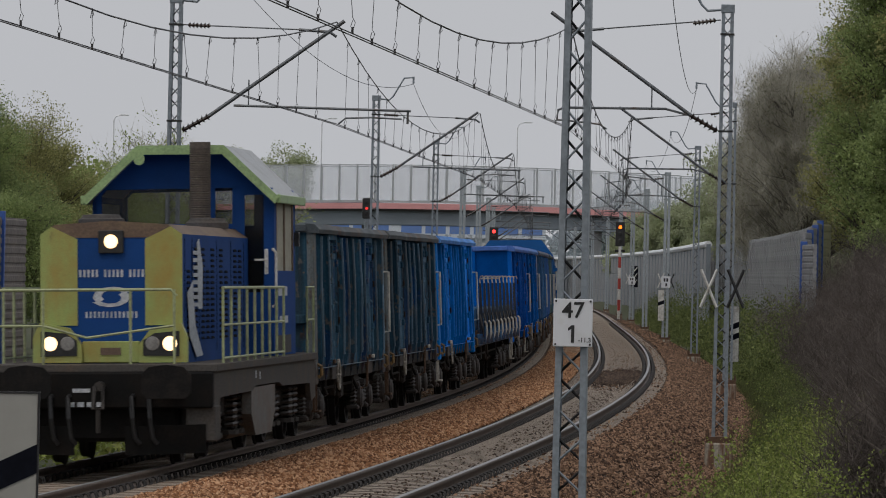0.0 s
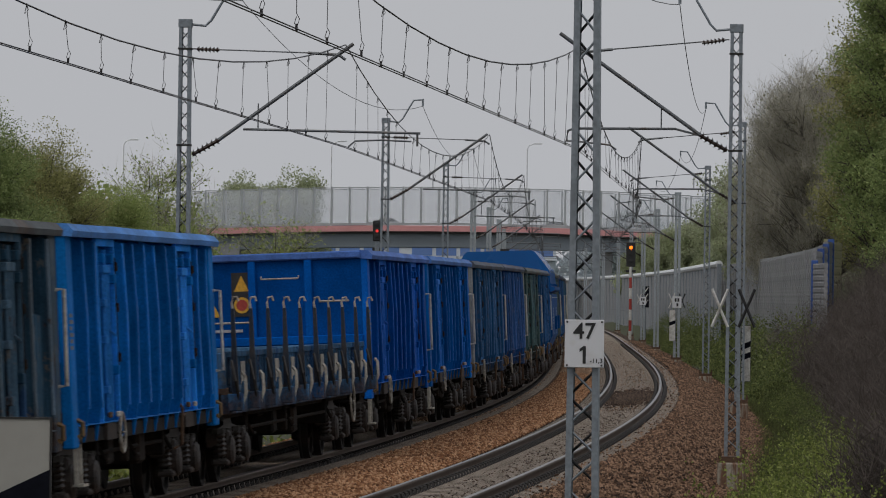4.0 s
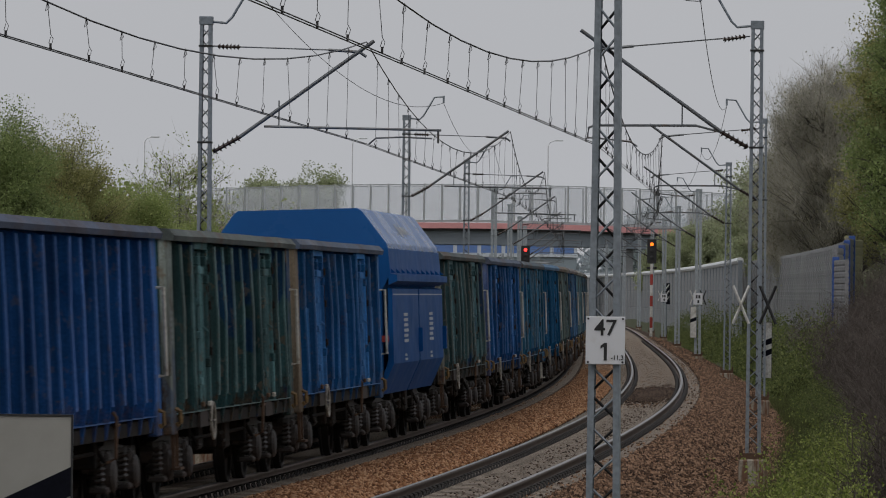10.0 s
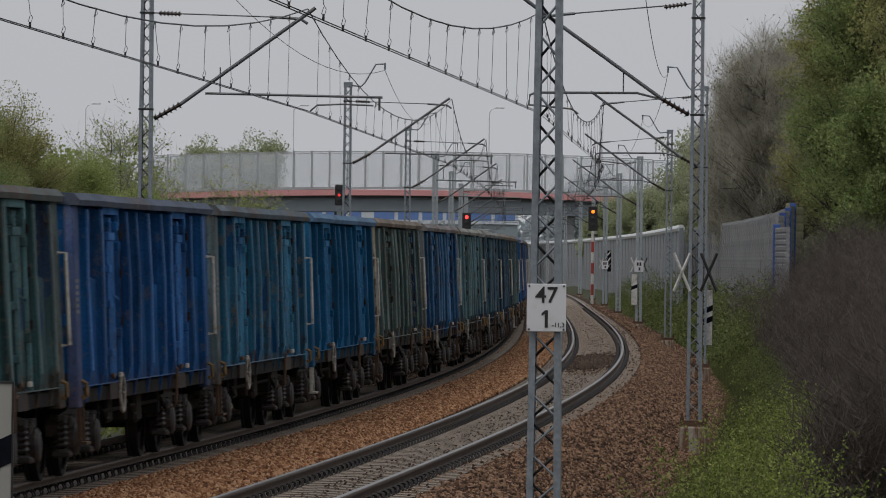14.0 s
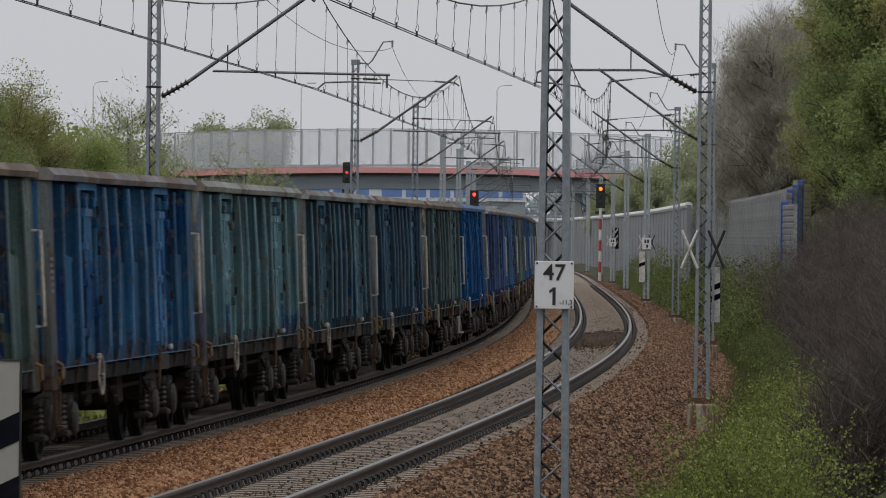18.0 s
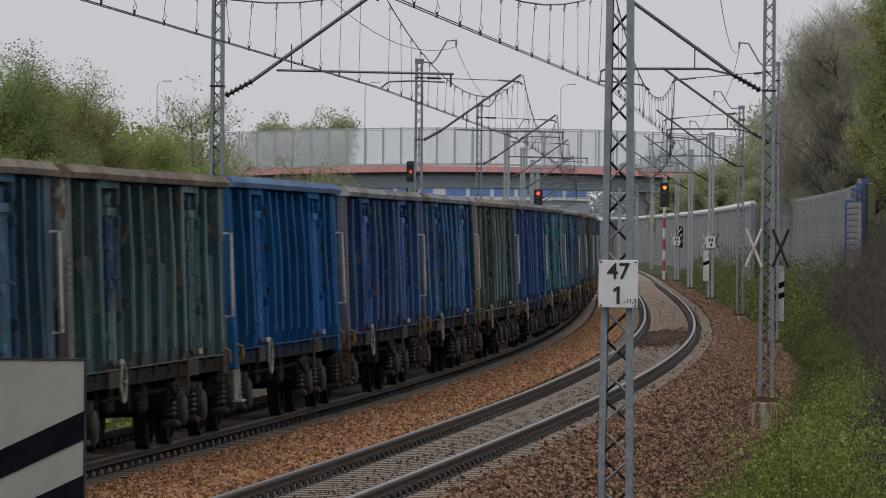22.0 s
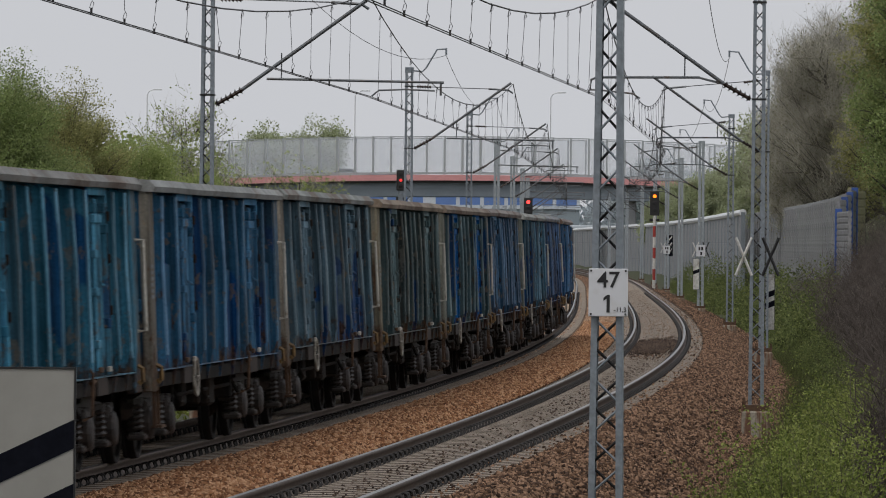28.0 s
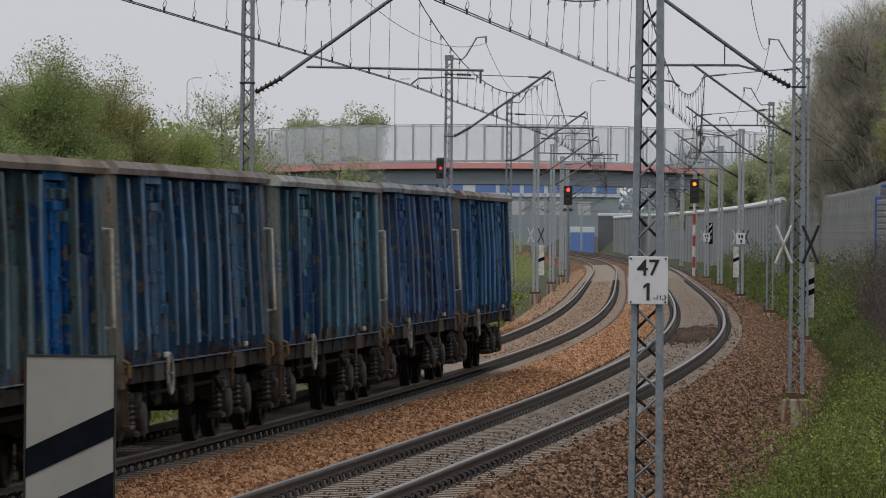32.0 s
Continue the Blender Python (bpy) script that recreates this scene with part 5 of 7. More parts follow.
M_LEDGE = worn("loco_lime_trim", (0.3, 0.42, 0.19), (0.22, 0.3, 0.15), 0.5, 0, 3.0, 0.4)
M_LRAIL = worn("loco_handrail", (0.34, 0.38, 0.2), (0.2, 0.2, 0.12), 0.5, 0, 4.0, 0.5)
M_LROOF = worn("loco_roof_grey", (0.4, 0.41, 0.42), (0.28, 0.28, 0.28), 0.5, 0, 1.5, 0.4)
M_LBROWN = worn("loco_sooty_brown", (0.13, 0.085, 0.06), (0.2, 0.14, 0.08), 0.7, 0, 2.0, 0.5)
M_LGREY = worn("loco_frame_grey", (0.082, 0.076, 0.071), (0.11, 0.085, 0.068), 0.8, 0, 2.0, 0.6, spec=0.1)
M_LDARK = worn("loco_underside", (0.008, 0.008, 0.008), (0.016, 0.012, 0.01), 0.85, 0, 3.0, 0.6, spec=0.15)
M_LBUFF = worn("greasy_buffer", (0.014, 0.0135, 0.0135), (0.026, 0.022, 0.02), 0.8, 0.0, 4.0, 0.5, spec=0.08)
M_LSAND = worn("pale_grimy_grey", (0.13, 0.125, 0.115), (0.12, 0.075, 0.05), 0.7, 0, 2.5, 0.7)
M_EXH = worn("exhaust_brown", (0.125, 0.1, 0.08), (0.08, 0.065, 0.053), 0.7, 0.2, 4.0, 0.5)
M_CURTAIN = worn("drawn_blind", (0.36, 0.335, 0.26), (0.27, 0.25, 0.19), 0.8, 0, 3.0, 0.5)
M_LAMPON = glow("lit_headlamp", (1.0, 0.66, 0.34), 2.4)
M_LAMPOFF = worn("unlit_lamp", (0.25, 0.24, 0.23), (0.18, 0.17, 0.16), 0.15, 0, 9.0, 0.3, 0.001)


def locomotive():
    ob = thing("shunting_locomotive", pose(0, -520, 0), "blue and lime-green diesel shunting locomotive with lit headlamps", "locomotive")
    part("deck", Geo().box(-1.45, 1.45, -6.5, 6.5, 1.17, 1.27, 0.01), M_LGREY, ob)
    for q in (-1, 1):
        part("side_sill", Geo().prism([(-6.45, 1.17), (6.45, 1.17), (6.45, 0.62), (5.95, 0.58), (5.75, 0.84), (1.9, 0.86), (1.5, 0.92), (-1.5, 0.92), (-1.9, 0.86), (-5.75, 0.84), (-5.95, 0.58), (-6.45, 0.62)],
                                      min(q * 1.33, q * 1.4), max(q * 1.33, q * 1.4), "x"), M_LGREY, ob, "grimy grey side sill")
        rnd = random.Random(2)
        part("sill_markings", bars(Geo(), q * 1.401, -1.6, 1.02, 0.1, 0.1, 1, rnd, 0.005, q).box(min(q * 1.401, q * 1.406), max(q * 1.401, q * 1.406), -1.1, -1.0, 1.0, 1.1), M_LETTER, ob)
    front = part("front_beam", Geo().box(-1.4, 1.4, -6.6, -6.4, 0.72, 1.17, 0.02), M_LDARK, ob)
    # added dark block that keeps light out behind the front beam
    part("draft_box", Geo().box(-0.95, 0.95, -6.39, -5.6, 0.3, 1.1, 0.05), M_LDARK, ob)
    part("rear_beam", Geo().box(-1.4, 1.4, 6.4, 6.6, 0.62, 1.17, 0.02), M_LGREY, ob)
    g = Geo()
    for k, x in enumerate((-0.42, -0.3, -0.18, -0.06)):
        g.box(x, x + 0.085, -6.606, -6.6, 0.74, 0.8)
    g.box(-0.36, -0.14, -6.606, -6.6, 0.92, 0.97)
    tagged(part("beam_markings", g, M_LETTER, front), kind="stuff")
    part("coupling", Geo().tube([(0, -6.6, 1.0), (0, -6.85, 1.0)], 0.06, 8).tube([(-0.05, -6.85, 1.0), (-0.06, -6.92, 0.72), (0.06, -6.92, 0.72), (0.05, -6.85, 1.0)], 0.028, 6).tube([(0, -6.9, 0.72), (0, -6.9, 0.42)], 0.03, 6), M_SPRING, front, "greasy screw coupling")
    for x in (-0.62, -0.4, 0.4, 0.62):
        part("brake_hose", Geo().tube([(x, -6.6, 0.88), (x, -6.75, 0.86), (x + 0.02, -6.82, 0.6), (x + 0.05, -6.78, 0.35), (x + 0.1, -6.74, 0.28)], 0.03, 6), M_BLACK, front)
    for q in (-1, 1):
        part("plough", Geo().add([(q * 0.32, -6.75, 0.14), (q * 1.3, -6.5, 0.16), (q * 1.3, -6.55, 0.52), (q * 0.32, -6.8, 0.5), (q * 0.32, -6.7, 0.14), (q * 1.3, -6.45, 0.16), (q * 1.3, -6.5, 0.52), (q * 0.32, -6.75, 0.5)],
                                  [(0, 1, 2, 3), (4, 5, 6, 7), (0, 1, 5, 4), (1, 2, 6, 5), (2, 3, 7, 6), (3, 0, 4, 7)]), M_LDARK, front, "dark rail guard plate")
        part("step_box", Geo().box(min(q * 1.05, q * 1.42), max(q * 1.05, q * 1.42), -6.5, -5.9, 0.3, 0.75, 0.02), M_LGREY, ob)
        for e in (-1, 1):
            b = part("buffer", Geo().lathe([(0, 0.16), (e * 0.08, 0.16), (e * 0.1, 0.12), (e * 0.4, 0.11), (e * 0.42, 0.08), (e * 0.48, 0.08)], (q * 0.875, e * 6.6, 1.04), "y", 14).prism([(q * 0.875 + a, 1.05 + b) for a, b in ((-0.31, -0.13), (-0.24, -0.2), (0.24, -0.2), (0.31, -0.13), (0.31, 0.1), (0.22, 0.19), (0.0, 0.22), (-0.22, 0.19), (-0.31, 0.1))], min(e * 7.06, e * 7.1), max(e * 7.06, e * 7.1)), M_LBUFF, ob, "dark broad-headed buffer")
    # bogies
    for y in (-3.6, 3.6):
        bg = part("bogie", Geo().box(-0.95, 0.95, -0.2, 0.2, 0.55, 0.85, 0.02), M_UNDER, ob, "dark two-axle locomotive bogie")
        bg.location = (0, y, 0)
        for q in (-1, 1):
            part("side_frame", Geo().prism([(-1.9, 0.75), (-1.85, 0.6), (-0.7, 0.55), (0.7, 0.55), (1.85, 0.6), (1.9, 0.75), (0.6, 0.85), (-0.6, 0.85)], min(q * 1.02, q * 1.12), max(q * 1.02, q * 1.12), "x"), M_UNDER, bg)
            for k in (-1.65, -0.95, 0.95, 1.65):
                g = coil(Geo(), (q * 1.12, k, 0), 0.36, 0.78, 0.13, 5, 0.03)
                g.lathe([(0.3, 0.17), (0.36, 0.17)], (q * 1.12, k, 0), "z", 10)
                part("spring", g, M_SPRING, bg, "large greasy coil spring")
            for k in (-1.3, 1.3):
                part("axle_box", Geo().box(min(q * 1.0, q * 1.22), max(q * 1.0, q * 1.22), k - 0.2, k + 0.2, 0.34, 0.68, 0.04), M_UNDER, bg)
        for k in (-1.3, 1.3):
            w = part("wheelset", BOGIE["wheelset"], None, bg)
            w.location = (0, k, 0.46)
    part("fuel_tank", Geo().prism([(-1.25, 0.9), (1.25, 0.9), (1.25, 0.5), (0.95, 0.2), (-0.95, 0.2), (-1.25, 0.5)], -1.3, 1.3), M_LBROWN, ob, "brown-stained fuel tank")
    for q in (-1, 1):
        part("battery_box", Geo().prism([(-2.0, 0.9), (1.0, 0.9), (1.0, 0.55), (0.5, 0.26), (-1.5, 0.26), (-2.0, 0.55)], min(q * 1.26, q * 1.39), max(q * 1.26, q * 1.39), "x"), M_LSAND, ob, "grey battery box, rust-brown below")
    # hood
    y0, y1, w, t = -5.55, 2.2, 0.9, 3.02
    hood = part("hood", Geo().prism([(-w, 1.27), (w, 1.27), (w, 2.9), (w - 0.18, t), (0, t + 0.05), (-w + 0.18, t), (-w, 2.9)], y0, y1), M_LBLUE, ob, "blue engine hood")
    for q in (-1, 1):
        part("lime_panel", Geo().prism([(q * 0.43, 1.75), (q * w * 1.004, 1.75), (q * w * 1.004, 2.9), (q * (w - 0.14), 3.0), (q * 0.43, 2.84)], y0 - 0.014, y0), M_LGREEN, hood, "faded lime-green front panel with ochre stains")
        lamp = part("headlamp_box", Geo().prism([(q * 0.36, 1.28), (q * 0.98, 1.28), (q * 0.98, 1.6), (q * 0.9, 1.78), (q * 0.52, 1.72), (q * 0.36, 1.5)], y0 - 0.16, y0 - 0.013), M_LGREEN, hood)
        part("lamp_bezel", Geo().prism([(q * 0.42, 1.37), (q * 0.88, 1.36), (q * 0.88, 1.68), (q * 0.56, 1.65), (q * 0.42, 1.56)], y0 - 0.175, y0 - 0.16), M_BLACK, lamp)
        for k, x in enumerate((0.54, 0.76)):
            on = (q == -1 and k == 1) or (q == 1 and k == 1)
            if q == -1:
                on = k == 1
            part("lamp_lens", Geo().lathe([(y0 - 0.186, 0.05), (y0 - 0.184, 0.085), (y0 - 0.175, 0.092)], (q * x, 0, 1.52), "y", 16), M_LAMPON if on else M_LAMPOFF, lamp, "lit headlamp lens" if on else "unlit lamp lens")
        part("roof_chamfer", Geo().add([(q * w * 1.002, y0 - 0.005, 2.9), (q * w * 1.002, y1, 2.9), (q * (w - 0.18), y1, t + 0.006), (q * (w - 0.18), y0 - 0.005, t + 0.006)], [(0, 1, 2, 3)]), M_LBROWN, hood, "sooty brown hood edge")
        # louvres
        for col, yy in enumerate((-4.9, -4.1, -3.3, -2.75, -2.2, -1.2, -0.6, 0.5, 1.1)):
            g = Geo()
            for k in range(17 if col % 3 else 13):
                z = 1.55 + k * 0.072
                g.prism([(q * w, z), (q * (w + 0.018), z + 0.004), (q * w, z + 0.035)], yy - 0.17, yy + 0.17)
            part("louvre_bank", g, M_SLOT, hood, "column of dark louvre slots")
        for yy in (-5.3, -4.5, -3.7, -1.7, 0.0, 1.6):
            part("door_joint", Geo().box(min(q * w, q * (w + 0.006)), max(q * w, q * (w + 0.006)), yy - 0.008, yy + 0.008, 1.4, 2.85), M_SLOT, hood)
        xa, xb = sorted((q * (w + 0.02), q * (w + 0.026)))
        part("white_flash", Geo().prism([(-5.2, 2.15), (-4.6, 2.3), (-4.35, 1.75), (-3.5, 1.35), (-4.2, 1.33), (-4.95, 1.6)], xa, xb, "x"), M_LETTER, hood, "white curved painted blade")
        g = Geo().prism([(-4.0, 1.95), (-3.55, 1.95), (-3.5, 2.5), (-3.9, 2.85), (-4.1, 2.8)], xa, xb, "x")
        for k in range(8):
            g.box(xa, xb, -4.55, -4.0, 1.98 + k * 0.095, 2.03 + k * 0.095)
        part("white_comb", g, M_LETTER, hood, "white toothed painted emblem")
    part("lower_apron", Geo().box(-0.36, 0.36, y0 - 0.1, y0 - 0.001, 1.28, 1.55, 0.01), M_LGREEN, hood)
    part("number_plate", Geo().box(-0.13, 0.13, y0 - 0.115, y0 - 0.1, 1.38, 1.47), M_LBROWN, hood, "small brown cast plate")
    part("front_top", Geo().prism([(-w, 2.86), (w, 2.86), (w, 2.9), (w - 0.18, t + 0.004), (0, t + 0.054), (-w + 0.18, t + 0.004), (-w, 2.9)], y0 - 0.01, y0 + 0.02), M_LBROWN, hood)
    top_lamp = part("top_headlamp", Geo().box(-0.16, 0.16, y0 - 0.05, y0 - 0.001, 2.66, 2.95, 0.01), M_BLACK, hood)
    part("lamp_lens", Geo().lathe([(y0 - 0.08, 0.05), (y0 - 0.075, 0.08), (y0 - 0.05, 0.088)], (0, 0, 2.81), "y", 18), M_LAMPON, top_lamp, "lit headlamp lens")
    g = Geo()
    x = -0.41
    for k in range(16):
        if k not in (5, 11):
            g.box(x, x + 0.028, y0 - 0.006, y0 - 0.001, 2.36, 2.455)
        x += 0.053
    part("running_marks", g, M_LETTER, hood)
    for q in (-1, 1):
        out = [(q * (0.26 * math.cos(t) - 0.02), 2.11 + q * 0.13 * math.sin(t)) for t in (-2.6, -2.1, -1.6, -1.1, -0.5, 0.1, 0.7)]
        inn = [(q * (0.15 * math.cos(t) - 0.02), 2.11 + q * (0.07 * math.sin(t) - 0.015)) for t in (0.7, 0.1, -0.5, -1.1, -1.6, -2.1, -2.6)]
        part("emblem", Geo().prism([*out, *inn], y0 - 0.006, y0 - 0.001), M_LETTER, hood, "white abstract sickle of a round emblem")
    g = Geo()
    x = -0.33
    for k in range(13):
        g.box(x, x + 0.027, y0 - 0.006, y0 - 0.001, 1.845, 1.925)
        x += 0.0525
    part("emblem_bars", g, M_LETTER, hood)
    for x, y in ((-0.25, -4.6), (0.5, 0.7)):
        part("roof_vent", Geo().lathe([(t + 0.0, 0.3), (t + 0.08, 0.3), (t + 0.1, 0.26), (t + 0.14, 0.24), (t + 0.15, 0.05)], (x, y, 0), "z", 18), M_LGREY, hood)
    prof = [(3.0, 0.135)]
    for k in range(44):
        prof += [(3.05 + k * 0.0242, 0.138), (3.058 + k * 0.0242, 0.147), (3.066 + k * 0.0242, 0.147), (3.072 + k * 0.0242, 0.138)]
    g = Geo().lathe([*prof, (4.13, 0.145), (4.22, 0.145), (4.22, 0.11), (4.15, 0.1)], (0.32, 1.5, 0), "z", 18)
    part("exhaust_stack", smooth(g.mesh("exhaust_stack", M_EXH), False), None, ob, "brown ribbed exhaust stack")
    # cab
    c0, c1 = 2.2, 5.1
    cab = part("cab_floor", Geo().box(-1.4, 1.4, c0, c1, 1.27, 1.5), M_LBLUE, ob, "blue driver's cab")
    for y in (c0, c1 - 0.06):
        g = Geo().box(-1.4, 0.85, y, y + 0.06, 1.5, 3.1).box(-1.4, -1.28, y, y + 0.06, 3.1, 3.5).box(0.42, 0.5, y, y + 0.06, 3.1, 3.62).box(0.77, 0.85, y, y + 0.06, 3.1, 3.62)
        g.prism([(-1.4, 3.5), (-1.28, 3.5), (-1.2, 3.58), (0.85, 3.6), (1.3, 3.6), (0.66, 4.1), (-0.66, 4.1)], y, y + 0.06)
        part("cab_wall", g, M_LBLUE, cab)
        part("window_pane", Geo().box(-1.28, 0.77, y + 0.02, y + 0.035, 3.1, 3.6), M_CABGLASS, cab, "dim cab window")
        g = Geo().box(0.85, 0.96, y - 0.01, y + 0.05, 1.5, 3.6).box(1.26, 1.4, y - 0.01, y + 0.05, 1.5, 3.6).box(0.96, 1.26, y - 0.01, y + 0.05, 1.5, 2.15).box(0.96, 1.26, y - 0.01, y + 0.05, 3.5, 3.6)
        door = part("cab_door", g, M_LBLUE, cab, "blue cab door with a narrow window")
        part("door_pane", Geo().box(0.96, 1.26, y + 0.01, y + 0.025, 2.15, 3.5), M_CABGLASS, door)
        part("door_handle", Geo().box(1.27, 1.33, y - 0.03, y - 0.01, 2.4, 2.75, 0.008).tube([(1.3, y - 0.03, 2.6), (1.12, y - 0.06, 2.6)], 0.016, 5), M_WHITE, door, "pale door handle")
    for q in (-1, 1):
        x0, x1 = sorted((q * 1.36, q * 1.42))
        part("cab_side", Geo().box(x0, x1, c0, c1, 1.27, 2.45, 0.005).box(x0, x1, c0, c0 + 0.3, 2.45, 3.5).box(x0, x1, c1 - 0.3, c1, 2.45, 3.5).box(x0, x1, c0, c1, 3.4, 3.52), M_LBLUE, cab)
        part("side_window", Geo().box(min(q * 1.37, q * 1.4), max(q * 1.37, q * 1.4), c0 + 0.3, c1 - 0.3, 2.45, 3.4), M_CURTAIN, cab, "cab side window with a drawn grey blind")
        g = Geo()
        for a, b in ((c0 + 0.3, c0 + 0.36), (3.6, 3.66), (c1 - 0.36, c1 - 0.3)):
            g.box(min(q * 1.39, q * 1.425), max(q * 1.39, q * 1.425), a, b, 2.45, 3.4)
        part("window_frame", g, M_LBROWN, cab)
        rnd = random.Random(9)
        part("side_lettering", bars(Geo(), q * 1.421, 2.7, 2.1, 1.6, 0.13, 1, rnd, 0.005, q).box(min(q * 1.421, q * 1.426), max(q * 1.421, q * 1.426), 2.9, 4.0, 1.72, 1.82), M_LETTER, cab)
        part("cab_grille", Geo().box(min(q * 1.42, q * 1.43), max(q * 1.42, q * 1.43), 2.6, 4.4, 1.3, 1.55), M_LGREY, cab)
        part("mirror", Geo().box(min(q * 1.42, q * 1.5), max(q * 1.42, q * 1.5), c1 - 0.15, c1 - 0.05, 2.8, 3.0), M_BLACK, cab)
        part("grab_rail", Geo().tube([(q * 1.4, c0 - 0.03, 2.75), (q * 1.46, c0 - 0.08, 2.7), (q * 1.46, c0 - 0.08, 2.0), (q * 1.4, c0 - 0.03, 1.95)], 0.022, 6), M_WHITE, cab, "white grab rail")
    shell = [(-1.53, 3.46), (-0.68, 4.18), (0.68, 4.18), (1.53, 3.46), (1.47, 3.4), (0.65, 4.09), (-0.65, 4.09), (-1.47, 3.4)]
    roof = part("cab_roof", Geo().prism(shell, c0 - 0.32, c1 + 0.32), M_LROOF, ob, "grey angular cab roof")
    part("roof_edge", Geo().prism([(a * 1.004, b + (0.006 if i < 4 else -0.03)) for i, (a, b) in enumerate(shell)], c0 - 0.345, c0 - 0.321), M_LEDGE, roof, "lime-green roof edge")
    for q in (-1, 1):
        part("eave_strip", Geo().box(min(q * 1.5, q * 1.56), max(q * 1.5, q * 1.56), c0 - 0.32, c1 + 0.32, 3.38, 3.5, 0.01), M_LEDGE, roof, "lime-green eave strip")
    part("horn", Geo().lathe([(c0 - 0.5, 0.09), (c0 - 0.42, 0.06), (c0 - 0.2, 0.04)], (-0.62, 0, 4.0), "y", 12), M_LEDGE, roof, "round lime-green horn")
    part("control_desk", Geo().box(-1.2, 0.6, c0 + 0.35, c0 + 0.95, 1.5, 2.85, 0.05).box(0.2, 1.1, 3.7, 4.4, 1.5, 2.6, 0.05), M_BLACK, cab)
    part("rear_hood", Geo().box(-0.9, 0.9, c1, 6.2, 1.27, 2.45, 0.06), M_LBLUE, ob)
    for o in (cab, roof, *cab.children_recursive, *roof.children):
        me = o.data
        for vert in me.vertices:
            vert.co.x *= 0.89
    # railings
    g = Geo()
    for x in (-1.4, -0.75, 0.35, 0.9):
        g.tube([(x, -6.42, 1.27), (x, -6.42, 2.2)], 0.02, 6)
    g.tube([(-1.4, -6.42, 2.2), (0.86, -6.42, 2.2), (0.93, -6.42, 2.12)], 0.022, 6).tube([(-1.4, -6.42, 1.75), (-0.75, -6.42, 1.75), (-0.2, -6.42, 1.6), (0.9, -6.42, 1.75)], 0.018, 6)
    part("front_railing", g, M_LRAIL, ob, "pale lime-green tubular railing")
    for q in (-1, 1):
        g = Geo()
        x = q * 1.4
        for k in range(9):
            y = -5.4 + k * 0.94
            g.tube([(x, y, 1.27), (x, y, 2.22)], 0.02, 6)
        g.tube([(x, -5.4, 2.22), (x, 2.12, 2.22)], 0.022, 6).tube([(x, -5.4, 1.75), (x, 2.12, 1.75)], 0.017, 6).tube([(x, -5.4, 1.33), (x, 2.12, 1.33)], 0.017, 6)
        g.tube([(x, 5.4, 1.27), (x, 5.4, 2.22), (x, 6.35, 2.22), (x, 6.35, 1.27)], 0.02, 6).tube([(x, 5.4, 1.75), (x, 6.35, 1.75)], 0.017, 6)
        part("side_railing", g, M_LRAIL, ob, "pale lime-green tubular railing")
    return ob


loco = locomotive()
train.append((loco, ENDS[-1] - 7.12))


def motions():
    """The train runs along the far track, its wheels turning while it is near; road traffic crosses the bridge."""
    tt = [2.0 * k for k in range(len(TO_GO))]
    sway = random.Random(8)
    for ob, mid in train:
        rows = []
        lean = sway.uniform(2.0, 3.4) if ob is not loco else 1.5
        for k, left in enumerate(TO_GO):
            q = mid + left
            x, y, th = far_track(q)
            xa, ya, _ = far_track(q - 4.5)
            xb, yb, _ = far_track(q + 4.5)
            rows.append((2.0 * k, pose(float((xa + xb) / 2) + (0.05 if ob is not loco else 0.12), float((ya + yb) / 2), -0.03 if ob is not loco else 0.03, 0, -lean, -math.degrees(math.atan2(xb - xa, yb - ya)))))
        walk(ob, rows)
        t_in, t_out = (float(np.interp(-lim, [-(mid + g) for g in TO_GO], tt)) for lim in (135.0, 32.0))
        if t_out - t_in < 0.3:
            continue
        d0, d1 = (float(np.interp(t, tt, TO_GO)) for t in (t_in, t_out))
        n = max(2, math.ceil((d0 - d1) / 0.46 / radians(84)))
        turns = []
        for k in range(n + 1):
            d = d0 + (d1 - d0) * k / n
            turns.append((float(np.interp(-d, [-g for g in TO_GO], tt)), (d0 - d) / 0.46))
        spin = []
        last = -1
        for t, a in [(0.0, 0.0), *turns, (32.0, turns[-1][1])]:
            if frame(t) > last:
                spin.append((t, a))
                last = frame(t)
        for w in [o for o in ob.children_recursive if o.name.startswith("wheelset")]:
            at = w.location.copy()
            walk(w, [(t, Matrix.Translation(at) @ Matrix.Rotation(a, 4, "X")) for t, a in spin])
    for ob, rows in traffic:
        walk(ob, rows)


# ---- signs and signals beside the track ----
def flat_text(name, words, size, m, parent, mat=None):
    cu = bpy.data.curves.new(name, "FONT")
    cu.body, cu.size, cu.align_x, cu.align_y, cu.extrude, cu.offset = words, size, "CENTER", "CENTER", 0.002, size * 0.012
    cu.materials.append(mat or M_BLACK)
    ob = new(name, cu)
    ob.parent, ob.matrix_basis = parent, m
    return ob


px, py, pth = along(3.0, 4.01)
plate = thing("kilometre_plate", pose(float(px), float(py) - 0.13, 0.044, 0, 0, -1.5), "square white kilometre plate with black numerals on a mast", "sign")
part("panel", Geo().box(-0.148, 0.148, -0.012, 0.0, 1.955, 2.315, 0.004), M_PLATE, plate)
up = pose(0, -0.0145, 2.225, 90)
flat_text("numeral", "47", 0.17, up, plate)
one = Geo().prism([(-0.012, 1.985), (0.012, 1.985), (0.012, 2.117), (-0.008, 2.117), (-0.036, 2.095), (-0.036, 2.073), (-0.012, 2.088)], -0.0165, -0.0122)
part("numeral", one, M_BLACK, plate)
flat_text("numeral", "-11,3", 0.048, pose(0.09, -0.0145, 2.005, 90), plate)
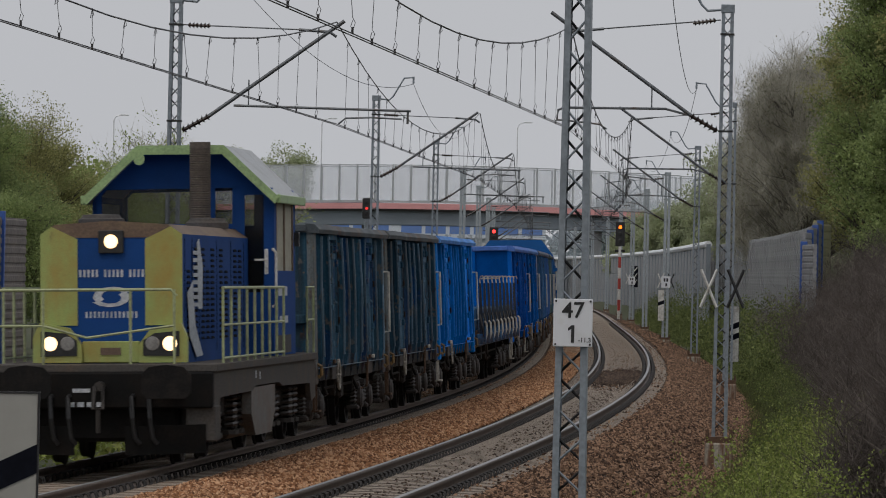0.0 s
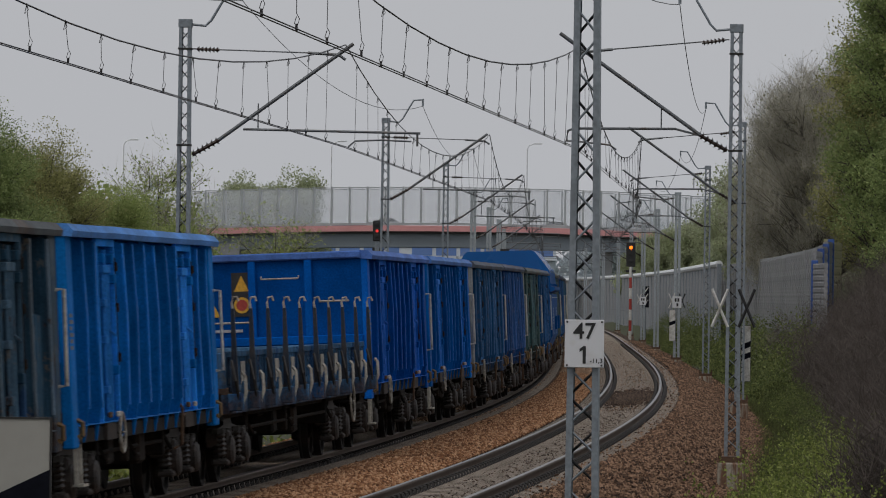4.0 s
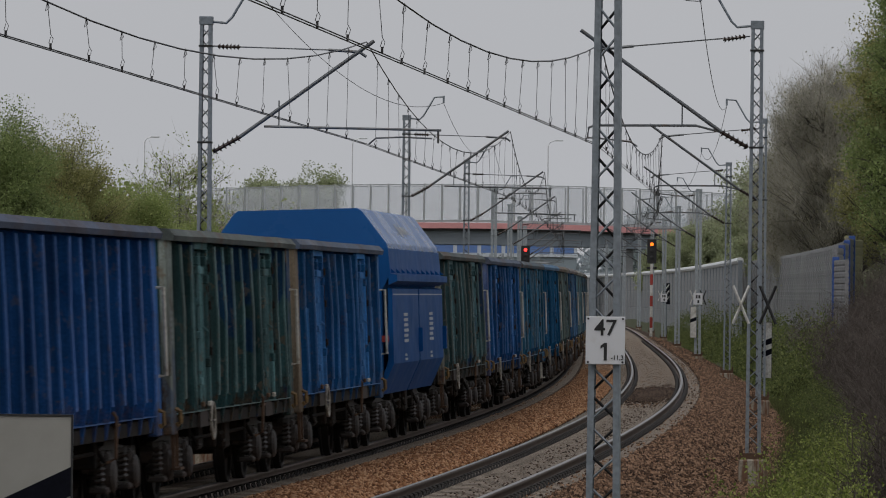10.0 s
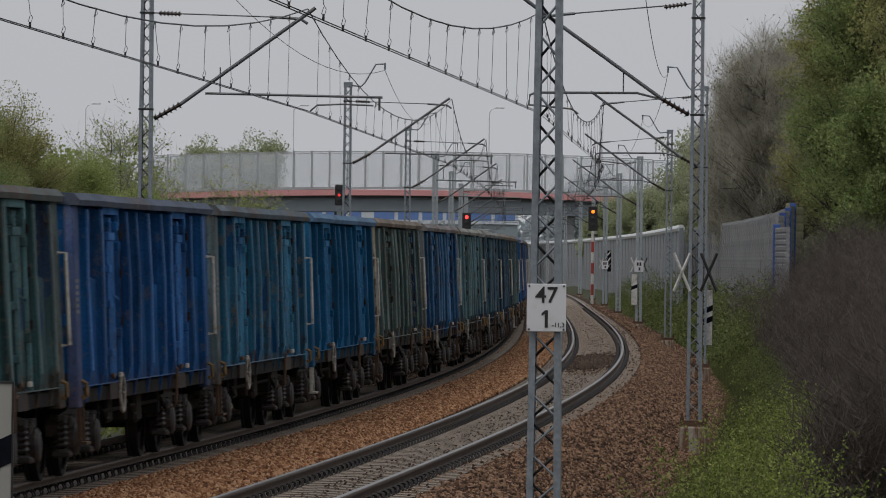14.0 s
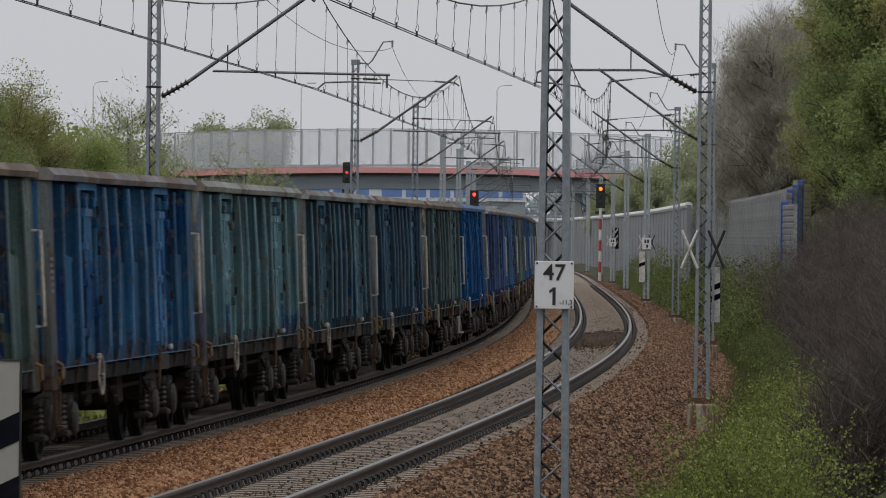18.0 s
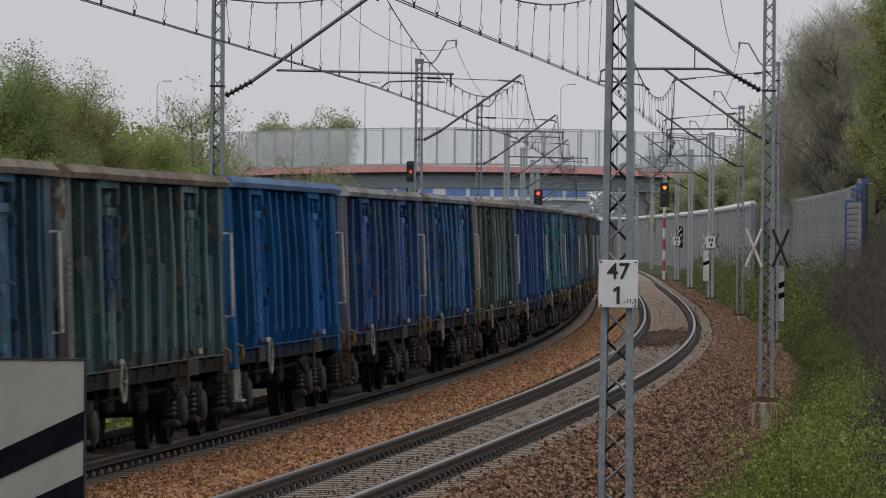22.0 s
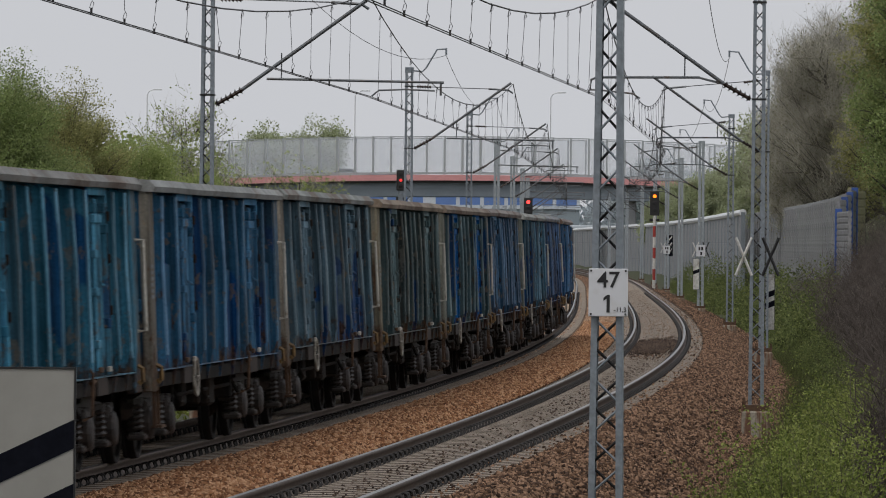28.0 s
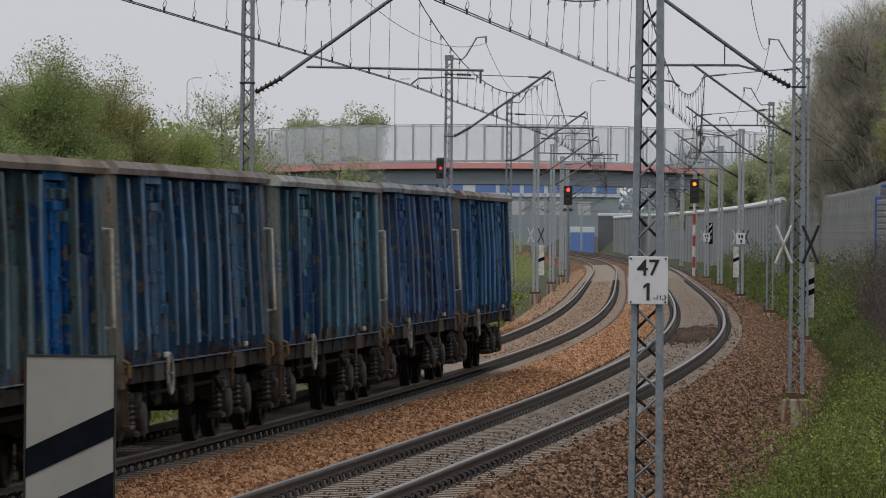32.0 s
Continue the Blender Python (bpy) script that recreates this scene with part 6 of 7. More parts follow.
for x in (-0.13, 0.13):
    for z in (1.972, 2.298):
        part("screw", Geo().lathe([(-0.018, 0.008), (-0.011, 0.008)], (x, 0, z), "y", 8), M_LACE, plate)


def striped_board(m, w, z0, z1, stripes, label, post=True, face=None):
    """A white warning board with black slanting stripes."""
    ob = thing("distance_board", m, label, "sign", "distance boards")
    part("panel", Geo().box(-w / 2, w / 2, -0.012, 0.0, z0, z1, 0.003), face or M_BOARD, ob)
    for zc, h, rise in stripes:
        part("stripe", Geo().add([(-w / 2, -0.016, zc - h / 2 - rise / 2), (w / 2, -0.016, zc - h / 2 + rise / 2), (w / 2, -0.016, zc + h / 2 + rise / 2), (-w / 2, -0.016, zc + h / 2 - rise / 2),
                                  (-w / 2, -0.0125, zc - h / 2 - rise / 2), (w / 2, -0.0125, zc - h / 2 + rise / 2), (w / 2, -0.0125, zc + h / 2 + rise / 2), (-w / 2, -0.0125, zc + h / 2 - rise / 2)],
                                 [(0, 1, 2, 3), (7, 6, 5, 4), (0, 4, 5, 1), (1, 5, 6, 2), (2, 6, 7, 3), (3, 7, 4, 0)]), M_SLOT, ob, "black slanting stripe")
    g = Geo()
    t = 0.008
    for x in (-w / 2 - t, w / 2):
        g.box(x, x + t, -0.018, 0.004, z0 - t, z1 + t)
    g.box(-w / 2, w / 2, -0.018, 0.004, z1, z1 + t).box(-w / 2, w / 2, -0.018, 0.004, z0 - t, z0)
    part("edge_strip", g, M_BLACK, ob)
    if post:
        part("post", Geo().tube([(0, 0.05, -0.95), (0, 0.05, z1 - 0.1)], 0.035, 8), M_GALV, ob)
    return ob


striped_board(pose(-1.647, 28.0, 0, 0, 0, 0), 0.392, 0.55, 1.965, [(1.584, 0.128, 0.187), (1.3, 0.128, 0.187), (1.01, 0.128, 0.187)], "white trackside distance board with black slanting stripes")
x, y, th = along(120.5, R_SIDE[1] + 0.17)
striped_board(pose(float(x), float(y) + 0.2, 0), 0.24, 0.35, 1.8, [(1.28, 0.15, 0.1), (1.0, 0.15, 0.1)], "white distance board with two black stripes by a mast", False, M_WHITE)
x, y, th = along(233.0, R_SIDE[3] - 0.2)
striped_board(pose(float(x), float(y) - 0.2, 0), 0.26, 0.6, 1.95, [(1.38, 0.16, 0.1)], "white distance board with one black stripe by a mast", False, M_WHITE)
x, y, th = along(233.0, L_SIDE[3] + 0.25)
striped_board(pose(float(x), float(y) - 0.2, 0), 0.26, 0.6, 1.95, [(1.3, 0.16, 0.1)], "white distance board with one black stripe by a mast", False, M_WHITE)


def climb_guard(s, o):
    """Crossed bars about a mast."""
    ob = thing("climbing_guard", on_line(s, o, 0), "crossed white and dark bars of a climbing guard on a mast", "guard", "climbing guards")
    for q in (-1, 1):
        for e in (-1, 1):
            part("bar", Geo().tube([(q * 0.09, -0.1, 2.36 - e * 0.32), (q * 0.36, -0.1, 2.36 + e * 0.32)], 0.024, 4), M_WHITE if q < 0 else M_LACE, ob, "pale bar" if q < 0 else "dark bar")
    return ob


climb_guard(61.5, R_SIDE[0])
climb_guard(233.0, L_SIDE[3])
climb_guard(233.0, R_SIDE[3])
climb_guard(341.0, R_SIDE[5])


def number_board(s, o, z):
    ob = thing("mast_number_board", on_line(s, o, 0), "small white number board on a mast", "sign", "mast boards")
    part("panel", Geo().box(-0.2, 0.2, -0.15, -0.13, z, z + 0.5, 0.005), M_PLATE, ob)
    g = Geo()
    for x in (-0.1, 0.02):
        g.box(x, x + 0.08, -0.156, -0.151, z + 0.27, z + 0.42)
    g.box(-0.02, 0.06, -0.156, -0.151, z + 0.06, z + 0.2)
    part("writing_bars", g, M_BLACK, ob)


number_board(233.0, R_SIDE[3], 2.05)
number_board(341.0, R_SIDE[5], 2.0)


def signal(m, lamp, striped, z, w, h, label, lit):
    ob = thing("railway_signal", m, label, "signal", "colour-light signals")
    if striped:
        for k in range(8):
            part("mast_band", Geo().tube([(0, 0, -0.9 + k * (z + 0.9) / 8), (0, 0, -0.9 + (k + 1) * (z + 0.9) / 8)], 0.09, 8), M_RED if k % 2 == 0 else M_WHITE, ob)
    else:
        part("mast", Geo().tube([(0, 0, -0.9), (0, 0, z)], 0.08, 8), M_GALV, ob)
    part("backplate", Geo().box(-w / 2, w / 2, -0.1, 0.05, z, z + h, 0.03), M_BLACK, ob)
    for k in range(3):
        zc = z + h * (0.22 + 0.28 * k)
        lit_now = k == lit
        part("lens", Geo().lathe([(-0.12, w * 0.12), (-0.1, w * 0.2)], (0, 0, zc), "y", 12), lamp if lit_now else M_BLACK, ob, "glowing signal lens" if lit_now else "")
        part("lens_hood", Geo().tube([(w * 0.24 * math.cos(t), -0.25, zc + w * 0.24 * math.sin(t)) for t in (0.2, 0.9, 1.57, 2.2, 2.9)], 0.02, 4), M_BLACK, ob)
    part("bracket", Geo().box(-w * 0.55, w * 0.55, -0.02, 0.05, z - 0.35, z - 0.2, 0.02), M_LACE, ob)
    part("base", Geo().box(-0.3, 0.3, -0.3, 0.3, -1.1, -0.75, 0.03), M_CONC, ob)
    return ob


M_REDLAMP = glow("red_signal_light", (1.0, 0.035, 0.03), 3.5)
M_REDDIM = glow("dim_red_signal_light", (0.9, 0.05, 0.045), 0.75)
M_AMBER = glow("amber_signal_light", (1.0, 0.17, 0.01), 2.2)


signal(pose(7.1, 360, 0), M_REDLAMP, False, 4.05, 0.5, 1.1, "black colour-light signal showing red on a grey post", 2)
signal(pose(15.3, 385, 0), M_AMBER, True, 4.33, 0.56, 1.5, "black colour-light signal showing amber on a red-and-white mast", 2)
signal(pose(-0.1, 200, 0), M_REDDIM, False, 4.18, 0.27, 0.66, "slim black signal showing red beside a mast", 1)

# a tall black marker with white chevrons behind the amber signal
marker = thing("chevron_marker", pose(16.35, 388, 0), "tall black trackside marker with white chevrons on a post", "sign")
part("panel", Geo().box(-0.22, 0.22, -0.03, 0.0, 1.85, 3.15, 0.01), M_SLOT, marker)
for k in range(3):
    z = 2.05 + k * 0.38
    part("chevron", Geo().prism([(-0.17, z + 0.22), (0, z), (0.17, z + 0.22), (0.17, z + 0.32), (0, z + 0.1), (-0.17, z + 0.32)], -0.037, -0.0305), M_WHITE, marker, "white chevron")
part("post", Geo().tube([(0, 0.05, -0.95), (0, 0.05, 3.0)], 0.05, 8), M_GALV, marker)

# ---- noise barriers ----
def barrier(stations, o_of, z0, z1, mat, post_mat, label, slats, post_w=0.16, cap=None):
    wall = thing("noise_barrier", pose(0, 0, 0), label, "noise barrier")
    tagged(wall, kind="structure")
    pts = [along(s, o_of(s)) for s in stations]
    for a, b in zip(pts, pts[1:]):
        d = math.hypot(b[0] - a[0], b[1] - a[1])
        m = pose(float(a[0]), float(a[1]), 0, 0, 0, math.degrees(math.atan2(b[1] - a[1], b[0] - a[0])))
        g = Geo().box(0.05, d - 0.05, -0.05, 0.05, z0, z1)
        h = (z1 - z0) / max(slats, 1)
        if not slats:
            for k in range(int(d / 0.4)):
                for e in (-1, 1):
                    g.box(0.2 + k * 0.4, 0.3 + k * 0.4, min(e * 0.05, e * 0.085), max(e * 0.05, e * 0.085), z0, z1)
        for k in range(slats):
            g.prism([(-0.05, z0 + k * h + 0.02), (-0.07, z0 + k * h + 0.045), (-0.07, z0 + (k + 1) * h - 0.045), (-0.05, z0 + (k + 1) * h - 0.02)], 0.06, d - 0.06, "x")
            g.prism([(0.05, z0 + k * h + 0.02), (0.07, z0 + k * h + 0.045), (0.07, z0 + (k + 1) * h - 0.045), (0.05, z0 + (k + 1) * h - 0.02)], 0.06, d - 0.06, "x")
        ob = part("panel", g, mat, wall)
        ob.matrix_basis = m
        ob = part("post", Geo().box(-post_w / 2, post_w / 2, -0.12, 0.12, z0 - 0.3, z1 + 0.12, 0.01), post_mat, wall)
        ob.matrix_basis = m
        if cap:
            ob = part("cap", Geo().tube([(0, 0, z1 + 0.1), (d, 0, z1 + 0.1)], 0.2, 8), cap, wall, "rounded pale cap")
            ob.matrix_basis = m
    return wall


barrier([186 + 3 * k for k in range(70)], lambda s: float(np.interp(s, [186, 207, 257, 320, 396], [7.08, 7.42, 7.76, 7.66, 7.3])), 0.6, 4.4, M_WALLMESH, M_WALLGREY, "grey panelled noise barrier above the cutting", 14, 0.22)
for s0, s1, o0, o1, top in ((184.2, 187.8, 7.0, 7.32, 4.6), (181, 184, 6.7, 7.0, 4.4), (177, 180.8, 6.34, 6.7, 4.2), (170, 176.8, 6.5, 6.34, 3.75)):
    barrier([s1, s0], lambda s, a=s0, b=s1, c=o0, e=o1: c + (e - c) * (s - a) / (b - a), 0.4, top, M_WALLMESH, M_BLUE, "stepped end of a grey noise barrier with blue posts", 16, 0.3)
barrier([188.6, 190.0], lambda s: 7.2 + (s - 188.6) * 0.4, 0.4, 4.6, M_WALLYEL, M_WALLYEL, "yellowish return of a noise barrier", 14, 0.1)
barrier([310 + 8 * k for k in range(60)], lambda s: 6.2, -0.5, 4.3, M_WALLGREY, M_GALV, "long grey noise wall with a rounded pale cap", 3, 0.2, M_SCREENPOST)
barrier([44 + 4 * k for k in range(11)], lambda s: -GAP - 7.7, -0.3, 3.45, M_WALLBROWN, M_BLUE, "brown slatted noise barrier with blue posts", 20, 0.2)

# ---- the road bridge ----
BD = 720.0
bridge = thing("road_bridge", pose(0, BD, 0), "grey road bridge with a red fascia and tall clear noise screens", "bridge")
tagged(bridge, kind="structure")
XL, XR = -22.0, 40.0


def crown(x):
    return 9.75 - 0.0009 * (x - 8) ** 2


def bridge_run(z0, z1, y0, y1, n=16):
    g = Geo()
    for k in range(n):
        a, b = XL + (XR - XL) * k / n, XL + (XR - XL) * (k + 1) / n
        v = [(x, y, crown(x) + z) for x in (a, b) for y in (y0, y1) for z in (z0, z1)]
        g.add(v, [(0, 1, 3, 2), (4, 6, 7, 5), (0, 4, 5, 1), (2, 3, 7, 6), (0, 2, 6, 4), (1, 5, 7, 3)])
    return g


part("deck", bridge_run(-0.35, 0.0, 0.0, 12.0), M_ASPHALT, bridge)
part("fascia", bridge_run(-0.1, 0.56, -0.35, -0.01), M_FASCIA, bridge, "dull red edge fascia")
part("girder", bridge_run(-1.9, -0.36, 0.5, 1.1), M_DECKSTEEL, bridge, "dark blue-grey steel girder")
part("girder", bridge_run(-1.9, -0.36, 10.2, 10.8), M_DECKSTEEL, bridge)
part("soffit", bridge_run(-1.3, -0.36, 1.11, 10.19), M_DECKSTEEL, bridge)
screen = part("screen_rail", bridge_run(0.61, 0.86, -0.22, -0.1), M_BRIDGEPOST, bridge)
post_me = Geo().box(-0.1, 0.1, -0.28, -0.1, 0.61, 5.0, 0.01).mesh("screen_post", M_BRIDGEPOST)
pane_me = Geo().box(0.11, 1.94, -0.2, -0.18, 0.87, 4.85).mesh("screen_pane", M_SCREEN)
edge_me = Geo().box(0.11, 1.94, -0.22, -0.16, 4.86, 4.96).mesh("screen_edge", M_BRIDGEPOST)
n_posts = int((XR - XL) / 2.05)
for row_y in (0.0, 12.1):
    for k in range(n_posts):
        x = XL + k * 2.05
        for me, name in ((post_me, "screen_post"), (pane_me, "screen_pane"), (edge_me, "screen_edge")):
            ob = part(name, me, None, bridge)
            ob.location = (x, row_y, crown(x))
rail_g = Geo()
for y in (0.6, 11.4):
    for z in (0.5, 0.9):
        rail_g.tube([(XL, y, crown(XL) + z), (8, y, crown(8) + z), (XR, y, crown(XR) + z)], 0.06, 6)
part("crash_rail", rail_g, M_GALV, bridge)
part("abutment", Geo().box(29.5, 41.0, 0.3, 11.7, -1.0, 8.0, 0.1), M_BRIDGECONC, bridge)
part("abutment", Geo().box(-32.0, -16.0, 0.3, 11.7, -1.0, 8.0, 0.1), M_BRIDGECONC, bridge)
part("pier", Geo().box(25.6, 26.6, 2.0, 10.0, -1.0, 8.0, 0.1), M_BRIDGECONC, bridge)


def embankment(x0, x1, name):
    g = Geo()
    a, b = (x0, x1)
    z = crown(a)
    z1 = z
    g.add([(a, BD - 1, z), (b, BD - 1, z1), (b, BD + 13, z1), (a, BD + 13, z), (a, BD - 20, -1.0), (b, BD - 20, -1.0), (b, BD + 34, -1.0), (a, BD + 34, -1.0)],
          [(0, 1, 2, 3), (4, 5, 1, 0), (3, 2, 6, 7), (0, 3, 7, 4), (1, 5, 6, 2)])
    tagged(part(name, g, M_GRASS), "grass embankment carrying the road", "embankment", kind="structure")


embankment(-22.0, -460.0, "embankment")
embankment(40.0, 460.0, "embankment")


def lamp_post(x, y, z0, z1, q):
    ob = thing("street_lamp", pose(x, y, z0), "slender grey street lamp with a single bent arm", "street lamp", "street lamps")
    h = z1 - z0
    # pale screen-post colour stands in for haze over the lamps
    part("pole", Geo().tube([(0, 0, 0), (0, 0, h - 0.6), (q * 0.25, 0, h - 0.15), (q * 0.8, 0, h)], 0.085, 6, 0.05), M_SCREENPOST, ob)
    part("head", Geo().box(min(q * 0.7, q * 1.7), max(q * 0.7, q * 1.7), -0.15, 0.15, h - 0.05, h + 0.12, 0.04), M_SCREENPOST, ob)


lamp_post(-29.6, BD + 6, 9.0, 19.8, 1)
lamp_post(-5.7, BD + 6, 9.6, 19.9, 1)
lamp_post(16.8, BD + 6, 9.7, 19.9, 1)


# ---- road traffic on the bridge ----
def car(rgb, label, name="car"):
    k = Mat("car_paint", 0.3)
    k.color(k.mix(k.noise(2.0), tuple(c * 0.9 for c in rgb), rgb))
    ob = thing(name, pose(0, BD, 0), label, "car", "cars on the bridge")
    side = [(-2.1, 0.35), (-2.15, 0.75), (-1.9, 0.95), (-1.1, 1.02), (-0.5, 1.42), (0.9, 1.45), (1.6, 1.05), (2.1, 0.95), (2.15, 0.4)]
    part("body", Geo().prism(side, -0.85, 0.85), k.m, ob)
    part("windows", Geo().prism([(-0.98, 1.04), (-0.46, 1.38), (0.86, 1.4), (1.42, 1.06)], -0.862, 0.862), M_CARGLASS, ob)
    for x in (-1.35, 1.35):
        for y in (-0.8, 0.8):
            part("wheel", Geo().lathe([(y - 0.1, 0.3), (y + 0.1, 0.3)], (x, 0, 0.31), "y", 14), M_BLACK, ob)
    return ob


def lorry():
    ob = thing("lorry", pose(0, BD, 0), "white lorry with a long pale trailer", "lorry")
    part("cab", Geo().box(5.0, 7.2, -1.2, 1.2, 0.6, 3.4, 0.12), M_WHITE, ob)
    part("windscreen", Geo().box(6.2, 7.215, -1.215, 1.215, 2.0, 2.9), M_CARGLASS, ob)
    part("trailer", Geo().box(-4.4, 4.7, -1.25, 1.25, 1.0, 3.3, 0.05), M_BOARD, ob)
    for x in (-3.6, -2.4, 3.5, 6.0):
        part("wheel", Geo().lathe([(-1.2, 0.5), (1.2, 0.5)], (x, 0, 0.5), "y", 14), M_BLACK, ob)
    return ob


def drive(t0, x0, speed, lane):
    """Rows of a vehicle that is at x0 at t0."""
    rows = []
    for t in range(33):
        x = x0 + speed * (t - t0)
        z = crown(min(max(x, XL), XR)) - 0.015
        rows.append((t, pose(x, BD + lane, z, 0, 0, 0 if speed > 0 else 180)))
    return rows


traffic = []
for make, t0, x0, speed, lane in (
        (lambda: car((0.6, 0.6, 0.62), "white car on the bridge"), 0.8, -8.3, 12.0, 3.0),
        (lambda: car((0.55, 0.56, 0.58), "silver car on the bridge"), 6.0, -1.5, -11.0, 8.0),
        (lambda: car((0.55, 0.56, 0.58), "silver car on the bridge"), 3.3, -7.9, 12.0, 3.0),
        (lorry, 6.0, -22.0, 14.8, 3.0),
        (lambda: car((0.5, 0.5, 0.52), "silver car on the bridge"), 19.0, -8.7, 11.0, 3.0),
        (lambda: car((0.6, 0.6, 0.6), "white car on the bridge"), 19.0, 3.5, -12.0, 8.0),
        (lambda: car((0.45, 0.46, 0.48), "grey car on the bridge"), 28.0, -6.5, -11.0, 8.0),
        (lambda: car((0.4, 0.03, 0.04), "dark red car on the bridge"), 32.0, -11.0, 10.0, 3.0)):
    traffic.append((make(), drive(t0, x0, speed, lane)))


# ---- plants ----
def leaf_cloud(rng, centres, spread, per, size, flat=0.6):
    """Small four-cornered leaves scattered about centres."""
    n = len(centres) * per
    d = rng.normal(0, 1, (n, 3))
    d *= (1.9 * rng.uniform(0, 1, (n, 1)) ** 0.5) / np.linalg.norm(d, axis=1)[:, None]
    c = np.repeat(np.asarray(centres), per, 0) + d * np.asarray(spread)
    a = rng.normal(0, 1, (n, 3))
    a /= np.linalg.norm(a, axis=1)[:, None]
    b = np.cross(a, rng.normal(0, 1, (n, 3)))
    b /= np.linalg.norm(b, axis=1)[:, None] + 1e-9
    s = size * rng.uniform(0.5, 1.3, (n, 1))
    v = np.stack([c - a * s, c + b * s * flat, c + a * s, c - b * s * flat], 1).reshape(-1, 3)
    return v, np.arange(n * 4).reshape(n, 4)


def twig_cloud(rng, starts, length, per, r, up=0.6, jitter=0.0):
    """Thin tapering twigs from points."""
    n = len(starts) * per
    p = np.repeat(np.asarray(starts), per, 0) + rng.normal(0, jitter, (n, 3))
    d = rng.normal(0, 1, (n, 3))
    d[:, 2] = np.abs(d[:, 2]) * 0.8 + up
    d /= np.linalg.norm(d, axis=1)[:, None]
    e = p + d * length * rng.uniform(0.4, 1.2, (n, 1))
    w = np.cross(d, rng.normal(0, 1, (n, 3)))
    w /= np.linalg.norm(w, axis=1)[:, None] + 1e-9
    v = np.stack([p - w * r, p + w * r, e], 1).reshape(-1, 3)
    return v, np.arange(n * 3).reshape(n, 3)


def limbs(rng, h, spread, n, trunk_r):
    """Trunk and limbs; gives the mesh and the points where foliage hangs."""
    g = Geo()
    lean = rng.normal(0, 0.03, 2)
    trunk = [(lean[0] * h * t * t, lean[1] * h * t * t, h * 0.85 * t) for t in (0, 0.2, 0.45, 0.7, 1.0)]
    g.tube(trunk, trunk_r, 7, trunk_r * 0.2)
    tips = []
    for k in range(n):
        t = rng.uniform(0.22, 0.98)
        z = h * 0.85 * t
        x, y = lean[0] * h * t * t, lean[1] * h * t * t
        ang = rng.uniform(0, 6.28)
        reach = spread * (1.05 - 0.75 * abs(t - 0.4)) * rng.uniform(0.5, 1.0)
        up = reach * rng.uniform(0.35, 0.9)
        e = (x + math.cos(ang) * reach, y + math.sin(ang) * reach, min(z + up, h))
        m = (x + math.cos(ang + 0.15) * reach * 0.5, y + math.sin(ang + 0.15) * reach * 0.5, z + up * 0.35)
        g.tube([(x, y, z), m, e], trunk_r * 0.35 * (1.1 - t), 4, 0.012)
        for q in (0.45, 0.65, 0.85, 1.0):
            tips.append([m[i] + (e[i] - m[i]) * (q * 2 - 1) if q > 0.5 else m[i] for i in range(3)])
        for j in range(2):
            s = [e[i] + rng.normal(0, 0.28) * spread * 0.45 for i in range(3)]
            g.tube([m, s], trunk_r * 0.12, 3, 0.008)
            tips.append(s)
    tips.append([trunk[-1][0], trunk[-1][1], h])
    return g, np.array(tips)


def tree(x, y, z, h, spread, n, per, size, mat, label, seed, fuzz=0.22, trunk_r=None, name="tree", twigs=0):
    rng = np.random.default_rng(seed)
    ob = thing(name, pose(x, y, z, 0, 0, seed * 47 % 360), label, "tree", "trees by the line")
    g, tips = limbs(rng, h, spread, n, trunk_r or h * 0.022)
    part("trunk", g, M_BARK, ob)
    if per:
        v, f = leaf_cloud(rng, tips, (fuzz * spread * 0.62, fuzz * spread * 0.62, fuzz * spread * 0.5), per, size)
        part("crown", bulk("crown", v, f, mat), None, ob)
    if twigs:
        v, f = twig_cloud(rng, tips, spread * 0.34, twigs, 0.011, 0.7, spread * 0.07)
        part("bare_crown", bulk("bare_crown", v, f, M_TWIG), None, ob, "bare fine twigs")
    return ob


# left of the line: spring-green trees behind the train
for i, (x, y, h, sp, n, per, mat, lab) in enumerate((
        (-12.6, 196, 8.3, 2.5, 46, 60, M_LEAF_DARK, "dense dark-green spring tree beside the line"), (-13.3, 200, 7.9, 1.9, 36, 50, M_LEAF_WARM, "budding brown-green tree beside the line"), (-16.5, 205, 8.9, 3.0, 40, 60, M_LEAF_DARK, "dense dark-green spring tree beside the line"),
        (-11.2, 214, 8.4, 2.2, 44, 34, M_LEAF_WARM, "budding brown-green tree beside the line"), (-9.6, 232, 6.6, 2.2, 40, 52, M_LEAF, "leafy light-green tree beside the line"),
        (-14.2, 182, 5.6, 2.6, 34, 70, M_LEAF_DARK, "low dark-green tree beside the line"), (-11.0, 190, 4.8, 2.2, 30, 60, M_LEAF_DARK, "low green tree beside the line"),
        (-8.0, 226, 5.0, 1.8, 30, 50, M_LEAF, "low light-green tree beside the line"), (-19.5, 214, 9.4, 3.2, 40, 50, M_LEAF_DARK, "dense dark-green spring tree beside the line"))):
    tree(x, y, -0.4, h, sp, int(n * 2.4), int(per * 4.0), 0.036, mat, lab, 11 + i)
tree(-8.7, 250, -0.4, 8.8, 2.3, 60, 16, 0.06, M_LEAF, "thin young tree with sparse new leaves", 31, 0.2, 0.11, twigs=5)
tree(-7.6, 246, -0.4, 6.4, 1.9, 40, 14, 0.06, M_LEAF, "thin young tree with sparse new leaves", 32, 0.3, 0.09, twigs=4)
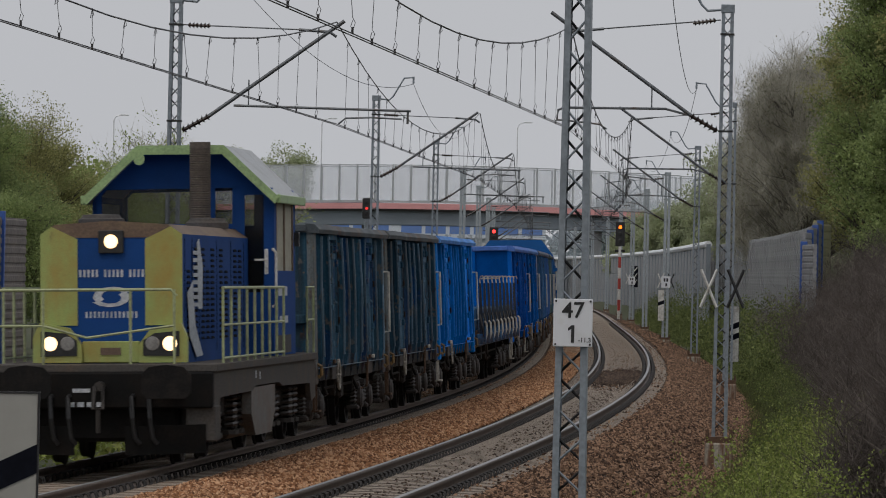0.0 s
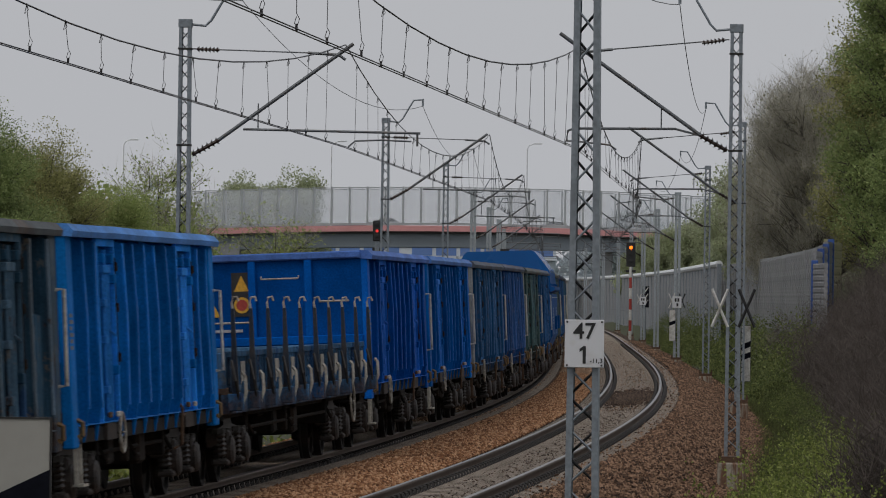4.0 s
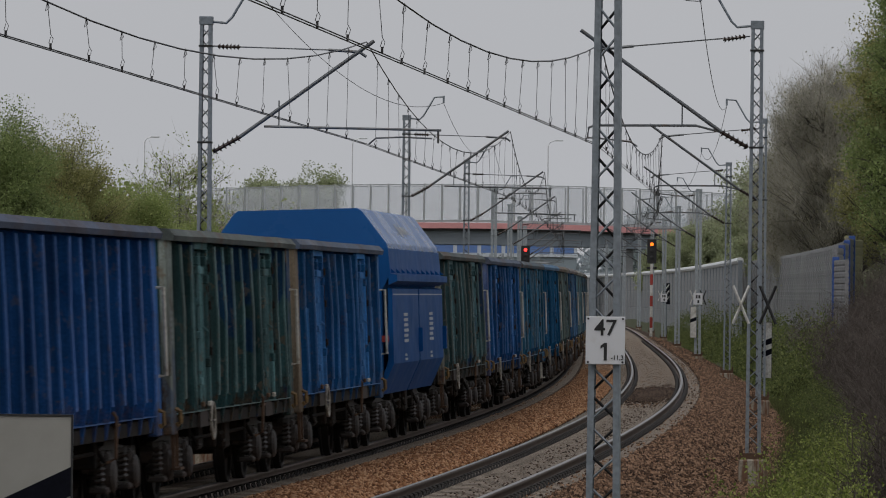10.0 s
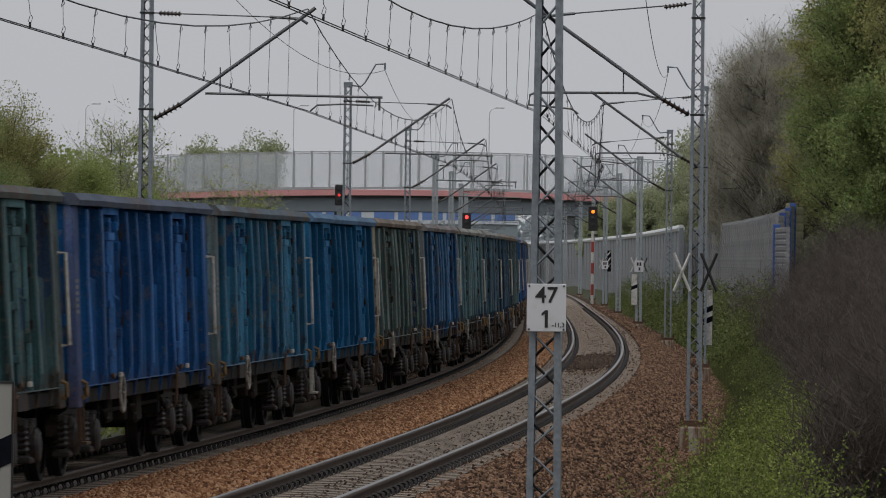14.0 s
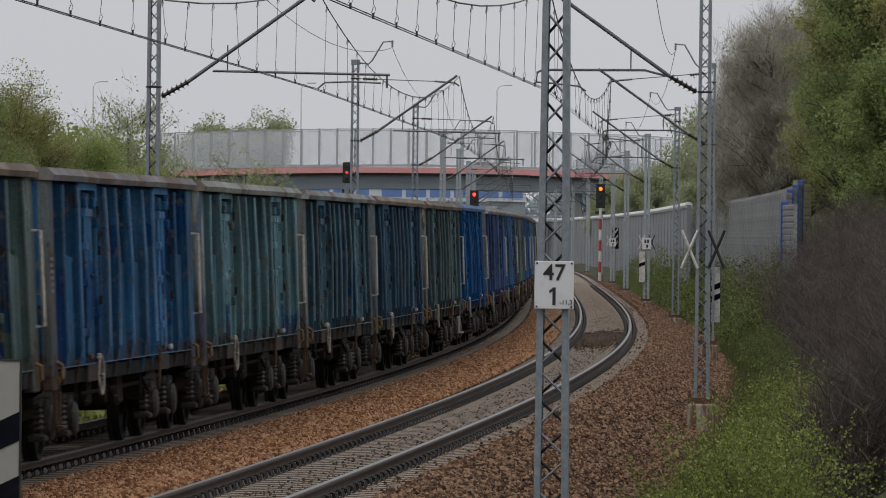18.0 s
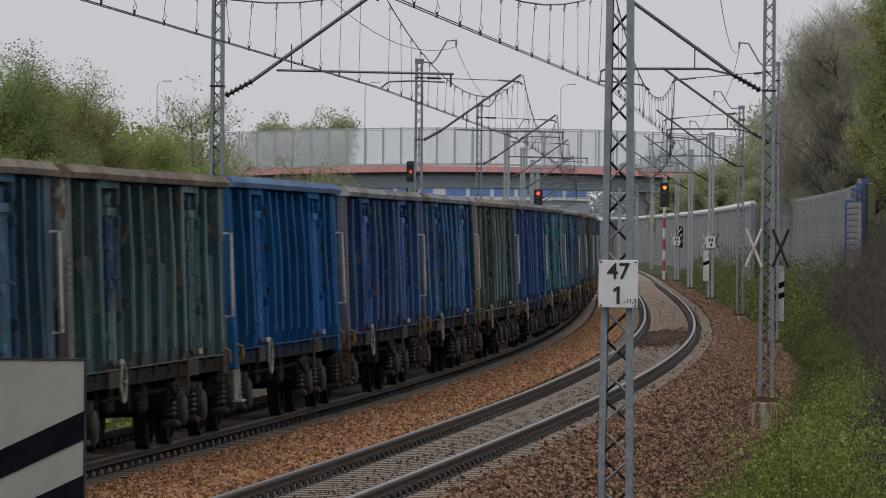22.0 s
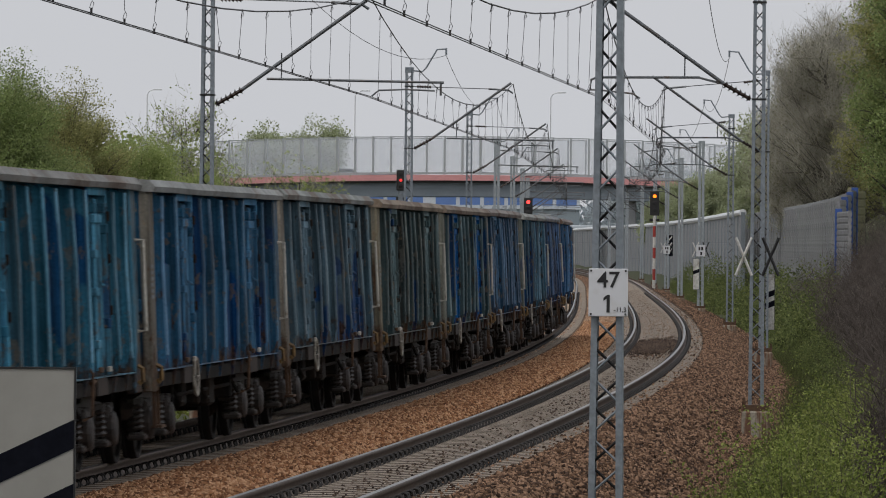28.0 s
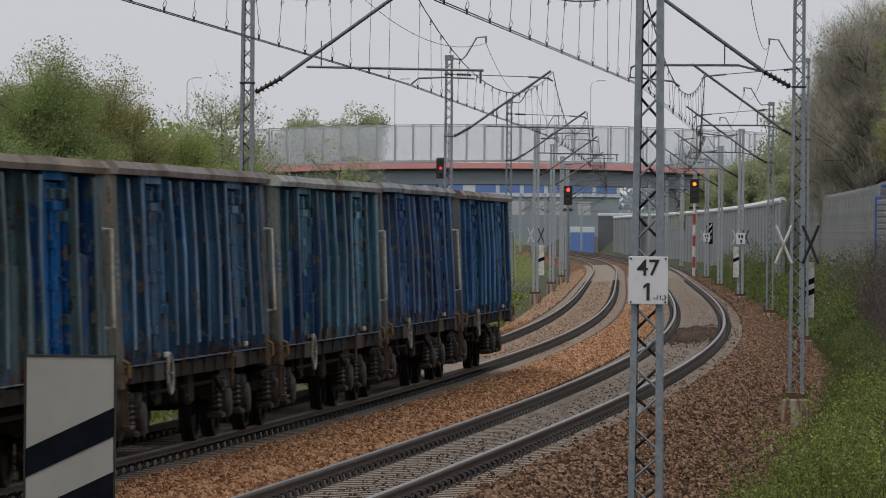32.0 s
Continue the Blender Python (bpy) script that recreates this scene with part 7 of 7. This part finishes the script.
tree(-4.4, 262, -0.4, 6.2, 2.2, 36, 14, 0.065, M_LEAF, "thin young tree with sparse new leaves", 33, 0.32, 0.08, twigs=4)
for i, (x, y, h, sp) in enumerate(((-18, 330, 9, 3), (-15, 345, 8.4, 3), (-12.5, 372, 8, 3), (-22, 320, 9, 3.4))):
    tree(x, y, -0.5, h, sp, 36, 40, 0.19, M_LEAF, "light-green tree beside the track", 51 + i)
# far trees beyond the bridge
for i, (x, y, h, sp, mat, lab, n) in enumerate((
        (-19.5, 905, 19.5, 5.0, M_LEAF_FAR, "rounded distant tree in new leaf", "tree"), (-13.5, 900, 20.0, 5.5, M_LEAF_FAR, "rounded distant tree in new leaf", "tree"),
        (-24.0, 915, 16.5, 4.5, M_LEAF_FAR, "rounded distant tree in new leaf", "tree"), (-31.5, 880, 18.0, 2.2, M_PINE, "slim distant conifer, paled bluish for haze", "conifer"),
        (-46.0, 860, 19.5, 2.8, M_PINE, "slim distant conifer, paled bluish for haze", "conifer"), (-49.5, 865, 17.0, 3.0, M_PINE, "slim distant conifer, paled bluish for haze", "conifer"),
        (36.0, 890, 15.0, 5.0, M_PINE, "distant tree, tinted bluish for haze", "tree"))):
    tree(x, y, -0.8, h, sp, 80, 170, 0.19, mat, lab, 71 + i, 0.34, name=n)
# right of the line: bare and budding trees above the cutting
for i, (x, y, h, sp) in enumerate(((22.2, 330, 10.2, 3.0), (23.6, 326, 12.4, 3.6), (23.4, 345, 11.4, 3.4), (25.4, 335, 13.6, 4.2), (25.6, 352, 13.0, 4.0), (28.0, 338, 14.6, 4.4), (26.6, 322, 13.8, 4.0), (29.0, 330, 13.0, 4.2))):
    tree(x - 1.1, y, 0.9, h + 0.7, sp, 90, 20, 0.05, M_BUD, "bare grey-brown tree with swelling buds", 91 + i, 0.4, twigs=34)
for i, (x, y, h, sp, mat, per) in enumerate(((19.8, 240, 16.0, 2.5, M_LEAF_DARK, 90), (21.6, 238, 17.0, 3.0, M_LEAF_WARM, 90), (20.2, 256, 14.0, 2.4, M_LEAF_WARM, 90), (22.2, 256, 17.5, 3.2, M_LEAF_DARK, 90), (19.9, 231, 9.0, 2.2, M_LEAF_DARK, 100), (22.2, 230, 10.0, 2.6, M_LEAF, 100))):
    tree(x - 0.3, y, 0.8, h, sp, 100, per, 0.06, mat, "green and ochre budding tree above the line", 111 + i)
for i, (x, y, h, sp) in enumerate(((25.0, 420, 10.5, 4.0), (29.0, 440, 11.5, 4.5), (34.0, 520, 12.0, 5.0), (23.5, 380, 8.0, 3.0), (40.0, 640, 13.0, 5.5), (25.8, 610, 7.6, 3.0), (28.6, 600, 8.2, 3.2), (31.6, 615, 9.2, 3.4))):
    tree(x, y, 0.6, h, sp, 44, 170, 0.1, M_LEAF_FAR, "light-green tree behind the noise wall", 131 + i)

rng = np.random.default_rng(5)


def scatter(n, s0, s1, o0, o1):
    s = rng.uniform(0, 1, n) ** 1.5 * (s1 - s0) + s0
    o = rng.uniform(o0, o1, n)
    x, y, th = along(s, 0)
    z = np.array([ground_height(a, b) for a, b in zip(o, s)])
    return np.stack([x + o * np.cos(th), y - o * np.sin(th), z], 1), s, o


# dead brush on the slope, fresh saplings and grass at its foot
p, s, o = scatter(6400, 24, 185, 5.5, 9.8)
pn, sn, on = scatter(700, 24, 40, 6.4, 9.8)
pf, sf, of = scatter(2300, 62, 186, 5.0, 9.0)
pf[:, 2] += rng.uniform(0.2, 1.3, len(pf)) * np.clip((sf - 60) / 100, 0.2, 1.0)
p = np.concatenate([p, pn, pf])
p[:, 2] += rng.uniform(0, 1.1, len(p))
v, f = twig_cloud(rng, p, 0.6, 30, 0.0065, 0.35, 0.2)
tagged(new("brush", bulk("brush", v, f, M_BRUSH)), "tangled dead brown brush on the cutting slope", "brush", kind="stuff")


def shoots(n, s0, s1, o0, o1, tall, leaf, per, n_shoot):
    """Saplings: slim shoots fanning out from one foot, with small leaves along them."""
    foot, ss, oo = scatter(n, s0, s1, o0, o1)
    h = tall * rng.uniform(0.45, 1.15, n) * np.clip((oo - 3.6) / 1.3, 0.3, 1.0)
    m = n * n_shoot
    base = np.repeat(foot, n_shoot, 0)
    d = rng.normal(0, 0.34, (m, 3))
    d[:, 2] = rng.uniform(0.55, 1.1, m)
    tip = base + d * np.repeat(h, n_shoot)[:, None]
    w = np.zeros((m, 3))
    w[:, 0] = 0.006
    stems = np.stack([base - w, base + w, tip], 1).reshape(-1, 3)
    t = rng.uniform(0.15, 1.0, (m, per, 1)) ** 0.8
    at = (base[:, None, :] + (tip - base)[:, None, :] * t + rng.normal(0, 0.03, (m, per, 3))).reshape(-1, 3)
    lv, lf = leaf_cloud(rng, at, (0.03, 0.03, 0.03), 2, leaf)
    return stems, np.arange(m * 3).reshape(m, 3), lv, lf


for n, s0, s1, o0, o1, tall, leaf, per, n_shoot, mat, words in (
        (210, 16, 66, 4.2, 5.5, 1.4, 0.02, 32, 15, M_WEED, "bright green leafy saplings beside the ballast"),
        (230, 58, 186, 3.8, 4.9, 1.1, 0.024, 26, 13, M_SCRUB, "green saplings along the foot of the cutting"),
        (170, -1, 40, 3.9, 5.2, 0.55, 0.014, 16, 11, M_HERB, "dull green herbs beside the ballast")):
    sv, sf, lv, lf = shoots(n, s0, s1, o0, o1, tall, leaf, per, n_shoot)
    tagged(new("sapling_stems", bulk("sapling_stems", sv, sf, M_BRUSH)), "thin brown stems of saplings", "stems", kind="stuff")
    tagged(new("saplings", bulk("saplings", lv, lf, mat)), words, "saplings", kind="stuff")
p2, s, o = scatter(420, -1, 185, 3.6, 5.4)
p2[:, 2] += rng.uniform(0.0, 0.16, len(p2))
v, f = leaf_cloud(rng, p2, (0.16, 0.3, 0.08), 90, 0.014)
tagged(new("weeds", bulk("weeds", v, f, M_HERB)), "low dull green weeds at the ballast's edge", "weeds", kind="stuff")
p3, s, o = scatter(1100, 150, 420, 3.7, 5.6)
p3[:, 2] += rng.uniform(0.0, 1.0, len(p3)) ** 1.4 * np.clip((o - 3.3) * 1.1, 0.3, 2.5)
v, f = leaf_cloud(rng, p3, (0.24, 0.5, 0.24), 60, 0.05)
tagged(new("weeds", bulk("weeds", v, f, M_SCRUB)), "green bushes along the verge", "weeds", kind="stuff")
p4, s, o = scatter(420, 20, 260, -11.5, -6.9)
p4[:, 2] += rng.uniform(0.0, 0.35, len(p4))
v, f = leaf_cloud(rng, p4, (0.3, 0.5, 0.16), 50, 0.07)
tagged(new("grass", bulk("grass", v, f, M_WEED)), "tufts of green grass behind the far track", "grass", kind="stuff")
p6, s, o = scatter(420, 165, 430, -13.0, -8.4)
p6[:, 2] += rng.uniform(0.1, 2.2, len(p6)) * np.clip((-o - 7.8) / 2.5, 0.15, 1.0)
v, f = leaf_cloud(rng, p6, (0.45, 0.8, 0.35), 170, 0.045)
tagged(new("bushes", bulk("bushes", v, f, M_LEAF)), "green bushes beyond the far track", "bushes", kind="stuff")
p5, s, o = scatter(3400, -1, 150, 3.35, 5.2)
v, f = twig_cloud(rng, p5, 0.36, 16, 0.005, 1.3, 0.06)
tagged(new("grass", bulk("grass", v, f, M_HERB)), "thin grass blades at the ballast's edge", "grass", kind="stuff")

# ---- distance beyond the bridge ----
# added backdrop for the hazy structures seen under the bridge
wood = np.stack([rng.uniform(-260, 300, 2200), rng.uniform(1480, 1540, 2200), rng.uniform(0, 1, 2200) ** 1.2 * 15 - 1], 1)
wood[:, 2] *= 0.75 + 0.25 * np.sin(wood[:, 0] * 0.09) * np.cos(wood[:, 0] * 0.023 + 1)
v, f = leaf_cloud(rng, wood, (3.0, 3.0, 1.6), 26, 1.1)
tagged(new("far_woods", bulk("far_woods", v, f, M_HAZE)), "pale bluish leafy backdrop standing in for distant haze", "woods", kind="stuff")
# hall and far-wall colours are paled and blued in place of haze
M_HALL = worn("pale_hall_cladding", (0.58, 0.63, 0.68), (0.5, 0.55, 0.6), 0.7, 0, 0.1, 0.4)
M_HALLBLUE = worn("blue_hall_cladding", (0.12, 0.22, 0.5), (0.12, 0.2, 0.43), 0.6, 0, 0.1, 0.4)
M_HALLWALL = worn("hazed_hall_wall", (0.25, 0.3, 0.335), (0.21, 0.255, 0.29), 0.75, 0, 0.1, 0.4)
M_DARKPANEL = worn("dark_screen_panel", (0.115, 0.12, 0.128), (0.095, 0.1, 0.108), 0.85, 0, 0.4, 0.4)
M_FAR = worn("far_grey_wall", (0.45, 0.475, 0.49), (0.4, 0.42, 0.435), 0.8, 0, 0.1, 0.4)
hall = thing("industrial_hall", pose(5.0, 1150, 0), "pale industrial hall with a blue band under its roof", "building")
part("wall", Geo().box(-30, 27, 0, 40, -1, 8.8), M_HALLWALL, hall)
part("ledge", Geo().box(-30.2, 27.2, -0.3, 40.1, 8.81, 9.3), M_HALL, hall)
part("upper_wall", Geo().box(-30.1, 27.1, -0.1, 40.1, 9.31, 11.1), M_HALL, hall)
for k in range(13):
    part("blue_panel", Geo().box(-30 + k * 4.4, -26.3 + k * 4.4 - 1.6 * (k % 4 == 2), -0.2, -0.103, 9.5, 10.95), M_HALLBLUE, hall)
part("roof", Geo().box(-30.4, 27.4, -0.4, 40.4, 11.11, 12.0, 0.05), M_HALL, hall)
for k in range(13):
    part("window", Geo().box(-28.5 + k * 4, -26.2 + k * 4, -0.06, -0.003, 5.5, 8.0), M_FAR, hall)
screen = thing("noise_screen", pose(21.6, 880, 0), "dark grey noise screen with a pale capping at the curve", "noise screen")
for k in range(5):
    part("panel", Geo().box(k * 2.0, k * 2.0 + 1.88, 0, 0.12, -1, 4.7), M_DARKPANEL, screen)
    part("post", Geo().box(k * 2.0 + 1.88, k * 2.0 + 2.0, -0.05, 0.2, -1, 4.75), M_FAR if k == 2 else M_DARKPANEL, screen)
part("capping", Geo().box(-0.1, 10.1, -0.15, 0.27, 4.76, 5.15, 0.05), M_HALL, screen)
part("plinth", Geo().box(0, 10, -0.12, -0.01, -1, -0.2), M_HALL, screen)
container = thing("container", pose(19.25, 872, 0), "blue container with a white upper half beside the line", "container")
part("body", Geo().box(-1.65, 1.65, 0, 6, -0.9, 2.4, 0.05), M_HALLBLUE, container)
part("top", Geo().box(-1.65, 1.65, 0, 6, 2.41, 3.2, 0.05), M_HALL, container)
for k in range(4):
    part("rib", Geo().box(-1.4 + k * 0.85, -1.28 + k * 0.85, -0.06, -0.003, -0.7, 2.3), M_HALLBLUE, container)
for i, (x0, x1, y, z, mat, lab) in enumerate(((-140, -60, 1300, 9, M_FAR, "far grey block of houses"), (60, 150, 1300, 10, M_FAR, "far grey block of houses"))):
    b = thing("apartment_building", pose((x0 + x1) / 2, y, 0), lab, "building")
    w = (x1 - x0) / 2
    part("wall", Geo().box(-w, w, 0, 14, -1, z), mat, b)
    part("roof", Geo().box(-w - 0.3, w + 0.3, -0.3, 14.3, z + 0.004, z + 0.4), M_WALLGREY, b)

# ---- loose stones, then the sleepers ----
def stones(name, n, o0, o1, s0, s1, mat, label, height, heap=False, size=1.0):
    s = rng.uniform(0, 1, n) ** 1.35 * (s1 - s0) + s0
    o = rng.uniform(o0, o1, n)
    if heap:
        s = np.clip(rng.normal((s0 + s1) / 2, (s1 - s0) / 4, n), s0 - 6, s1 + 8)
        o = np.clip(rng.normal((o0 + o1) / 2, (o1 - o0) / 3.6, n), o0, o1)
    x, y, th = along(s, 0)
    z = np.array([height(a) for a in o])
    c = np.stack([x + o * np.cos(th), y - o * np.sin(th), z + 0.014], 1)
    base = np.array([(1, 0, 0), (-1, 0, 0), (0, 1, 0), (0, -1, 0), (0, 0, 1), (0, 0, -1)], float)
    r = size * rng.uniform(0.016, 0.042, (n, 1, 1)) * rng.uniform(0.6, 1.3, (n, 6, 1))
    q = rng.normal(0, 1, (n, 3, 3))
    u = q[:, 0] / np.linalg.norm(q[:, 0], axis=1)[:, None]
    w = np.cross(u, q[:, 1])
    w /= np.linalg.norm(w, axis=1)[:, None]
    k = np.cross(u, w)
    rot = np.stack([u, w, k], 1)
    v = (np.einsum("vi,nij->nvj", base, rot) * r + c[:, None, :]).reshape(-1, 3)
    tri = np.array([(0, 2, 4), (2, 1, 4), (1, 3, 4), (3, 0, 4), (2, 0, 5), (1, 2, 5), (3, 1, 5), (0, 3, 5)])
    f = (tri[None] + 6 * np.arange(n)[:, None, None]).reshape(-1, 3)
    tagged(new(name, bulk(name, v, f, mat)), label, "ballast stones", kind="stuff")


def bed_height(o):
    return float(np.interp(o, [-6.6, -5.9, -5.55, -5.17, -2.55, -2.3, -1.93, -1.5, -1.3], [-0.78, -0.45, -0.29, -0.232, -0.1285, -0.122, -0.12, -0.18, -0.246]))


def shoulder_height(o):
    return float(np.interp(o, [1.3, 1.65, 1.95, 2.9, 3.7, 4.1], [-0.082, -0.12, -0.18, -0.62, -0.85, -0.97]))


stones("ballast_stones", 68000, -2.47, -1.3, -2, 190, M_STONE, "loose ochre ballast stones between the tracks", bed_height, False, 1.15)
stones("ballast_stones", 1500, -0.45, 0.35, 10, 122, M_STONEX, "small dark stones strewn between the rails", lambda o: -0.184 + 0.062 * o, False, 0.62)
stones("ballast_stones", 16000, -2.5, -1.4, 170, 330, M_STONET, "loose tan ballast stones between the tracks", bed_height, False, 1.5)
stones("ballast_stones", 12000, 1.4, 3.6, 165, 330, M_STONED, "loose dark ballast stones on the shoulder", shoulder_height, False, 1.5)
stones("ballast_stones", 9000, -4.9, -2.8, 90, 300, M_STONET, "tan stones between the far track's sleepers", lambda o: -0.196 + 0.0398 * (o + GAP), False, 0.8)
stones("ballast_stones", 3600, -0.62, 0.62, 113, 134, M_STONEX, "dark heap of ballast left between the rails", lambda o: -0.168 + 0.062 * o, True)
stones("ballast_stones", 100000, 1.3, 3.9, -2, 180, M_STONED, "loose dark ballast stones on the shoulder", shoulder_height, False, 1.05)
stones("ballast_stones", 16000, -6.6, -5.2, 150, 420, M_STONET, "loose tan stones beside the far track", bed_height, False, 1.6)
stones("ballast_stones", 3000, -1.2, 0.8, 105, 330, M_STONED, "stray stones on the near track's sleepers", lambda o: -0.178 + 0.062 * o, False, 0.6)
stones("ballast_stones", 1300, 0.85, 1.32, 20, 330, M_STONED, "stray stones over the sleepers' ends", lambda o: -0.172 + 0.062 * o, False, 0.8)
stones("ballast_stones", 3000, -6.3, -5.2, 60, 160, M_STONE, "loose ochre stones beside the far track", bed_height)

SLEEPER = sleeper_mesh()
track_near = thing("sleepers_near_track", pose(0, 0, 0), "weathered concrete sleepers of the near track", "sleepers")
track_far = thing("sleepers_far_track", pose(0, 0, 0), "weathered concrete sleepers of the far track", "sleepers")
tagged(track_near, kind="structure"), tagged(track_far, kind="structure")
for holder, o0, lean, first, last, mid_z in ((track_near, 0.0, CANT_NEAR, -6, 270, -0.172), (track_far, -GAP, CANT_FAR, -6, 200, -0.172 + FAR_MID)):
    for i in range(first, last):
        x, y, th = along(i * 0.62, o0)
        ob = new("sleeper", SLEEPER)
        ob.parent = holder
        ob.matrix_basis = pose(float(x), float(y), mid_z, 0, -math.degrees(math.atan2(lean, 0.7535)), -math.degrees(float(th)))
    sv = np.array([v.co for v in SLEEPER.vertices])
    sf = [tuple(q.vertices) for q in SLEEPER.polygons if len(q.vertices) == 4]
    rest = []
    for i in range(last, 760):
        x, y, th = along(i * 0.62, o0)
        rest.append((x, y, mid_z, th, lean / 0.7535))
    ob = part("sleeper_run", joined_copies("sleeper_run", sv, sf, rest, M_SLEEPER), None, holder)
    tagged(ob, kind="stuff")

motions()
